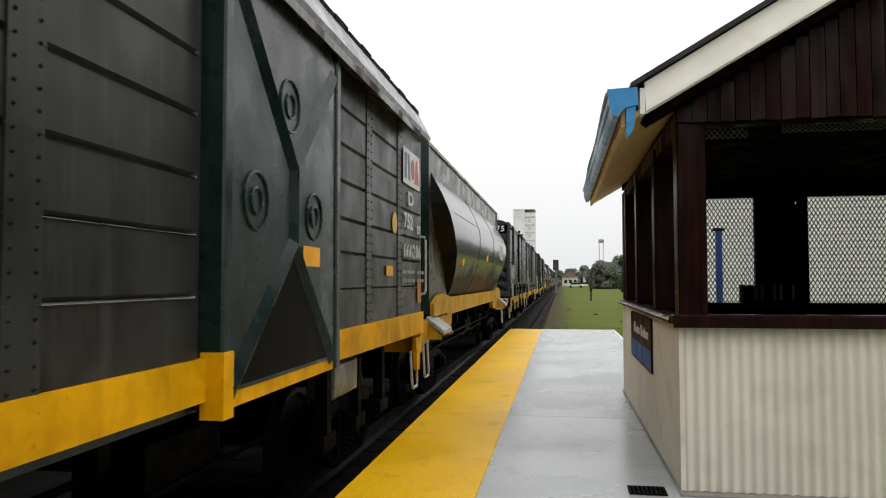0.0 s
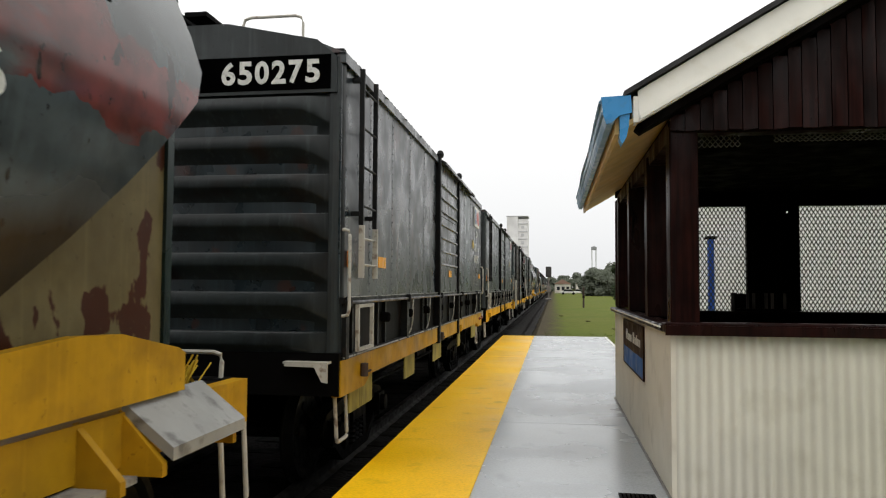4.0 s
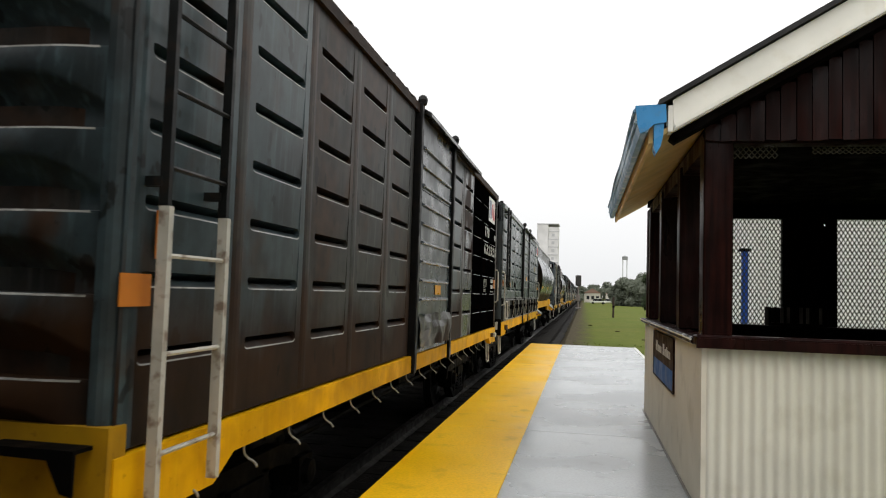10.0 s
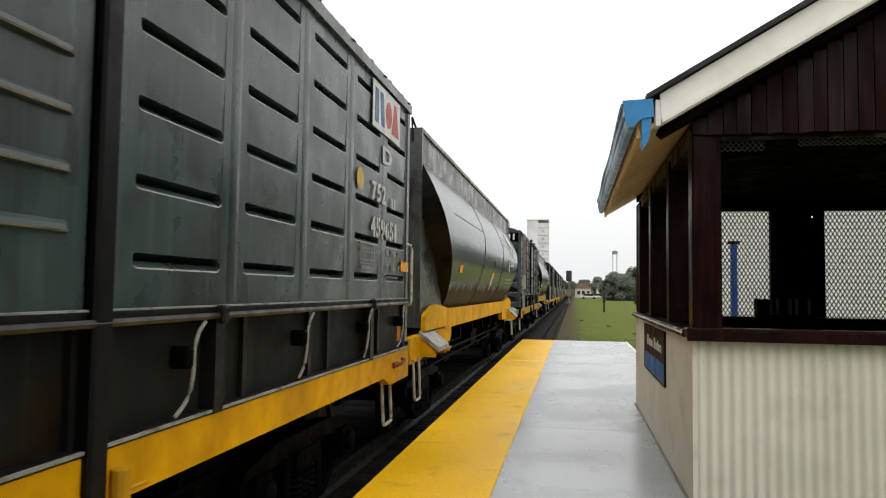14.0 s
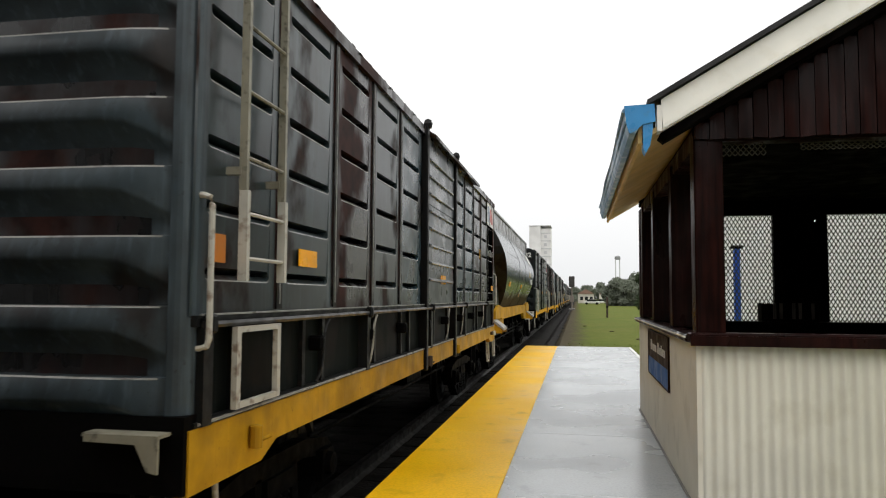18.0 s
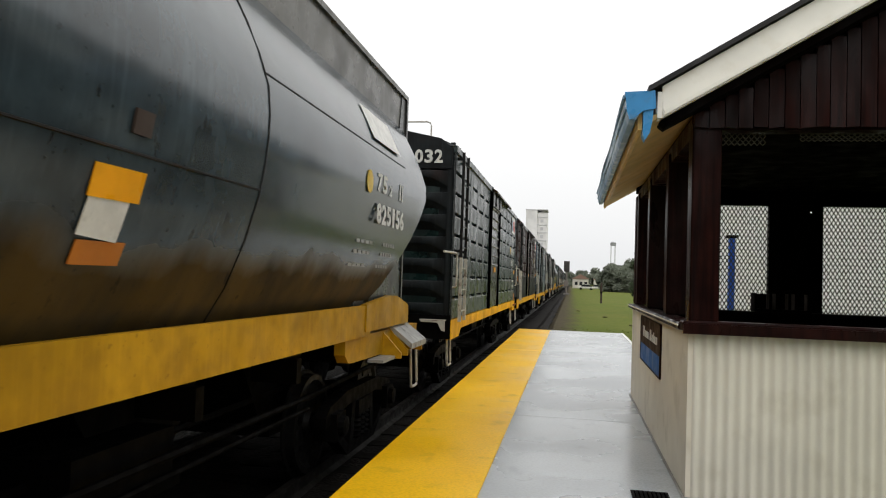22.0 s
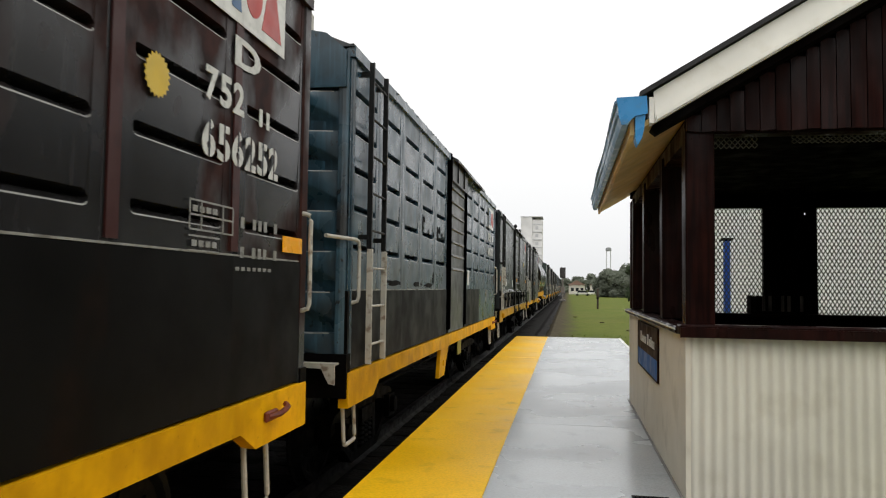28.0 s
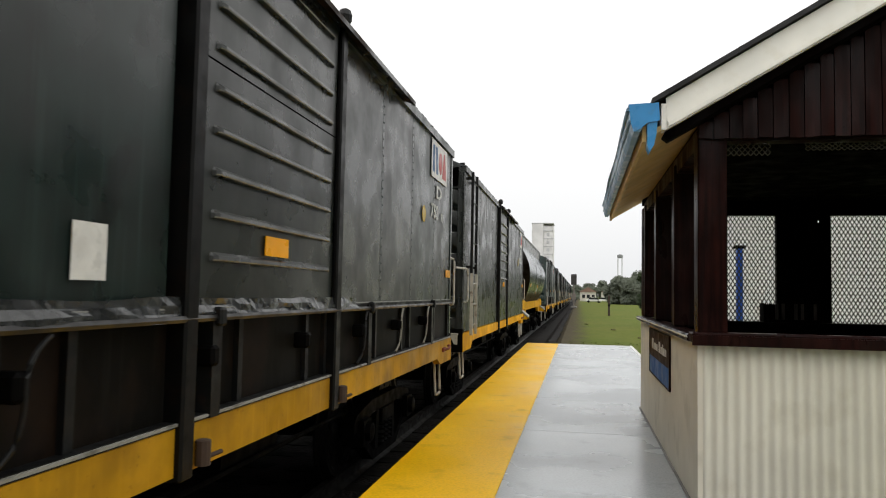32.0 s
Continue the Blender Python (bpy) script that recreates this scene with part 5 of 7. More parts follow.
    letters("752", LETTER, w, e - 1.26, e - 0.8, 2.44, 2.62, x + 0.012)
    letters("13", LETTER, w, e - 0.54, e - 0.36, 2.42, 2.52, x + 0.012)
    letters(number, LETTER, w, e - 1.28, e - 0.31, 2.11, 2.28, x + 0.012, name="number_digit", label="white stencilled digit", gap=PLANK_GREY)
    sun_disc(w, e - 1.68, 2.46, 0.12, x)
    bars_part(w, [(e - 1.35 + 0.14 * k, e - 1.24 + 0.14 * k, z, z + 0.04) for k in range(9) if k != 5 for z in (1.93, 1.83)], x + 0.01)
    part("orange_plate", boxes((x, x + 0.01, e - 0.47, e - 0.27, 1.58, 1.84)), ORANGE_DULL, w, "faded orange plate")
    grab_iron(w, length - 0.04, 1.68, 2.4)
    running_gear(w, length)
    return w


def hopper(y0, length, paint, plate, number, end_text, label, sill=SILL_YELLOW, papers=True, inset=0.0, shift=0.0, drop_text=0.0, tail=0.92, front=0.0, lad_x=(0.61, 0.96), end_at=(-0.1, 0.7, 3.54, 3.71)):
    """A covered hopper: a bulging barrel between flat end plates, on a yellow frame."""
    w = thing("hopper_wagon", label, "freight wagon", "wagons of the freight train")
    WAGONS.append((w, y0))

    def cut(z):
        return front + float(np.interp(z, [1.5, 1.78, 2.03, 2.25, 2.48, 2.69, 2.9, 3.1], [2.62, 2.33, 2.08, 1.81, 1.49, 1.14, 0.9, 0.84]))

    def rear_cut(z):
        return tail + max(0.0, 2.78 - z) * 1.05

    section = [(1.20, 1.50), (1.35, 1.75), (1.46, 2.02), (1.53, 2.27), (1.56, 2.45), (1.573, 2.60), (1.575, 2.72), (1.56, 2.88), (1.50, 3.06), (1.42, 3.24), (1.33, 3.41), (1.245, 3.57)]

    def barrel():
        bm = bmesh.new()
        steps = [0, 0.02, 0.25, 0.5, 0.75, 0.98, 1]
        rings = []
        for u in steps:
            rings.append([[bm.verts.new((s * x, cut(z) + u * (length - cut(z) - rear_cut(z)), z)) for x, z in section] for s in (1, -1)])
        for a, b in zip(rings, rings[1:]):
            for s in (0, 1):
                for i in range(len(section) - 1):
                    bm.faces.new((a[s][i], a[s][i + 1], b[s][i + 1], b[s][i]))
            bm.faces.new((a[0][-1], a[1][-1], b[1][-1], b[0][-1]))
        return bm
    b = part("barrel", barrel, paint, w, "bulging riveted steel hopper body", key=("barrel", length, tail, front), smooth=True)

    def slope_sheet(where):
        bm = bmesh.new()
        rows = [[bm.verts.new((s * (x - 0.004), where(z), z)) for s in (1, -1)] for x, z in section]
        for p, q in zip(rows, rows[1:]):
            bm.faces.new((p[0], p[1], q[1], q[0]))
        return bm
    part("slope_sheet", slope_sheet(lambda z: cut(z) + 0.012), SLOPE_RUST_SHADED, b, "rusty sloping end sheet, darkened for its shaded recess")
    part("slope_sheet", slope_sheet(lambda z: length - rear_cut(z) - 0.012), SLOPE_RUST_SHADED, b, "rusty sloping end sheet, darkened for its shaded recess")
    for y in (5.35, length - 5.35):
        part("weld_ring", lambda: bar([(x + 0.002, 0, z) for x, z in section], 0.005, 5), SEAM_STAIN, b, "", (0, y, 0), "weld_ring")
    part("weld_line", lambda: bar([(1.538, 5.35, 2.3), (1.538, length - 5.35, 2.3)], 0.007, 5), SEAM_STAIN, b, "", (0, 0, 0), ("weld_line", length))
    for y0_, y1_ in ((1.9, 5.35), (length - 5.35, length - 1.9)):
        part("weld_line", lambda: bar([(1.535, y0_, 2.96), (1.535, y1_, 2.96)], 0.005, 5), SEAM_STAIN, b, "", key=("weld_up", y0_, y1_))
    if not papers:
        def belly():
            bm = bmesh.new()
            low = [(x + 0.005, z) for x, z in section[:3]] + [(1.54, 2.29)]
            rings = [[bm.verts.new((x, y, z)) for x, z in low] for y in np.linspace(5.36, length - 5.36, 5)]
            for p, q in zip(rings, rings[1:]):
                for i in range(len(low) - 1):
                    bm.faces.new((p[i], p[i + 1], q[i + 1], q[i]))
            return bm
        part("belly_sheet", belly(), BELLY_RUST, b, "mud-stained brown lower body sheet", smooth=True)
    part("roof_coaming", lambda: boxes((-1.25, 1.25, 0.84 + inset, length - 0.84 - inset, 3.5, 3.95), (-1.28, 1.28, 0.82 + inset, length - 0.82 - inset, 3.93, 3.98)), COAMING, w, "raised roof hatch trough", key=("coaming", length))
    for y, s in ((0.0, 1), (length, -1)):
        for side in (1, -1):
            part("end_plate", lambda: prism(bmesh.new(), [(0.8, 1.35), (2.75, 1.35), (2.55, 1.7), (1.1, 3.45), (1.0, 3.98), (0.8, 3.98)], -0.02, 0.02), plate if papers or s > 0 else PLATE_SPOT, w, "flat gusset plate under the sloping hopper end", (side * 1.24, y + s * inset, 0), ("end_plate", s)).scale = (1, s, 1)
        for side in (1, -1):
            part("corner_flange", lambda: boxes((-0.09, 0.09, 0.76, 0.82, 1.35, 3.98)), plate if papers else DARK, w, "", (side * 1.19, y + s * inset, 0), ("flange", s, papers)).scale = (1, s, 1)
        part("end_sheet", lambda: boxes((-1.1, 1.1, 0.82, 0.86, 2.95, 3.98)), DARK, w, "", (0, y + s * inset, 0), ("end_sheet", s)).scale = (1, s, 1)
        part("end_stiffener", lambda: boxes((-1.1, 1.1, 0.95, 1.0, 2.25, 2.5)), DARK, w, "", (0, y + s * inset, 0), ("end_stiffener", s)).scale = (1, s, 1)
        part("base_plate", lambda: prism(bmesh.new(), [(0.74, 1.31), (2.5, 1.31), (2.5, 1.57), (1.6, 1.64), (1.3, 1.63), (0.8, 1.53), (0.74, 1.5)], -0.03, 0.03), sill, w, "yellow trapezoid end of the side sill", (1.33, y + s * inset, 0), ("base_plate", s)).scale = (1, s, 1)
        part("end_beam", lambda: bevelled(boxes((-1.215, 1.215, 0.0, 0.14, 0.92, 1.26)), 0.01), STEEL_DARK, w, "end beam painted near black for shade", (0, y, 0), ("end_beam", s)).scale = (1, s, 1)
        part("deck", lambda: boxes((-1.28, 1.28, 0.1, 2.6, 1.18, 1.25), (-0.3, 0.3, 0.1, 2.6, 0.9, 1.18)), STEEL_DARK, w, "", (0, y, 0), ("deck", s)).scale = (1, s, 1)
        part("side_box", lambda: prism(bmesh.new(), [(0.05, 0.95), (0.75, 0.95), (1.0, 1.02), (2.8, 1.05), (2.9, 1.06), (3.0, 1.14), (3.0, 1.285), (0.05, 1.26)], -0.05, 0.05), sill, w, "", (1.27, y, 0), ("side_box", s)).scale = (1, s, 1)
        part("step_board", lambda: prism(bmesh.new(), [(1.3, 1.26), (1.56, 1.06), (1.56, 1.12), (1.3, 1.32)], 0.62, 1.38, "y"), STEP_GREY, w, "worn grey-white tilted step board", (0, y, 0), ("board", s)).scale = (1, s, 1)
        for yb in (0.66, 1.38, 1.7):
            part("board_bracket", lambda: prism(bmesh.new(), [(1.3, 1.28), (1.52, 1.05), (1.52, 0.99), (1.3, 0.99)], -0.02, 0.02, "y"), sill, w, "", (0, y + s * yb, 0), "board_bracket")
        part("side_step", lambda: boxes((1.3, 1.46, 1.5, 2.2, 0.99, 1.02)), STEP_GREY, w, "pale step plank", (0, y, 0), ("side_step", s)).scale = (1, s, 1)
        step_iron(w, y + s * 0.3, 1.34, 1.0, 0.5, 0.32)
        part("deck_rail", lambda: bar(bend([(0.75, 0.08, 1.2), (0.75, 0.05, 1.42), (1.15, 0.05, 1.42), (1.15, 0.08, 1.2)], 0.06), 0.015), WHITE_WORN, w, "thin bent deck rail", (0, y, 0), ("deck_rail", s)).scale = (1, s, 1)
    for z0, z1, n, mat in ((1.3, 2.95, 6, LADDER_PALE), (2.95, 3.98, 4, IRON_DARK if front else LADDER_PALE)):
        lad = ladder_part(w, 0.0, lad_x[1] - lad_x[0], z0, z1, 0.0, n, mat, "worn iron end ladder")
        lad.location, lad.rotation_euler = (lad_x[0], 0.66, 0), (0, 0, -math.pi / 2)
    part("ladder_hoop", bar(bend([(lad_x[0], 0.62, 3.9), (lad_x[0], 0.6, 4.08), (lad_x[0], 0.9, 4.08)]), 0.014), WHITE_WORN, w)
    part("ladder_hoop", bar([(1.15, 0.75, 3.8), (1.15, 0.72, 4.1), (1.15, 1.05, 3.98)], 0.016), IRON_DARK, w)
    part("side_sill", lambda: prism(bmesh.new(), [(2.3, 1.27), (length - 2.3, 1.27), (length - 2.3, 1.56), (2.3, 1.56)], -0.05, 0.0), sill, w, "long yellow side sill", (1.345, 0, 0), ("hopper_sill", length))
    for y in (3.6, 5.6, 8.3, 10.3):
        part("outlet", lambda: prism(prism(bmesh.new(), [(-0.8, 1.3), (0.8, 1.3), (0.25, 0.55), (-0.25, 0.55)], -0.7, 0.7), [(-0.3, 0.55), (0.3, 0.55), (0.3, 0.47), (-0.3, 0.47)], -0.8, 0.8), STEEL_DARK, w, "dark discharge chute", (0, y, 0), "outlet")
    part("train_pipe", lambda: bar([(1.05, 0.4, 0.85), (1.0, 3, 0.78), (1.05, 7, 0.8), (1.0, length - 3, 0.76), (1.05, length - 0.4, 0.85)], 0.025), STEEL_DARK, w, "", key=("train_pipe", length))
    x = 1.58

    def skin(z):
        return float(np.interp(z, [q for _, q in section], [r for r, _ in section])) + 0.006
    reflector(w, 2.75 + front * 0.9, 2.18, skin(2.18), 0.26, 0.12).rotation_euler = (0, radians(11), 0)
    reflector(w, length * 0.5 + (0.1 if papers else 0.14), 2.17 if papers else 2.36, skin(2.17 if papers else 2.36), 0.32, 0.13).rotation_euler = (0, radians(14 if papers else 9), 0)
    if papers:
        part("paper_label", lambda: boxes((0, 0.004, -0.12, 0.13, -0.09, 0.1)), LOGO_WHITE, w, "creased white paper label", (skin(2.04), length * 0.5 + 0.07, 2.04), "paper_label").rotation_euler = (radians(-5), radians(15), 0)
        part("reflector", lambda: boxes((0, 0.006, -0.15, 0.15, -0.05, 0.05)), ORANGE_DULL, w, "dull orange sticker", (skin(1.90), length * 0.5 + 0.12, 1.90), "dull_sticker").rotation_euler = (0, radians(20), 0)
        part("hole_cover", lambda: boxes((0, 0.012, -0.06, 0.06, -0.05, 0.05)), RUST_IRON, w, "small rusty cover plate", (skin(2.42), length * 0.5 + 0.16, 2.42), "hole_cover").rotation_euler = (0, radians(9), 0)
    if number:
        yb, q = length - 3.3 - inset + shift, -drop_text
        letters(number, LETTER, w, yb, yb + 1.0, 2.48 + q, 2.66 + q, x, name="number_digit", label="white stencilled digit")
        letters("75", LETTER, w, yb, yb + 0.32, 2.76 + q, 2.92 + q, x)
        letters("2", LETTER, w, yb + 0.4, yb + 0.5, 2.76 + q, 2.86 + q, x)
        letters("11", LETTER, w, yb + 0.78, yb + 0.95, 2.76 + q, 2.92 + q, x)
        if papers and not drop_text:
            part("torn_label", prism(bmesh.new(), [(yb - 0.55, 2.34), (yb - 0.28, 2.31), (yb - 0.27, 2.44), (yb - 0.29, 2.5), (yb - 0.3, 2.58), (yb - 0.36, 2.63), (yb - 0.53, 2.65), (yb - 0.54, 2.5)], x - 0.004, x), TORN_PAPER, w, "torn remains of a white label")
        else:
            sun_disc(w, yb - 0.25, (2.72 if papers else 2.6) + q / 2, 0.1, x)
        for z in (2.12, 2.03, 1.92):
            xz = float(np.interp(z, [q for _, q in section], [p for p, _ in section])) + 0.008
            bars_part(w, [(yb - 0.3 + 0.13 * k, yb - 0.2 + 0.13 * k, z, z + 0.03) for k in range(4)] + [(yb - 0.32, yb + 0.22, z + 0.045, z + 0.055)] + [(yb + 0.55 + 0.09 * k, yb + 0.61 + 0.09 * k, z, z + 0.04) for k in range(5)], xz)
        if papers:
            part("logo_plate", boxes((-0.003, 0.003, yb + 0.05, yb + 1.0, -0.17, 0.17)), LOGO_WHITE, w, "worn white company panel", (1.445, 0, 3.205)).rotation_euler = (0, radians(-26), 0)
    if end_text:
        letters(end_text, LETTER, w, *end_at, 0.812 + inset, "end", "number_digit", "white stencilled digit")
    running_gear(w, length, 1.75)
    return w


# ---- the freight train ----
PITCH = 11.87
plank_boxcar(-2.62, 11.6, 6.02, 7.76, "666206", "dark green boxcar with cross-braced plug door and pale roof")
w1 = hopper(9.81, 13.85, HOPPER_RUST, PLATE_RUST, "900746", "900746", "grey covered hopper wagon streaked with red rust", SILL_WORN, papers=False, inset=0.18, drop_text=0.07, tail=1.2, front=0.4, lad_x=(0.86, 1.15), end_at=(0.07, 0.88, 2.95, 3.12))
boxcar(24.98, 11.58, 5.0, 7.2, SLATE, PANEL_BROWN, SILL_WORN, tints={(1, 1): GREEN, (1, 2): OLIVE, (1, 3): OLIVE}, text=dict(num=(10.13, 11.03, 2.38, 2.56), code=(10.16, 10.57, 2.64, 2.81), sub=(10.84, 11.0, 2.645, 2.74), D=(10.45, 10.79, 2.96, 3.11), logo=(10.13, 11.12, 3.2, 3.64), sun=(9.87, 2.77), table=(9.91, 10.27, 1.98, 2.1), ct=(10.56, 11.0, 1.92, 2.14), refl=(11.21, 2.09)), white_ladder=True, side="flat", end_paint=END_GREY, number="650275", end_text="650275", hung=((0.4, 1.2), (2.78, 3.39), (4.85, 5.6), (7.6, 7.95), (9.84, 10.63)), label="slate-grey riveted boxcar with lower drop panels and yellow sill")
boxcar(37.87, 11.7, 4.88, 6.88, FOREST, PANEL_GREEN, side="flat", end_paint=END_GREY, number="650218", end_text="650218", patch=False, text=dict(num=(10.3, 11.16, 2.48, 2.68), code=(10.31, 10.76, 2.755, 2.93), sub=(10.91, 11.1, 2.76, 2.86), D=(10.62, 10.95, 3.01, 3.17), logo=(10.26, 11.26, 3.27, 3.7), sun=(9.9, 2.73), table=(10.19, 10.65, 2.09, 2.235), ct=(10.72, 11.25, 1.93, 2.2), refl=(11.46, 2.11)), plates=((11.32, 11.57, 1.33, 1.58),), sticker=(5.70, 2.04), latches=(1.05, 2.2, 3.1, 4.29, 5.75, 6.38, 7.6, 8.62, 9.95, 11.2), marks="C 55770 K/T 24210 K", label="smooth dark green boxcar with lower drop panels and yellow sill")
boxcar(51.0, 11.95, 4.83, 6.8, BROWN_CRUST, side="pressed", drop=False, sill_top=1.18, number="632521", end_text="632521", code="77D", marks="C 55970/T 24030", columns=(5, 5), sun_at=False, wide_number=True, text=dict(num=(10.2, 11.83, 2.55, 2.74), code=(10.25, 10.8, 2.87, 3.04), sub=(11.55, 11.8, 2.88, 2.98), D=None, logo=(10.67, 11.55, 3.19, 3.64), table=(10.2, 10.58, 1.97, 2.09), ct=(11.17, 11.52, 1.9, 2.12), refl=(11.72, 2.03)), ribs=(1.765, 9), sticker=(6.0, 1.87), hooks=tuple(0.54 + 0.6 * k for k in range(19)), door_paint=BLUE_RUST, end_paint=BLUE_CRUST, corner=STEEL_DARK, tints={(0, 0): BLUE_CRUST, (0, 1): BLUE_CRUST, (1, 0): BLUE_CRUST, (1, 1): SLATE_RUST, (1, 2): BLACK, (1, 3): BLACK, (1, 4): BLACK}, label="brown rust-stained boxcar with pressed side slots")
foot_sheet = bmesh.new()
rows_f = [[foot_sheet.verts.new((HALF + 0.075 + 0.05 * noise.noise((y * 3.1, u * 2.0, 4.4)) - 0.03 * abs(u - 0.5), y, 1.60 + 0.03 * noise.noise((y * 4.0, 8.1, 0)) - u * 0.36)) for u in (0.0, 0.06, 0.25, 0.45, 0.65, 0.85, 1.0)] for y in np.linspace(4.95, 6.68, 40)]
for row_a, row_b in zip(rows_f, rows_f[1:]):
    for i in range(6):
        foot_sheet.faces.new((row_a[i], row_a[i + 1], row_b[i + 1], row_b[i]))
part("torn_sheeting", foot_sheet, SHEET_BROWN, WAGONS[-1][0], "crumpled brown sheeting over the door's foot")
boxcar(64.12, 12.4, 5.28, 7.32, GREEN, PANEL_GREEN, side="pressed", end_paint=END_GREY, number="459651", end_text="459651", ribs=(2.05, 8), text=dict(num=(10.99, 11.92, 2.31, 2.49), code=(11.0, 11.46, 2.63, 2.8), sub=(11.66, 11.84, 2.62, 2.72), D=(11.33, 11.66, 3.01, 3.17), logo=(10.96, 11.95, 3.28, 3.7), sun=(10.63, 2.76), table=(10.68, 11.11, 2.09, 2.23), ct=(11.56, 12.06, 1.98, 2.23), refl=(12.25, 2.08), near=(1.66, 2.08)), plates=((12.12, 12.33, 1.32, 1.57),), sticker=(6.52, 2.316), latches=(1.2, 2.35, 3.58, 4.78, 5.85, 6.35, 7.95, 9.36, 10.77, 12.0), columns=(5, 5), label="grey-green boxcar with pressed side slots and drop panels")
w5 = WAGONS[-1][0]
part("stake_socket", bevelled(boxes((HALF - 0.02, HALF + 0.03, 2.96, 3.08, 2.02, 2.15)), 0.02), STEEL_DARK, w5, "dark bent socket plate on the side")
for z, l in ((1.165, 0.13), (1.085, 0.2)):
    part("paint_smear", prism(bmesh.new(), [(2.2, z), (2.2 + l * 0.6, z + 0.022), (2.2 + l, z + 0.03), (2.21 + l, z + 0.05), (2.2 + l * 0.5, z + 0.045), (2.19, z + 0.02)], HALF + 0.0305, HALF + 0.032), LETTER_FADED, w5, "white paint smeared on the sill")
w6 = hopper(77.5, 14.3, HOPPER_GREY, PLATE_GREY, "825794", "", "dark grey covered hopper wagon with clean yellow frame", shift=-0.1)
drum = lathe(bmesh.new(), [(-0.16, 0.03), (-0.15, 0.075), (0.1, 0.085), (0.13, 0.10), (0.24, 0.15), (0.26, 0.15), (0.24, 0.06), (0.25, 0.02)], 14.22, 20, "y", (1.33, 0, 1.18))
part("brake_drum", drum, STEP_GREY, w6, "pale flared brake drum on the end beam")
part("rust_plate", boxes((1.262, 1.268, 13.26, 13.45, 1.98, 2.18)), RUST_IRON, w6, "rusty brown card plate")
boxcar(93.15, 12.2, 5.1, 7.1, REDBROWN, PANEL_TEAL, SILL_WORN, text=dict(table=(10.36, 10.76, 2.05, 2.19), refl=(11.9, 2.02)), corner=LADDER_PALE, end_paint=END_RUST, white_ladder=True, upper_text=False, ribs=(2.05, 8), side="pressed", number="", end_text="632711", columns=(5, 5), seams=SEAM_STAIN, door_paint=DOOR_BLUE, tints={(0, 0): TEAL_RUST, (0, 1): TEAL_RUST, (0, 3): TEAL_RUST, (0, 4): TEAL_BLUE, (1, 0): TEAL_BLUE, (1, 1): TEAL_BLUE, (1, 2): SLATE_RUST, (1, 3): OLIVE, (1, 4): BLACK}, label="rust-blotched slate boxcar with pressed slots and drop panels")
w7 = WAGONS[-1][0]
for y in (0.996, 1.992, 2.988, 3.984, 10.208, 11.204):
    part("worn_seam", boxes((HALF + 0.0128, HALF + 0.016, y - 0.006, y + 0.006, 1.8, 3.7)), LETTER_FADED, w7, "pale worn seam edge")
logo(w7, 11.06, 12.05, 3.27, 3.72, HALF + 0.012)
part("peeled_patch", prism(prism(bmesh.new(), [(11.3, 3.27), (11.42, 3.45), (11.5, 3.36), (11.46, 3.27)], HALF + 0.019, HALF + 0.022), [(11.72, 3.6), (11.95, 3.72), (11.8, 3.72)], HALF + 0.019, HALF + 0.022), SLATE_RUST, w7, "paint peeled off the company panel")
letters("7", LETTER_FADED, w7, 10.71, 10.83, 2.61, 2.77, HALF + 0.012)
letters("6", LETTER_FADED, w7, 10.69, 10.81, 2.28, 2.44, HALF + 0.012)
bars_part(w7, [(11.1 + 0.17 * k, 11.13 + 0.17 * k + 0.02 * (k % 2), 2.65 + 0.02 * (k % 2), 2.79 - 0.03 * (k % 3)) for k in range(6)] + [(11.1 + 0.17 * k, 11.18 + 0.17 * k, 2.65 + 0.055 * (k % 3), 2.675 + 0.055 * (k % 3)) for k in range(6)], HALF + 0.012)
part("grey_patch", boxes((HALF + 0.002, HALF + 0.006, 10.3, 10.84, 1.93, 2.22)), PLATE_PALE, w7, "dull grey overpainted patch")
part("yellow_smear", prism(bmesh.new(), [(10.0, 2.56), (10.05, 2.52), (10.09, 2.57), (10.08, 2.66), (10.1, 2.7), (10.05, 2.72), (10.01, 2.67), (10.03, 2.62)], HALF + 0.004, HALF + 0.008), SILL_WORN, w7, "smeared yellow paint mark")
hopper(106.43, 13.35, HOPPER_GREY, PLATE_PALE, "825156", "825156", "dark grey covered hopper wagon, lower body muddy and shade-darkened", SILL_WORN, shift=0.23, drop_text=0.18)
boxcar(121.18, PITCH, 4.86, 6.64, DARK, side="pressed", drop=False, sill_top=1.225, door_paint=OLIVE, number="850032", end_text="850032", patch=False, ribs=(2.175, 8), text=dict(num=(10.34, 11.3, 2.25, 2.43), code=(10.36, 10.82, 2.57, 2.74), sub=(11.06, 11.25, 2.58, 2.69), D=(10.67, 10.97, 2.93, 3.1), logo=(10.34, 11.36, 3.21, 3.66), sun=(10.08, 2.69), table=(10.03, 10.44, 1.72, 1.86), ct=(10.89, 11.38, 1.6, 1.86), refl=(11.47, 2.08)), plates=((11.55, 11.8, 1.23, 1.44),), sticker=(5.73, 2.06), marks="C 55790 K/T 24210 K", columns=(5, 5), dz=-0.22, end_paint=END_SHADED, label="dark green boxcar with pressed side slots and yellow sill")
boxcar(134.17, PITCH, 4.9, 6.52, REDBROWN, side="pressed", drop=False, number="656252", end_text="656252", sill_top=1.205, ribs=(2.175, 8), columns=(5, 5), band=BAND_BLACK, corner=LADDER_PALE, end_paint=SLATE_RUST, seams=SEAM_RED, label="red-brown boxcar with black lower side")
w10 = WAGONS[-1][0]
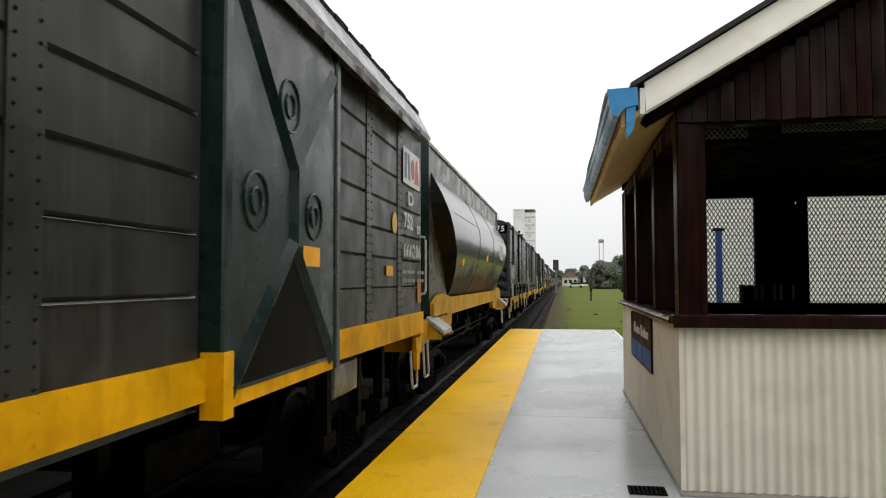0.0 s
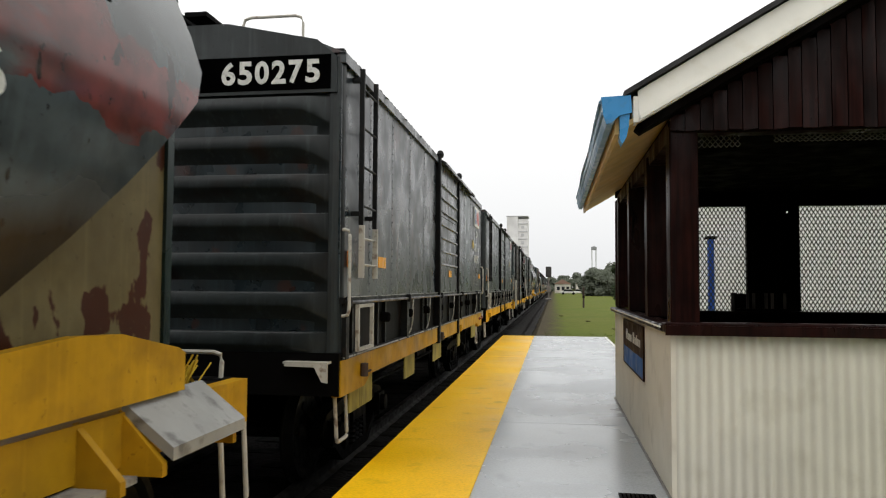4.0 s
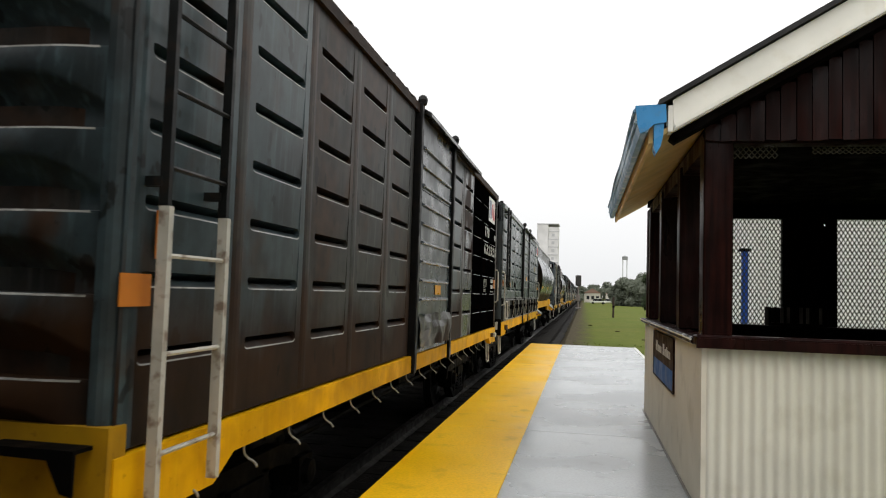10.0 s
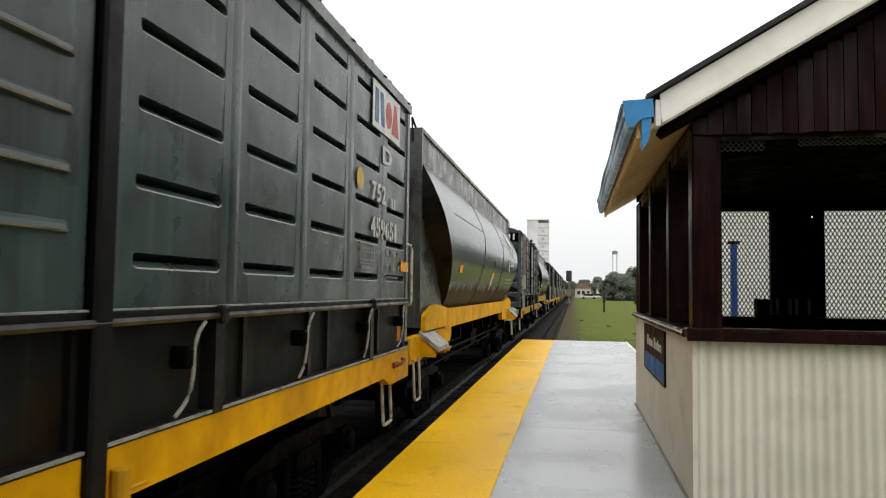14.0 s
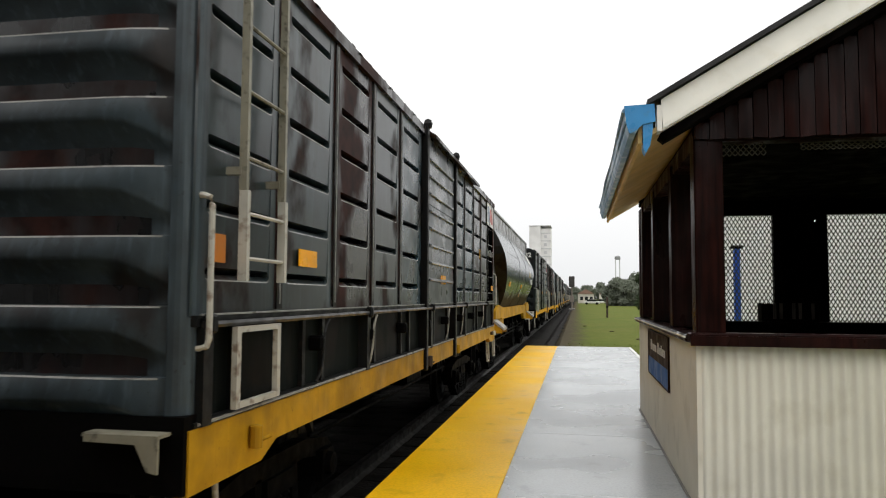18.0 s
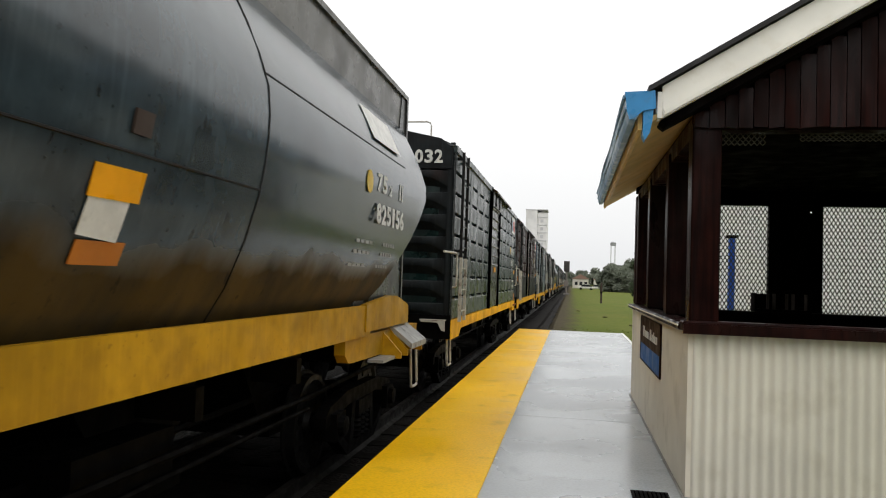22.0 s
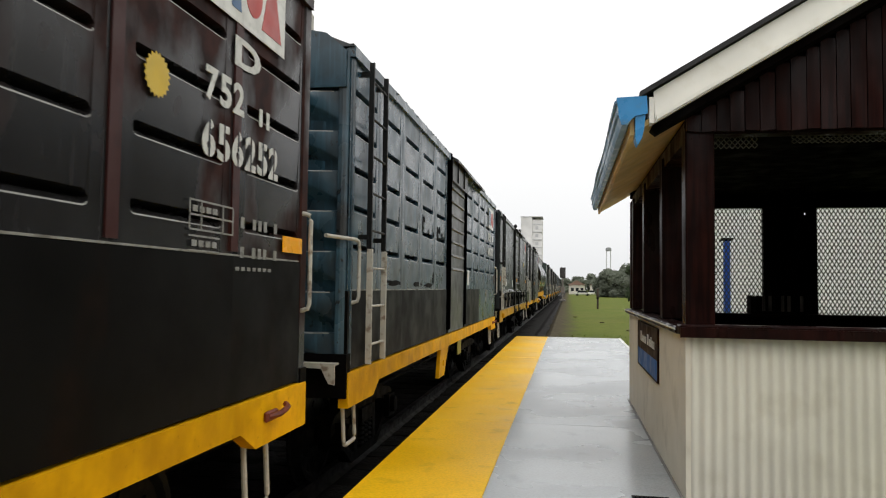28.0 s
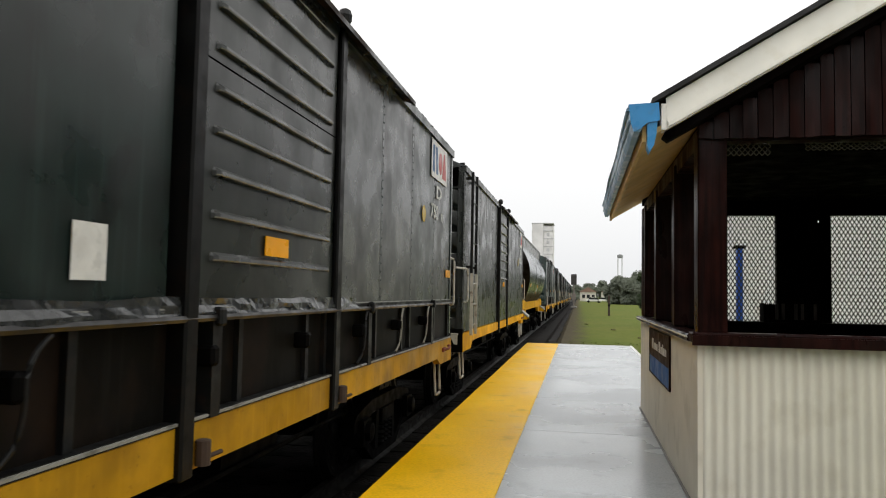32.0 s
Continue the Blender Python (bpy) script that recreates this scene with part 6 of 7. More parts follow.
part("stencil_symbol", prism(prism(boxes((HALF + 0.009, HALF + 0.012, 1.42, 1.62, 1.22, 1.25)), [(1.45, 1.30), (1.6, 1.30), (1.6, 1.38)], HALF + 0.009, HALF + 0.012), [(1.5, 1.47), (1.58, 1.5), (1.57, 1.6), (1.5, 1.62), (1.46, 1.56)], HALF + 0.009, HALF + 0.012), LETTER_FADED, w10, "small white stencil symbols")["kind"] = "stuff"
part("band_rim", boxes((HALF - 0.002, HALF + 0.012, 0.06, 4.7, 1.996, 2.006)), WORN_HIGHLIGHT, w10, "pale worn rim of the lower sheet")
part("band_rim", boxes((HALF - 0.002, HALF + 0.012, 6.56, 11.75, 1.996, 2.006)), WORN_HIGHLIGHT, w10, "pale worn rim of the lower sheet")
boxcar(147.03, PITCH - 0.1, 4.92, 6.57, BLUE_GREY, side="pressed", drop=False, sill_top=1.15, number="845775", ribs=(2.12, 8), sticker=(0, 0), hung=((6.12, 6.5),), sub="13", text=dict(num=(10.24, 11.27, 2.56, 2.74), code=(10.26, 10.78, 2.87, 3.05), sub=(11.02, 11.28, 2.9, 3.03), D=None, logo=(10.33, 11.29, 3.17, 3.62), table=(9.76, 10.14, 1.63, 1.775), ct=(11.08, 11.47, 1.52, 1.775), refl=None), sun_at=False, door_paint=DOOR_GREY, columns=(5, 5), band=BAND_BLACK, split_at=1.81, band_rear=2, label="blue-grey boxcar with dark repainted lower side")
part("band_rim", boxes((HALF - 0.002, HALF + 0.012, 0.06, 4.75, 1.806, 1.816)), WORN_HIGHLIGHT, WAGONS[-1][0], "pale worn rim of the lower sheet")
stain_rng = random.Random(8)
for y, z, ry, rz in ((3.03, 2.62, 0.06, 0.12), (3.11, 2.67, 0.05, 0.045), (3.42, 2.53, 0.03, 0.08), (3.74, 2.52, 0.04, 0.045), (4.05, 2.57, 0.08, 0.10), (4.2, 2.62, 0.05, 0.06), (4.34, 2.55, 0.016, 0.06), (4.44, 2.55, 0.03, 0.055), (4.58, 2.52, 0.03, 0.05), (3.76, 1.95, 0.06, 0.10), (2.75, 1.87, 0.28, 0.035), (3.45, 1.86, 0.3, 0.03), (1.6, 1.88, 0.4, 0.03)):
    outline = [(y + ry * stain_rng.uniform(0.55, 1.15) * math.cos(k * math.pi / 9), z + rz * stain_rng.uniform(0.55, 1.15) * math.sin(k * math.pi / 9)) for k in range(18)]
    part("paint_stain", prism(bmesh.new(), outline, HALF + 0.0005, HALF + 0.0022), STEEL_DARK, WAGONS[-1][0], "dark ragged stain on the paint")
part("dull_plate", boxes((HALF + 0.008, HALF + 0.014, 11.48, 11.72, 1.93, 2.12)), RUST_IRON, WAGONS[-1][0], "dull brown marker plate")
part("paper_label", boxes((HALF + 0.01, HALF + 0.014, 6.98, 7.2, 1.88, 2.14)), LOGO_WHITE, WAGONS[-1][0], "white paper label")
w12 = boxcar(160.12, PITCH, 5.03, 7.02, FOREST, PANEL_BROWN, SILL_WORN, door_paint=OLIVE, tints={(1, 0): OLIVE, (1, 1): OLIVE, (1, 3): OLIVE}, side="flat", end_text="37", ribs=(2.0, 9), sticker=(5.97, 2.09), end_paint=END_SHADED, white_ladder=True, corner=LADDER_PALE, lad=0.1, label="dark green scrawled boxcar with torn sheeting over drop panels")
boxcar(173.1, PITCH, 4.8, 6.6, OLIVE, side="flat", drop=False, end_text="13", label="grey boxcar with white ladder and yellow sill")
hopper(186.2, 13.9, HOPPER_GREY, PLATE_GREY, "", "", "grey covered hopper wagon with yellow frame")
FAR_ORDER = [(GREEN, True, "flat"), (SLATE, False, "pressed"), (BROWN, False, "pressed"), (SLATE_RUST, True, "pressed"), (DARK, False, "pressed"), (BLUE_GREY, False, "pressed"), (GREEN, True, "flat"), (SLATE, False, "pressed"), (BROWN, True, "flat"), (DARK, False, "pressed")]
for k, (paint_k, drop_k, side_k) in enumerate(FAR_ORDER):
    boxcar(201.3 + 13.07 * k, PITCH, 4.8, 6.7, paint_k, drop=drop_k, side=side_k, label="weathered boxcar far back in the freight train")

# straw caught on the deck of the rusty hopper
straw_rng = random.Random(3)
straw = bmesh.new()
for _ in range(70):
    a, l = straw_rng.uniform(0, 2 * math.pi), straw_rng.uniform(0.05, 0.15)
    p = Vector((1.05 + straw_rng.uniform(-0.1, 0.1), 13.35 + straw_rng.uniform(-0.15, 0.15), 1.26))
    tube(straw, [p, p + Vector((l * 0.7 * math.cos(a), l * 0.7 * math.sin(a), straw_rng.uniform(0.02, 0.2)))], 0.006, 3)
part("straw", straw, SUN_YELLOW, w1, "tuft of yellow straw on the deck")["kind"] = "stuff"

# scrawled paint strokes and torn sheeting on the scrawled wagon
def arc(y, z, ry, rz, a0, a1, n=7):
    return [(y + ry * math.cos(radians(a0 + (a1 - a0) * k / n)), z + rz * math.sin(radians(a0 + (a1 - a0) * k / n))) for k in range(n + 1)]


scrawl = [arc(1.1, 3.12, 0.09, 0.1, 60, 270) + arc(1.1, 2.92, 0.09, 0.1, 90, -120), [(1.28, 3.2), (1.27, 2.8)], [(1.42, 3.22), (1.4, 2.82)],
          [(1.02, 2.62), (1.0, 2.38)], [(1.02, 2.6), (1.12, 2.58)], [(1.01, 2.5), (1.1, 2.48)], [(1.2, 2.72), (1.2, 2.3)], arc(1.2, 2.62, 0.12, 0.09, 90, -90) + [(1.4, 2.3)], [(1.45, 2.7), (1.44, 2.32), (1.62, 2.28)], [(1.45, 2.5), (1.58, 2.48)], [(1.45, 2.7), (1.6, 2.66)],
          [(1.05, 2.36), (1.04, 2.12)], arc(1.05, 2.3, 0.09, 0.06, 90, -90) + [(1.18, 2.12)], [(1.2, 2.36), (1.36, 2.33)], [(1.28, 2.35), (1.27, 2.1)], [(1.4, 2.32), (1.4, 2.06), (1.56, 2.05), (1.56, 2.3), (1.4, 2.32)],
          arc(1.02, 1.98, 0.08, 0.1, 50, 310), arc(1.2, 1.93, 0.05, 0.06, 0, 360), [(1.32, 1.98), (1.32, 1.84)], arc(1.36, 1.93, 0.04, 0.05, 180, 20), arc(1.5, 1.92, 0.06, 0.06, 30, 330) + [(1.55, 1.75), (1.46, 1.72)], [(1.62, 1.98), (1.64, 1.84), (1.7, 1.96), (1.75, 1.84), (1.8, 1.98)], [(1.88, 2.0), (1.86, 1.84)], arc(2.0, 1.96, 0.06, 0.05, 120, -90), arc(2.0, 1.87, 0.06, 0.05, 90, -120), arc(2.18, 1.96, 0.06, 0.06, 150, -30) + [(2.12, 1.83), (2.26, 1.83)]]
bm = bmesh.new()
for line in scrawl:
    up = 0.38 if line[0][1] > 2.03 else 0.07
    tube(bm, [(HALF + 0.004, y - 0.2 if up > 0.1 else 1.15 * y - 0.4, z + up) for y, z in line], 0.014, 4)
part("scrawl", bm, LETTER, w12, "illegible white scrawled paint strokes")["kind"] = "stuff"
ribbon = bmesh.new()
strip = []
for k in range(121):
    y = 0.3 + k * 0.06
    wob = noise.noise((y * 2.3, 0.5, 3.1))
    strip.append([ribbon.verts.new((HALF + 0.035 + 0.02 * u + 0.025 * noise.noise((y * 5.0, u * 3.0, 1.7)), y, 1.80 + 0.02 * wob - u * (0.09 + 0.05 * wob))) for u in (0.0, 0.33, 0.66, 1.0)])
for a, b in zip(strip, strip[1:]):
    for i in range(3):
        ribbon.faces.new((a[i], a[i + 1], b[i + 1], b[i]))
part("torn_sheeting", ribbon, TARP, w12, "shiny torn grey sheeting strip")
part("paper_label", boxes((HALF + 0.01, HALF + 0.014, 4.29, 4.48, 1.87, 2.08)), LOGO_WHITE, w12, "white paper label")

# ---- setting: ground, track, platform ----
tagged(part("ground", lambda: prism(bmesh.new(), [(-500, -1.5), (500, -1.5), (500, -0.43), (-0.7, -0.43), (-1.0, -0.64), (-6.6, -0.66), (-7.4, -0.5), (-500, -0.5)], -150, 1200, "y"), GRASS), "short green grass field reaching the horizon", "ground", kind="structure")


def make_ballast():
    bm = bmesh.new()
    xs = np.linspace(-7.0, -0.9, 26)
    ys = np.concatenate([np.linspace(-30, 60, 150), np.linspace(62, 420, 60)])
    grid = []
    for y in ys:
        row = []
        for x in xs:
            d = abs(x - TRACK_X)
            z = -0.53 - max(0, d - 1.7) * 0.03 + noise.noise((x * 3.1, y * 3.1, 0)) * 0.025
            if x > -1.3:
                z = -0.44 + noise.noise((x * 4, y * 4, 1)) * 0.02 - (0.0 if x < -1.0 else 0.05)
            row.append(bm.verts.new((x + noise.noise((x, y * 0.7, 5)) * (0.25 if x > -1.2 else 0), y, z + 0.03)))
        grid.append(row)
    for a, b in zip(grid, grid[1:]):
        for i in range(len(xs) - 1):
            bm.faces.new((a[i], a[i + 1], b[i + 1], b[i]))
    return bm


tagged(part("track_bed", make_ballast, BALLAST), "wet ballast and cinders, painted near black for under-train shade", "track bed", kind="structure")
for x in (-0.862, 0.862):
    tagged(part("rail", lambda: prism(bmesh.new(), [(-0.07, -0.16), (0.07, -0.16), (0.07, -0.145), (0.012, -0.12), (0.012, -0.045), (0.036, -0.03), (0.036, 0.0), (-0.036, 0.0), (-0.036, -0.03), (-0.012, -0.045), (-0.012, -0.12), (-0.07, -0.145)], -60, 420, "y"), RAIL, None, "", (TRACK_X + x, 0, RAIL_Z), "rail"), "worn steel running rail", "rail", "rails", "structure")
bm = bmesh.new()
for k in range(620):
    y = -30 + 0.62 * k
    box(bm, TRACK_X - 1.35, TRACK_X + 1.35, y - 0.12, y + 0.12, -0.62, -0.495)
tagged(part("sleepers", bm, SLEEPER), "timber sleepers under the rails, painted near black for shade", "sleepers", kind="stuff")

# Added wall: stops skylight from the far side reaching under the wagons.
tagged(part("far_side_wall", lambda: boxes((-6.75, -6.5, -40, 420, -0.75, 1.9)), BLOCK_WALL), "added dark wall beyond the track, keeps light from under wagons", "wall", kind="structure")


# Unseen wall, canopy and posts, added behind the camera to darken near wagons.
tagged(part("station_wall", lambda: boxes((-0.3, 7, -7.0, -6.8, -0.6, 4.2)), CREAM_WALL), "added cream wall out of view, blocks light from behind", "wall", kind="structure")
tagged(part("platform_canopy", lambda: boxes((-1.35, 3.0, -6.8, 0.3, 3.25, 3.4)), KIOSK_SHADED), "added dark canopy out of view, shades the near wagons", "canopy", kind="structure")
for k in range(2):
    tagged(part("canopy_post", lambda: boxes((-0.07, 0.07, -0.07, 0.07, 0.002, 3.25)), KIOSK_BROWN, None, "", (-0.45 + 1.75 * k, -2.4, 0), "canopy_post"), "added brown post under the unseen canopy", "post", "canopy posts", "structure")

platform = tagged(new("platform"), "low wet concrete platform with a yellow painted edge", "platform", kind="structure")
part("platform_body", boxes((-1.5, 1.5, -30, 22.55, -1.0, -0.09)), CONCRETE_DIRT, platform)
part("platform_kerb", boxes((-1.53, -1.45, -30, 22.58, -0.9, -0.092)), CONCRETE_DIRT, platform, "stained concrete platform face")
part("platform_kerb", boxes((-1.45, 1.55, 22.5, 22.58, -0.9, -0.092)), CONCRETE_DIRT, platform, "stained concrete platform face")
JOINTS = [-30, -22.0, -14.2, -6.6, -3.0, 0.7, 4.42, 8.15, 11.9, 15.75, 19.3, 22.6]
for a, b in zip(JOINTS, JOINTS[1:]):
    dz = random.uniform(-0.003, 0.0)
    part("slab", bevelled(boxes((-1.565, -0.6005, a + 0.0045, b - 0.0045, -0.09, dz)), 0.004), PLATFORM_YELLOW, platform, "yellow painted edge slab, scuffed")
    part("slab", bevelled(boxes((-0.5995, 1.5, a + 0.0045, b - 0.0045, -0.09, dz)), 0.004), CONCRETE, platform, "wet grey concrete slab")
part("edge_line", boxes((1.502, 1.58, -30, 22.6, -0.12, 0.004)), EDGE_WHITE, platform, "white painted edge strip")
drain = thing("drain_grate", "small black cast-iron drain grate in the platform", "drain", at=(0.59, 5.37, 0.0045))
part("frame", boxes((-0.13, 0.13, -0.1, -0.08, 0, 0.008), (-0.13, 0.13, 0.08, 0.1, 0, 0.008), (-0.13, -0.11, -0.08, 0.08, 0, 0.008), (0.11, 0.13, -0.08, 0.08, 0, 0.008)), STEEL_DARK, drain)
# Flat black plate paints the darkness below the slats; no hole is cut.
part("pit", boxes((-0.11, 0.11, -0.08, 0.08, 0, 0.003)), BLACK, drain)
for k in range(7):
    part("slat", lambda: boxes((-0.009, 0.009, -0.08, 0.08, 0.003, 0.008)), STEEL_DARK, drain, "", (-0.09 + 0.03 * k, 0, 0), "drain_slat")

# ---- kiosk ----
KX, KY0, KY1, KW = 0.83, 5.38, 10.12, 4.0
KX1 = KX + KW
kiosk = thing("platform_shelter", "dark brown and cream open-sided wooden platform shelter with gabled roof", "shelter")
part("floor_slab", boxes((KX - 0.02, KX1 + 0.1, KY0 - 0.1, KY1 + 0.1, -0.6, 0.012)), CONCRETE_DIRT, kiosk)


def corrugated(x0, x1, z0, z1, y, pitch=0.076, depth=0.011):
    bm = bmesh.new()
    n = int((x1 - x0) / pitch) * 8
    lo, hi = [], []
    for i in range(n + 1):
        x = x0 + (x1 - x0) * i / n
        d = depth * math.cos(2 * math.pi * (x - x0) / pitch)
        lo.append(bm.verts.new((x, y + d, z0)))
        hi.append(bm.verts.new((x, y + d, z1)))
    for i in range(n):
        bm.faces.new((lo[i], lo[i + 1], hi[i + 1], hi[i]))
    return bm


part("front_sheeting", corrugated(KX + 0.01, KX1, 0.015, 1.18, KY0), CREAM, kiosk, "cream painted corrugated iron sheeting", smooth=True)
part("front_backing", boxes((KX + 0.03, KX1, KY0 + 0.02, KY0 + 0.08, 0.015, 1.17)), KIOSK_SHADED, kiosk)
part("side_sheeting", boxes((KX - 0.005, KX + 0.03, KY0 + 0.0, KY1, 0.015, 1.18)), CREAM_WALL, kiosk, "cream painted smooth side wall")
part("side_backing", boxes((KX + 0.03, KX + 0.08, KY0 + 0.09, KY1 - 0.09, 0.015, 1.17)), KIOSK_SHADED, kiosk)
part("far_wall", boxes((KX + 0.03, KX1, KY1 - 0.08, KY1, 0.015, 1.2)), KIOSK_SHADED, kiosk)
part("right_wall", boxes((KX1 - 0.06, KX1, KY0 + 0.09, KY1 - 0.09, 0.015, 2.9)), KIOSK_SHADED, kiosk)
part("sill_board", bevelled(boxes((KX - 0.05, KX1 + 0.05, KY0 - 0.06, KY0 + 0.12, 1.18, 1.255)), 0.012), KIOSK_BROWN, kiosk, "dark brown sill board")
part("sill_lip", boxes((KX - 0.05, KX1 + 0.05, KY0 - 0.075, KY0 - 0.06, 1.165, 1.235)), KIOSK_BROWN, kiosk)
part("sill_board", bevelled(boxes((KX - 0.06, KX + 0.12, KY0 + 0.12, KY1 + 0.05, 1.18, 1.235)), 0.012), KIOSK_BROWN, kiosk, "dark brown sill board")
part("sill_strip", boxes((KX - 0.068, KX - 0.06, KY0 + 0.1, KY1 + 0.05, 1.21, 1.222)), CREAM_TRIM, kiosk, "pale worn sill edge strip")


def post_mesh(w=0.2, d=0.19, z0=1.24, z1=2.68):
    return bevelled(boxes((0, w, 0, d, z0, z1)), 0.01)


for x, y in ((KX, KY0), (KX, 6.69), (KX, 8.26), (KX, 9.62), (KX, KY1 - 0.19), (KX1 - 0.2, KY0), (KX1 - 0.2, KY1 - 0.19)):
    part("post", post_mesh, KIOSK_BROWN, kiosk, "", (x, y, 0), "kiosk_post")
part("far_pier", boxes((2.52, 3.17, KY1 - 0.12, KY1 - 0.01, 1.2, 2.7)), KIOSK_SHADED, kiosk, "wide dark board pier in the far wall")
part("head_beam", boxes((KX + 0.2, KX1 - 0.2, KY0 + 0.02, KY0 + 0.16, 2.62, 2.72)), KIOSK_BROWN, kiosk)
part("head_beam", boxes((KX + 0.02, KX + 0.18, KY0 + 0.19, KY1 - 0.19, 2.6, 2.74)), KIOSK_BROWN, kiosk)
part("head_beam", boxes((KX + 0.2, KX1 - 0.2, KY1 - 0.16, KY1 - 0.02, 2.585, 2.72)), KIOSK_SHADED, kiosk)
part("far_gable", prism(bmesh.new(), [(KX, 2.72), (KX1, 2.72), (KX1, 2.8), (KX + KW / 2, 3.95), (KX, 2.8)], KY1 - 0.1, KY1 - 0.03, "y"), KIOSK_SHADED, kiosk)
part("inner_ceiling", boxes((KX + 0.05, KX1 - 0.05, KY0 + 0.2, KY1 - 0.2, 2.76, 2.8)), KIOSK_SHADED, kiosk)
MID = KX + KW / 2
SLOPE = 0.58
EAVE_X, EAVE_Z = 0.45, 2.56


def rake(x):
    return EAVE_Z + SLOPE * (x - EAVE_X if x <= MID else 2 * MID - EAVE_X - x)


# gable boards, each a plank
x = KX
while x < KX1 - 0.01:
    wd = random.choice((0.09, 0.10, 0.105))
    x2 = min(x + wd, KX1)
    top_a = top_b = min(rake(x), rake(x2)) - random.uniform(0.012, 0.045)
    yy = KY0 - 0.035 + random.uniform(-0.004, 0.004)
    part("board", prism(bmesh.new(), [(x + 0.003, 2.63 + random.uniform(-0.008, 0.008)), (x2 - 0.003, 2.63 + random.uniform(-0.008, 0.008)), (x2 - 0.003, top_b), (x + 0.003, top_a)], yy, yy + 0.025, "y"), KIOSK_BROWN, kiosk)
    x = x2
part("gable_backing", prism(bmesh.new(), [(KX, 2.66), (KX1, 2.66), (KX1, rake(KX1)), (MID, rake(MID)), (KX, rake(KX))], KY0 - 0.005, KY0 + 0.02, "y"), KIOSK_SHADED, kiosk)
YF = 5.06
for s in (1, -1):
    def mirrored(pts):
        return [(p if s > 0 else 2 * MID - p, q) for p, q in pts]
    part("barge_board", prism(bmesh.new(), mirrored([(EAVE_X + 0.135, rake(EAVE_X + 0.135)), (MID, rake(MID)), (MID, rake(MID) + 0.235), (EAVE_X + 0.125, rake(EAVE_X + 0.125) + 0.222)]), YF, YF + 0.03, "y"), CREAM_TRIM, kiosk, "cream painted barge board")
    part("barge_moulding", prism(bmesh.new(), mirrored([(EAVE_X + 0.14, rake(EAVE_X + 0.14) + 0.012), (MID, rake(MID) + 0.012), (MID, rake(MID) + 0.042), (EAVE_X + 0.14, rake(EAVE_X + 0.14) + 0.042)]), YF - 0.022, YF - 0.001, "y"), CREAM_TRIM, kiosk)
    part("barge_return", boxes((*sorted(p for p, _ in mirrored([(EAVE_X + 0.095, 0), (EAVE_X + 0.13, 0)])), YF + 0.005, YF + 0.12, rake(EAVE_X + 0.1) + 0.02, rake(EAVE_X + 0.1) + 0.2)), CREAM_TRIM, kiosk, "pale end block of the barge board")
    part("roof_slope", prism(bmesh.new(), mirrored([(EAVE_X + 0.03, rake(EAVE_X + 0.03) + 0.235), (MID, rake(MID) + 0.245), (MID, rake(MID) + 0.285), (EAVE_X + 0.03, rake(EAVE_X + 0.03) + 0.27)]), YF - 0.04, KY1 + 0.4, "y"), ROOF_TAR, kiosk, "dark felted roof slope")
    part("soffit", prism(bmesh.new(), mirrored([(EAVE_X + 0.0, rake(EAVE_X) + 0.02), (MID, rake(MID) + 0.02), (MID, rake(MID) + 0.06), (EAVE_X + 0.0, rake(EAVE_X) + 0.06)]), YF + 0.032, KY1 + 0.35, "y"), SOFFIT, kiosk, "ochre boarded eaves soffit")
    part("eave_board", prism(bmesh.new(), mirrored([(EAVE_X - 0.03, EAVE_Z), (EAVE_X - 0.002, EAVE_Z), (EAVE_X - 0.002, EAVE_Z + 0.22), (EAVE_X - 0.03, EAVE_Z + 0.22)]), YF + 0.03, KY1 + 0.36, "y"), SOFFIT, kiosk)
    part("gable_undertrim", prism(bmesh.new(), mirrored([(EAVE_X + 0.16, rake(EAVE_X + 0.16) - 0.06), (MID, rake(MID) - 0.06), (MID, rake(MID) - 0.002), (EAVE_X + 0.12, rake(EAVE_X + 0.12) - 0.002)]), YF + 0.04, KY0 - 0.05, "y"), KIOSK_SHADED, kiosk)


def gutter_mesh(y0, y1):
    bm = bmesh.new()
    prof = [(0.0, 0.16), (0.0, 0.03), (-0.02, 0.0), (-0.06, 0.0), (-0.075, 0.04), (-0.085, 0.12), (-0.095, 0.17), (-0.08, 0.17), (-0.07, 0.12), (-0.06, 0.05), (-0.05, 0.015), (-0.025, 0.015), (-0.012, 0.035), (-0.012, 0.16)]
    prism(bm, prof, y0, y1, "y")
    for x, z, r in ((-0.092, 0.165, 0.013), (-0.082, 0.085, 0.009)):
        tube(bm, [(x + 0.006 * math.sin(y * 2.1), y, z + 0.005 * math.sin(y * 3.3)) for y in np.linspace(y0 + 0.01, y1, 16)], r, 6)
    return bm


gutter = part("gutter", gutter_mesh(YF - 0.02, KY1 + 0.42), GUTTER_WORN, kiosk, "worn pale blue metal rain gutter", (EAVE_X - 0.03, 0, EAVE_Z + 0.06))
part("gutter_end", prism(prism(bmesh.new(), [(-0.095, 0.19), (0.105, 0.198), (0.112, 0.075), (0.03, 0.06), (-0.025, 0.012), (-0.062, 0.0), (-0.08, 0.06)], YF - 0.032, YF - 0.022, "y"), [(-0.095, 0.178), (0.105, 0.186), (0.105, 0.198), (-0.095, 0.19)], YF - 0.022, YF + 0.25, "y"), GUTTER_BLUE, gutter, "bright blue gutter end cap")
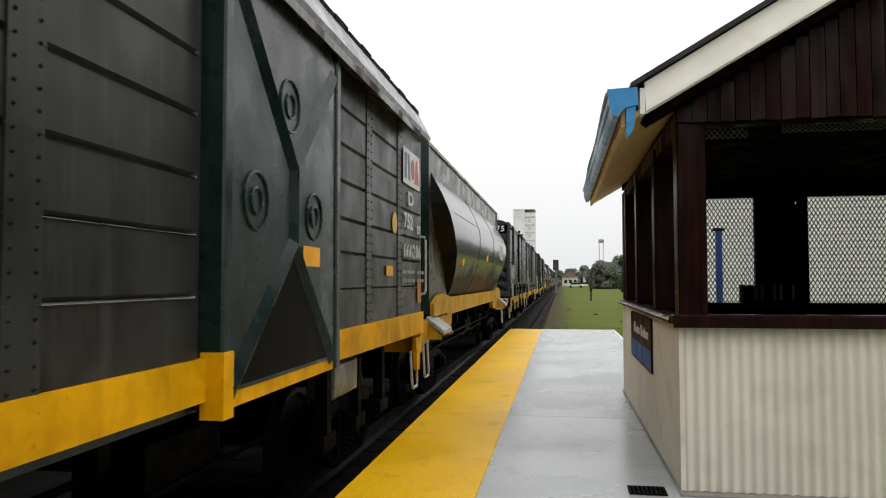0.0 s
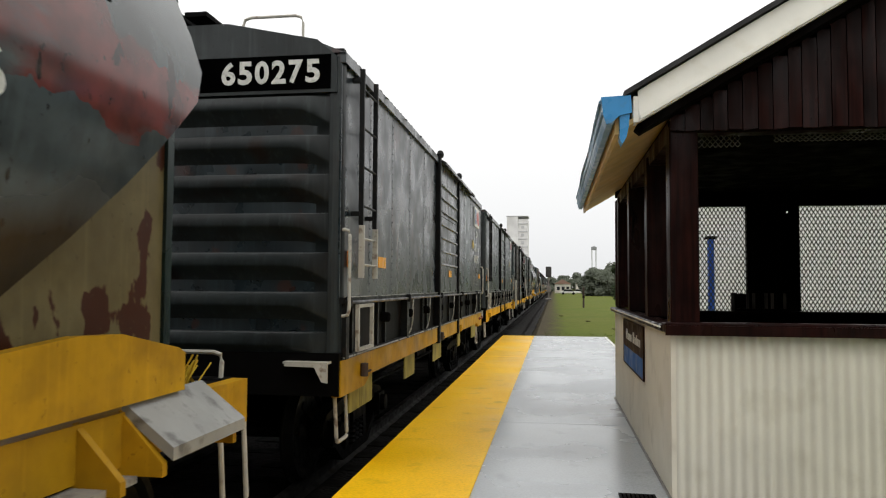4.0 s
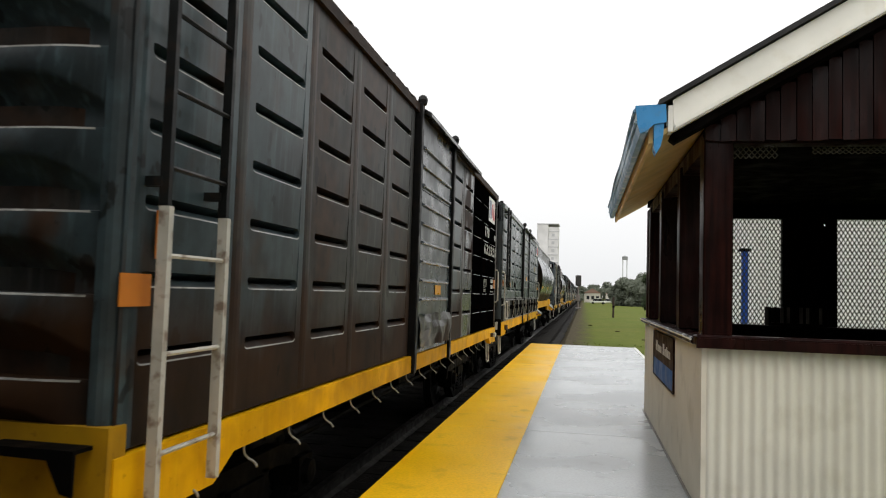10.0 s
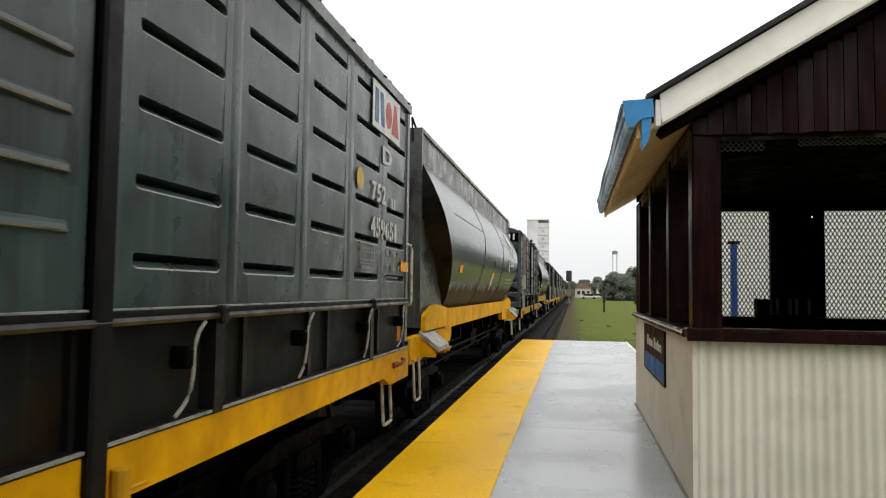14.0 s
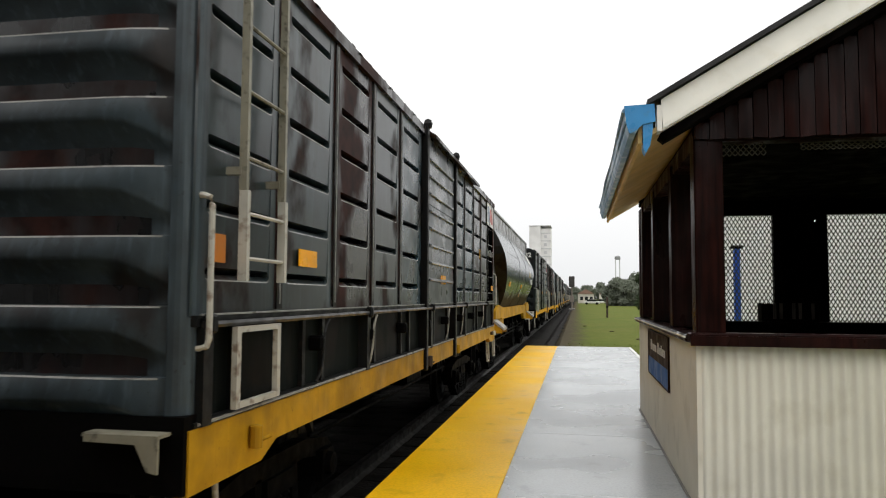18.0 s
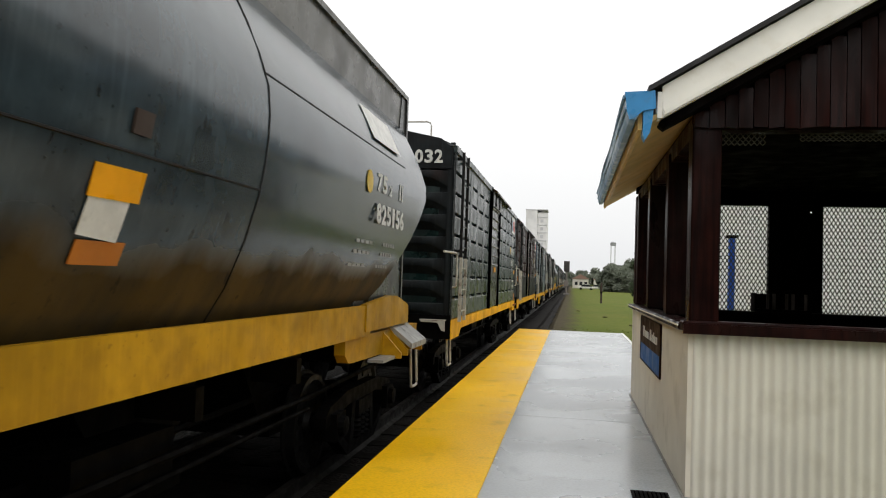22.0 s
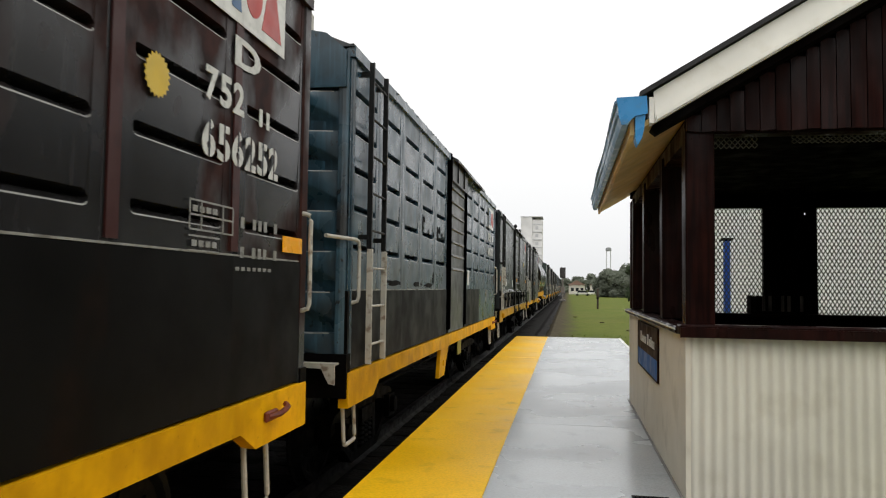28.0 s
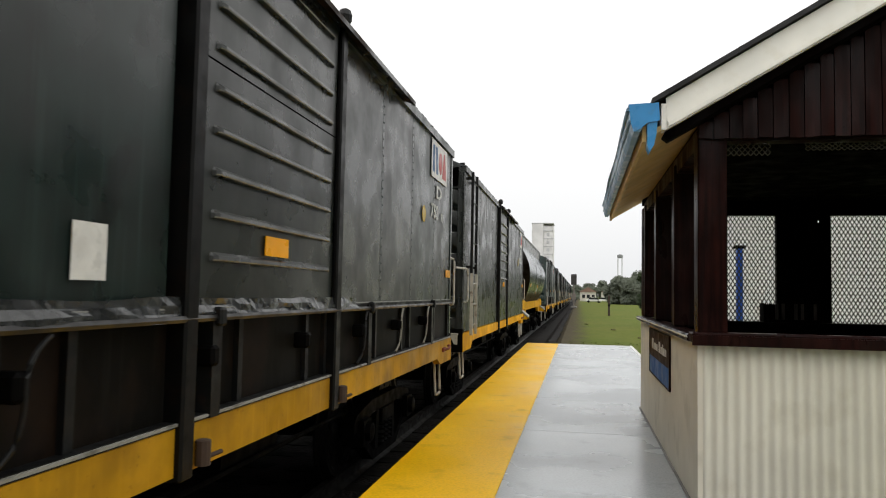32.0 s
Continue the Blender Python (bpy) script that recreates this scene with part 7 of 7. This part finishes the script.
part("downpipe_stub", prism(bmesh.new(), [(0.03, 0.10), (0.10, 0.10), (0.09, -0.02), (0.075, -0.09), (0.045, -0.14), (0.03, -0.10)], YF - 0.02, YF + 0.10, "y"), GUTTER_BLUE, gutter, "bright blue gutter outlet")


def expanded_mesh(x0, x1, z0, z1, y, cell=0.052, high=0.086, wire=0.0125):
    """Diamond lattice of flat strands in a plane of constant y."""
    bm = bmesh.new()
    nx, nz = int(round((x1 - x0) / cell)), int(round((z1 - z0) / high))
    cw, ch = (x1 - x0) / nx, (z1 - z0) / nz

    def strand(a, b):
        d = Vector((b[0] - a[0], 0, b[1] - a[1])).normalized()
        o = Vector((-d.z, 0, d.x)) * wire * 0.5
        p, q = Vector((a[0], y, a[1])), Vector((b[0], y, b[1]))
        f = [bm.verts.new(v) for v in (p - o, q - o, q + o, p + o)]
        bm.faces.new(f)
        dy = Vector((0, wire * 0.8, 0))
        g = [bm.verts.new(v) for v in (p + o, q + o, q + o + dy, p + o + dy)]
        bm.faces.new(g)
    for i in range(nx):
        for j in range(nz):
            xa, za = x0 + i * cw, z0 + j * ch
            m, n = (xa + cw / 2, za), (xa + cw / 2, za + ch)
            l, r = (xa, za + ch / 2), (xa + cw, za + ch / 2)
            for a, b in ((m, l), (m, r), (n, l), (n, r)):
                strand(a, b)
    return bm


part("mesh_screen", expanded_mesh(KX + 0.2, 2.52, 1.2, 2.585, KY1 - 0.1), MESH_STEEL, kiosk, "expanded metal mesh screen")
part("mesh_screen", expanded_mesh(3.17, KX1 - 0.2, 1.2, 2.585, KY1 - 0.1), MESH_STEEL, kiosk, "expanded metal mesh screen")
part("mesh_remnant", expanded_mesh(KX + 0.21, KX + 0.52, 2.53, 2.62, KY0 + 0.12, 0.04, 0.045, 0.006), MESH_STEEL, kiosk, "torn strip of mesh under the beam")
part("mesh_remnant", expanded_mesh(KX + 0.75, KX1 - 0.6, 2.56, 2.62, KY0 + 0.12, 0.04, 0.03, 0.006), MESH_STEEL, kiosk, "torn strip of mesh under the beam")
bench = thing("slatted_crate", "dark slatted wooden crate on the shelter's far ledge", "crate")
part("crate_body", boxes((2.3, 2.98, KY1 - 0.35, KY1 - 0.14, 1.205, 1.24), (2.3, 2.33, KY1 - 0.35, KY1 - 0.14, 1.24, 1.44), (2.95, 2.98, KY1 - 0.35, KY1 - 0.14, 1.24, 1.44), (2.33, 2.95, KY1 - 0.2, KY1 - 0.17, 1.24, 1.43)), KIOSK_SHADED, bench)
for k in range(8):
    part("slat", lambda: boxes((0, 0.035, 0, 0.02, 1.24, 1.44)), SLAT_GREY if k % 3 else KIOSK_SHADED, bench, "", (2.36 + 0.075 * k, KY1 - 0.37, 0), "crate_slat")
ledge = part("far_ledge", boxes((KX + 0.2, KX1 - 0.2, KY1 - 0.4, KY1 - 0.08, 1.17, 1.205)), KIOSK_SHADED, kiosk)
bulb = thing("lamp_bulb", "tiny lit bulb hanging under the shelter ceiling", "lamp")
part("flex", bar([(2.72, 9.0, 2.76), (2.72, 9.0, 2.42)], 0.006, 4), KIOSK_SHADED, bulb)
part("bulb", lathe(bmesh.new(), [(-0.008, 0.002), (-0.005, 0.006), (0.0, 0.008), (0.005, 0.006), (0.012, 0.003)], 2.40, 8, "z", (2.72, 9.0, 0)), GLINT, bulb)

sign = thing("station_sign", "brown and blue station name sign on the cream wall", "sign", at=(KX - 0.006, 0, 0))
part("plate", boxes((-0.014, 0, 6.9, 8.72, 0.84, 1.125)), SIGN_BROWN, sign)
part("lower_band", boxes((-0.014, 0, 6.9, 8.72, 0.655, 0.84)), SIGN_BLUE, sign, "blue lower band")
bm = bmesh.new()
for a, b, h in ((7.1, 7.2, 0.07), (7.24, 7.33, 0.07), (7.36, 7.42, 0.1), (7.46, 7.56, 0.07), (7.62, 7.74, 0.11), (7.86, 7.96, 0.07), (8.0, 8.09, 0.07), (8.13, 8.22, 0.07), (8.28, 8.42, 0.11)):
    box(bm, -0.018, -0.014, a, b, 0.93, 0.93 + h)
part("lettering", bm, LETTER, sign, "white illegible lettering bars")["kind"] = "stuff"
part("frame", boxes((-0.018, 0, 6.87, 6.9, 0.64, 1.14), (-0.018, 0, 8.72, 8.75, 0.64, 1.14), (-0.018, 0, 6.9, 8.72, 1.125, 1.14), (-0.018, 0, 6.9, 8.72, 0.64, 0.655)), SIGN_BROWN, sign)

pole = thing("blue_pole", "short blue painted metal pole in the grass", "pole", at=(3.5, 17.0, -0.42))
part("shaft", bevelled(boxes((-0.065, 0.065, -0.065, 0.065, 0, 3.02)), 0.012), POLE_BLUE, pole)
part("cap", bevelled(boxes((-0.12, 0.12, -0.09, 0.09, 3.02, 3.09)), 0.012), STEEL_DARK, pole)

# ---- far things ----
stake = thing("marker_post", "dark leaning wooden marker post in the grass", "post", at=(2.79, 70, -0.43))
part("shaft", bevelled(boxes((-0.09, 0.09, -0.08, 0.08, 0, 1.95)), 0.03), RUST_IRON, stake)
part("collar", boxes((-0.11, 0.11, -0.10, 0.10, 0.95, 1.1)), STEEL_DARK, stake)

signal = thing("railway_signal", "railway light signal on a slim mast beside the track", "signal", at=(-0.76, 109, -0.43))
part("mast", lathe(bmesh.new(), [(0, 0.14), (0.3, 0.12), (4.6, 0.10), (4.7, 0.04)], 0, 10, "z"), SIGNAL_MAST, signal)
part("base", bevelled(boxes((-0.45, 0.45, -0.4, 0.4, 0, 0.25)), 0.04), CONCRETE_DIRT, signal)
head = part("signal_head", bevelled(boxes((-0.42, 0.42, -0.22, 0.0, 3.4, 5.0)), 0.06), SIGNAL_BODY, signal)
for z in (3.75, 4.2, 4.65):
    part("lens_hood", lathe(bmesh.new(), [(-0.28, 0.2), (0, 0.2), (0, 0.05)], -0.22, 12, "y", (0, 0, z)), SIGNAL_BODY, head)
part("box", bevelled(boxes((-0.3, 0.3, -0.25, 0.05, 1.2, 2.1)), 0.03), SIGNAL_MAST, signal)

silo = thing("grain_silo", "tall pale concrete grain elevator behind the railway, lightened further for haze", "silo", at=(-13.2, 205, -0.45))
part("shaft", bevelled(boxes((0, 3.2, 0, 8, 0, 21.9)), 0.05), SILO_WHITE, silo, "plain rendered tower block")
part("shaft", bevelled(boxes((3.2, 6.0, 0.5, 8, 0, 21.2)), 0.05), SILO_WHITE, silo, "banded tower block")
for k in range(9):
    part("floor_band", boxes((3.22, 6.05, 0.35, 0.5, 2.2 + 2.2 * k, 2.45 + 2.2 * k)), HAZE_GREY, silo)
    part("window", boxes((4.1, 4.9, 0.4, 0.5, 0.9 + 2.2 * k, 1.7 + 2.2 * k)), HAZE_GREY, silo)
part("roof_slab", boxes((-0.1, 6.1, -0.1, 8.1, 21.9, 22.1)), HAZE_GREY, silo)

tank = thing("water_tower", "slim water tower beyond the trees, paled for haze", "tower", at=(16.2, 300, -0.5))
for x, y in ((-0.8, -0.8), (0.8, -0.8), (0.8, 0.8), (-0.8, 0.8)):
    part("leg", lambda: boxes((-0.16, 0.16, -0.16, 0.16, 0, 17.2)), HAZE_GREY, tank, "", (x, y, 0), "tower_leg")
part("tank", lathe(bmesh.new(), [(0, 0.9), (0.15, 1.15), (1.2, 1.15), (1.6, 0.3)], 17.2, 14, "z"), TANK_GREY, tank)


def leaf_cloud(bm, centre, radius, count, size, squash=0.8, seed=0):
    rng = random.Random(seed)
    for _ in range(count):
        d = Vector((rng.gauss(0, 1), rng.gauss(0, 1), rng.gauss(0, 1))).normalized() * radius * rng.uniform(0.45, 1.05) ** 0.6
        p = Vector(centre) + Vector((d.x, d.y, d.z * squash))
        u = Vector((rng.gauss(0, 1), rng.gauss(0, 1), rng.gauss(0, 1))).normalized()
        v = u.orthogonal().normalized()
        s = size * rng.uniform(0.6, 1.3)
        bm.faces.new([bm.verts.new(p + q) for q in (-u * s, v * s * 0.45, u * s, -v * s * 0.45)])


def tree(x, y, height, spread, leaf, seed, label, size=0.5, clumps=14, per=90, z=-0.45, low=0.22):
    rng = random.Random(seed)
    t = thing("tree", label, "tree", "trees", at=(x, y, z))
    trunk = bmesh.new()
    lean = (rng.uniform(-0.3, 0.3), rng.uniform(-0.3, 0.3))
    pts = [(lean[0] * k / 4, lean[1] * k / 4, height * 0.6 * k / 4) for k in range(5)]
    rings = [(p, 0.045 * height * (1 - 0.16 * i)) for i, p in enumerate(pts)]
    for (p, r), (q, r2) in zip(rings, rings[1:]):
        tube(trunk, [p, q], (r + r2) / 3, 7)
    crown = bmesh.new()
    for k in range(clumps):
        a = rng.uniform(0, 2 * math.pi)
        rr = spread * math.sqrt(rng.uniform(0.02, 1)) * 0.8
        h = height * (low + (0.88 - low) * rng.random() * (1 - 0.45 * (rr / spread)))
        c = (rr * math.cos(a), rr * math.sin(a), h)
        leaf_cloud(crown, c, spread * rng.uniform(0.26, 0.42), per, size, 0.8, rng.random())
        tube(trunk, [pts[2], (c[0] * 0.6, c[1] * 0.6, (pts[2][2] + c[2]) / 2), c], 0.012 * height, 5)
    part("trunk", trunk, BARK, t)
    part("crown", crown, leaf, t)
    return t


HAZY = "broadleaf tree at the field's far edge, leaves paled for haze"
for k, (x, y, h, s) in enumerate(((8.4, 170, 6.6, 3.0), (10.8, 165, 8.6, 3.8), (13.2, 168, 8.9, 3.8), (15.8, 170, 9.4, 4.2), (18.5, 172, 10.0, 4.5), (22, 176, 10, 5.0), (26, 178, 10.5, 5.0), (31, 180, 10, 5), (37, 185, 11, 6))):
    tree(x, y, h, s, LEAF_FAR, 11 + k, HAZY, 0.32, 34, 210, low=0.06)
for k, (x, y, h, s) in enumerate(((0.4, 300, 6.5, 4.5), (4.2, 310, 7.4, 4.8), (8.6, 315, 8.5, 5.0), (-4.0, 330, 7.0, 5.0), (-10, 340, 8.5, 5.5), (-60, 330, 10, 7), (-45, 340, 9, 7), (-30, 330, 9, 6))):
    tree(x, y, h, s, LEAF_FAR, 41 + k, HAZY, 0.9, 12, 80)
tree(4.95, 46, 6.6, 1.5, LEAF, 77, "dark broadleaf tree standing behind the shelter", 0.14, 14, 200)
garden_wall = thing("rendered_wall", "tall pale rendered wall standing behind the shelter", "wall", at=(2.8, 27, -0.45))
part("wall", boxes((0, 16, 0, 0.25, 0, 4.95)), PALE_RENDER, garden_wall)
part("coping", boxes((-0.05, 16.05, -0.05, 0.3, 4.95, 5.03)), PALE_RENDER, garden_wall)


def house(x, y, w, d, h, roof_h, label):
    t = thing("house", label, "house", "far houses", at=(x, y, -0.45))
    part("wall", boxes((0, w, 0, d, 0, h)), HOUSE_WALL, t)
    part("roof", prism(bmesh.new(), [(-0.3, h), (w + 0.3, h), (w / 2, h + roof_h)], -0.3, d + 0.3, "y"), HOUSE_ROOF, t)
    for k in range(3):
        part("window", boxes((w * (0.14 + 0.3 * k), w * (0.14 + 0.3 * k) + 0.9, -0.05, 0.02, 1.0, 2.1)), GLASS_DARK, t)


house(0.3, 235, 5, 6, 3.0, 1.5, "small pale house with a low tiled roof")
house(7.4, 245, 6, 6, 3.0, 1.4, "small pale house with a low tiled roof")


def far_car(x, y, material, label):
    c = thing("car", label, "car", "far parked cars", at=(x, y, -0.43))
    part("body", bevelled(boxes((0, 4.2, 0, 1.7, 0.3, 0.85)), 0.12), material, c)
    part("cabin", prism(bmesh.new(), [(0.7, 0.84), (3.6, 0.84), (3.0, 1.42), (1.3, 1.42)], 0.1, 1.6, "y"), GLASS_DARK, c)
    part("cabin_roof", boxes((1.25, 3.05, 0.08, 1.62, 1.38, 1.46)), material, c)
    for px in (0.8, 3.4):
        for py in (0.1, 1.6):
            part("wheel", lambda: lathe(bmesh.new(), [(-0.1, 0.2), (-0.1, 0.32), (0.1, 0.32), (0.1, 0.2)], 0, 14, "y"), STEEL_DARK, c, "", (px, py, 0.32), "car_wheel")


far_car(1.6, 190, LOGO_WHITE, "white car parked at the field's far edge")
far_car(4.9, 205, LOGO_WHITE, "white car parked at the field's far edge")

# grass tufts beyond the platform's end
rng = random.Random(5)
bm = bmesh.new()
for _ in range(1400):
    y = 22.7 + 8 * rng.random() ** 2.5
    x = rng.uniform(-0.85, 1.5 + y * 0.16)
    h = rng.uniform(0.02, 0.05)
    a = rng.uniform(0, math.pi)
    dx, dy = 0.012 * math.cos(a), 0.012 * math.sin(a)
    bm.faces.new([bm.verts.new(p) for p in ((x - dx * 2, y - dy * 2, -0.425), (x + dx * 2, y + dy * 2, -0.425), (x + rng.uniform(-0.04, 0.04), y + rng.uniform(-0.04, 0.04), -0.425 + h))])
tagged(part("grass_tufts", bm, BLADE), "short uneven grass tufts", "grass", kind="stuff")
for k in range(4):
    y = 27 + 7.3 * k
    m = tagged(part("dirt_clod", lathe(bmesh.new(), [(-0.05, 0.12), (0.02, 0.14), (0.04, 0.07)], 0, 9, "z"), DIRT, None, "", (-0.1 + 0.12 * y * ((k * 37) % 10) / 10, y, -0.4)), "dark muddy clod lying in the grass", "clod", "clods in the grass")


def motions():
    for w, y0 in WAGONS:
        walk(w, [(t, pose(TRACK_X, y0 - d, RAIL_Z)) for t, d in TRAIN])
    times = np.arange(0, 32.05, 0.1)
    gone = np.interp(times, [t for t, _ in TRAIN], [d for _, d in TRAIN])
    for w, y in WHEELSETS[:ROLLING]:
        walk(w, [(float(t), pose(0, y, 0, math.degrees(d / WHEEL_R) % 360)) for t, d in zip(times, gone)])


ROLLING = 4 * 14
motions()
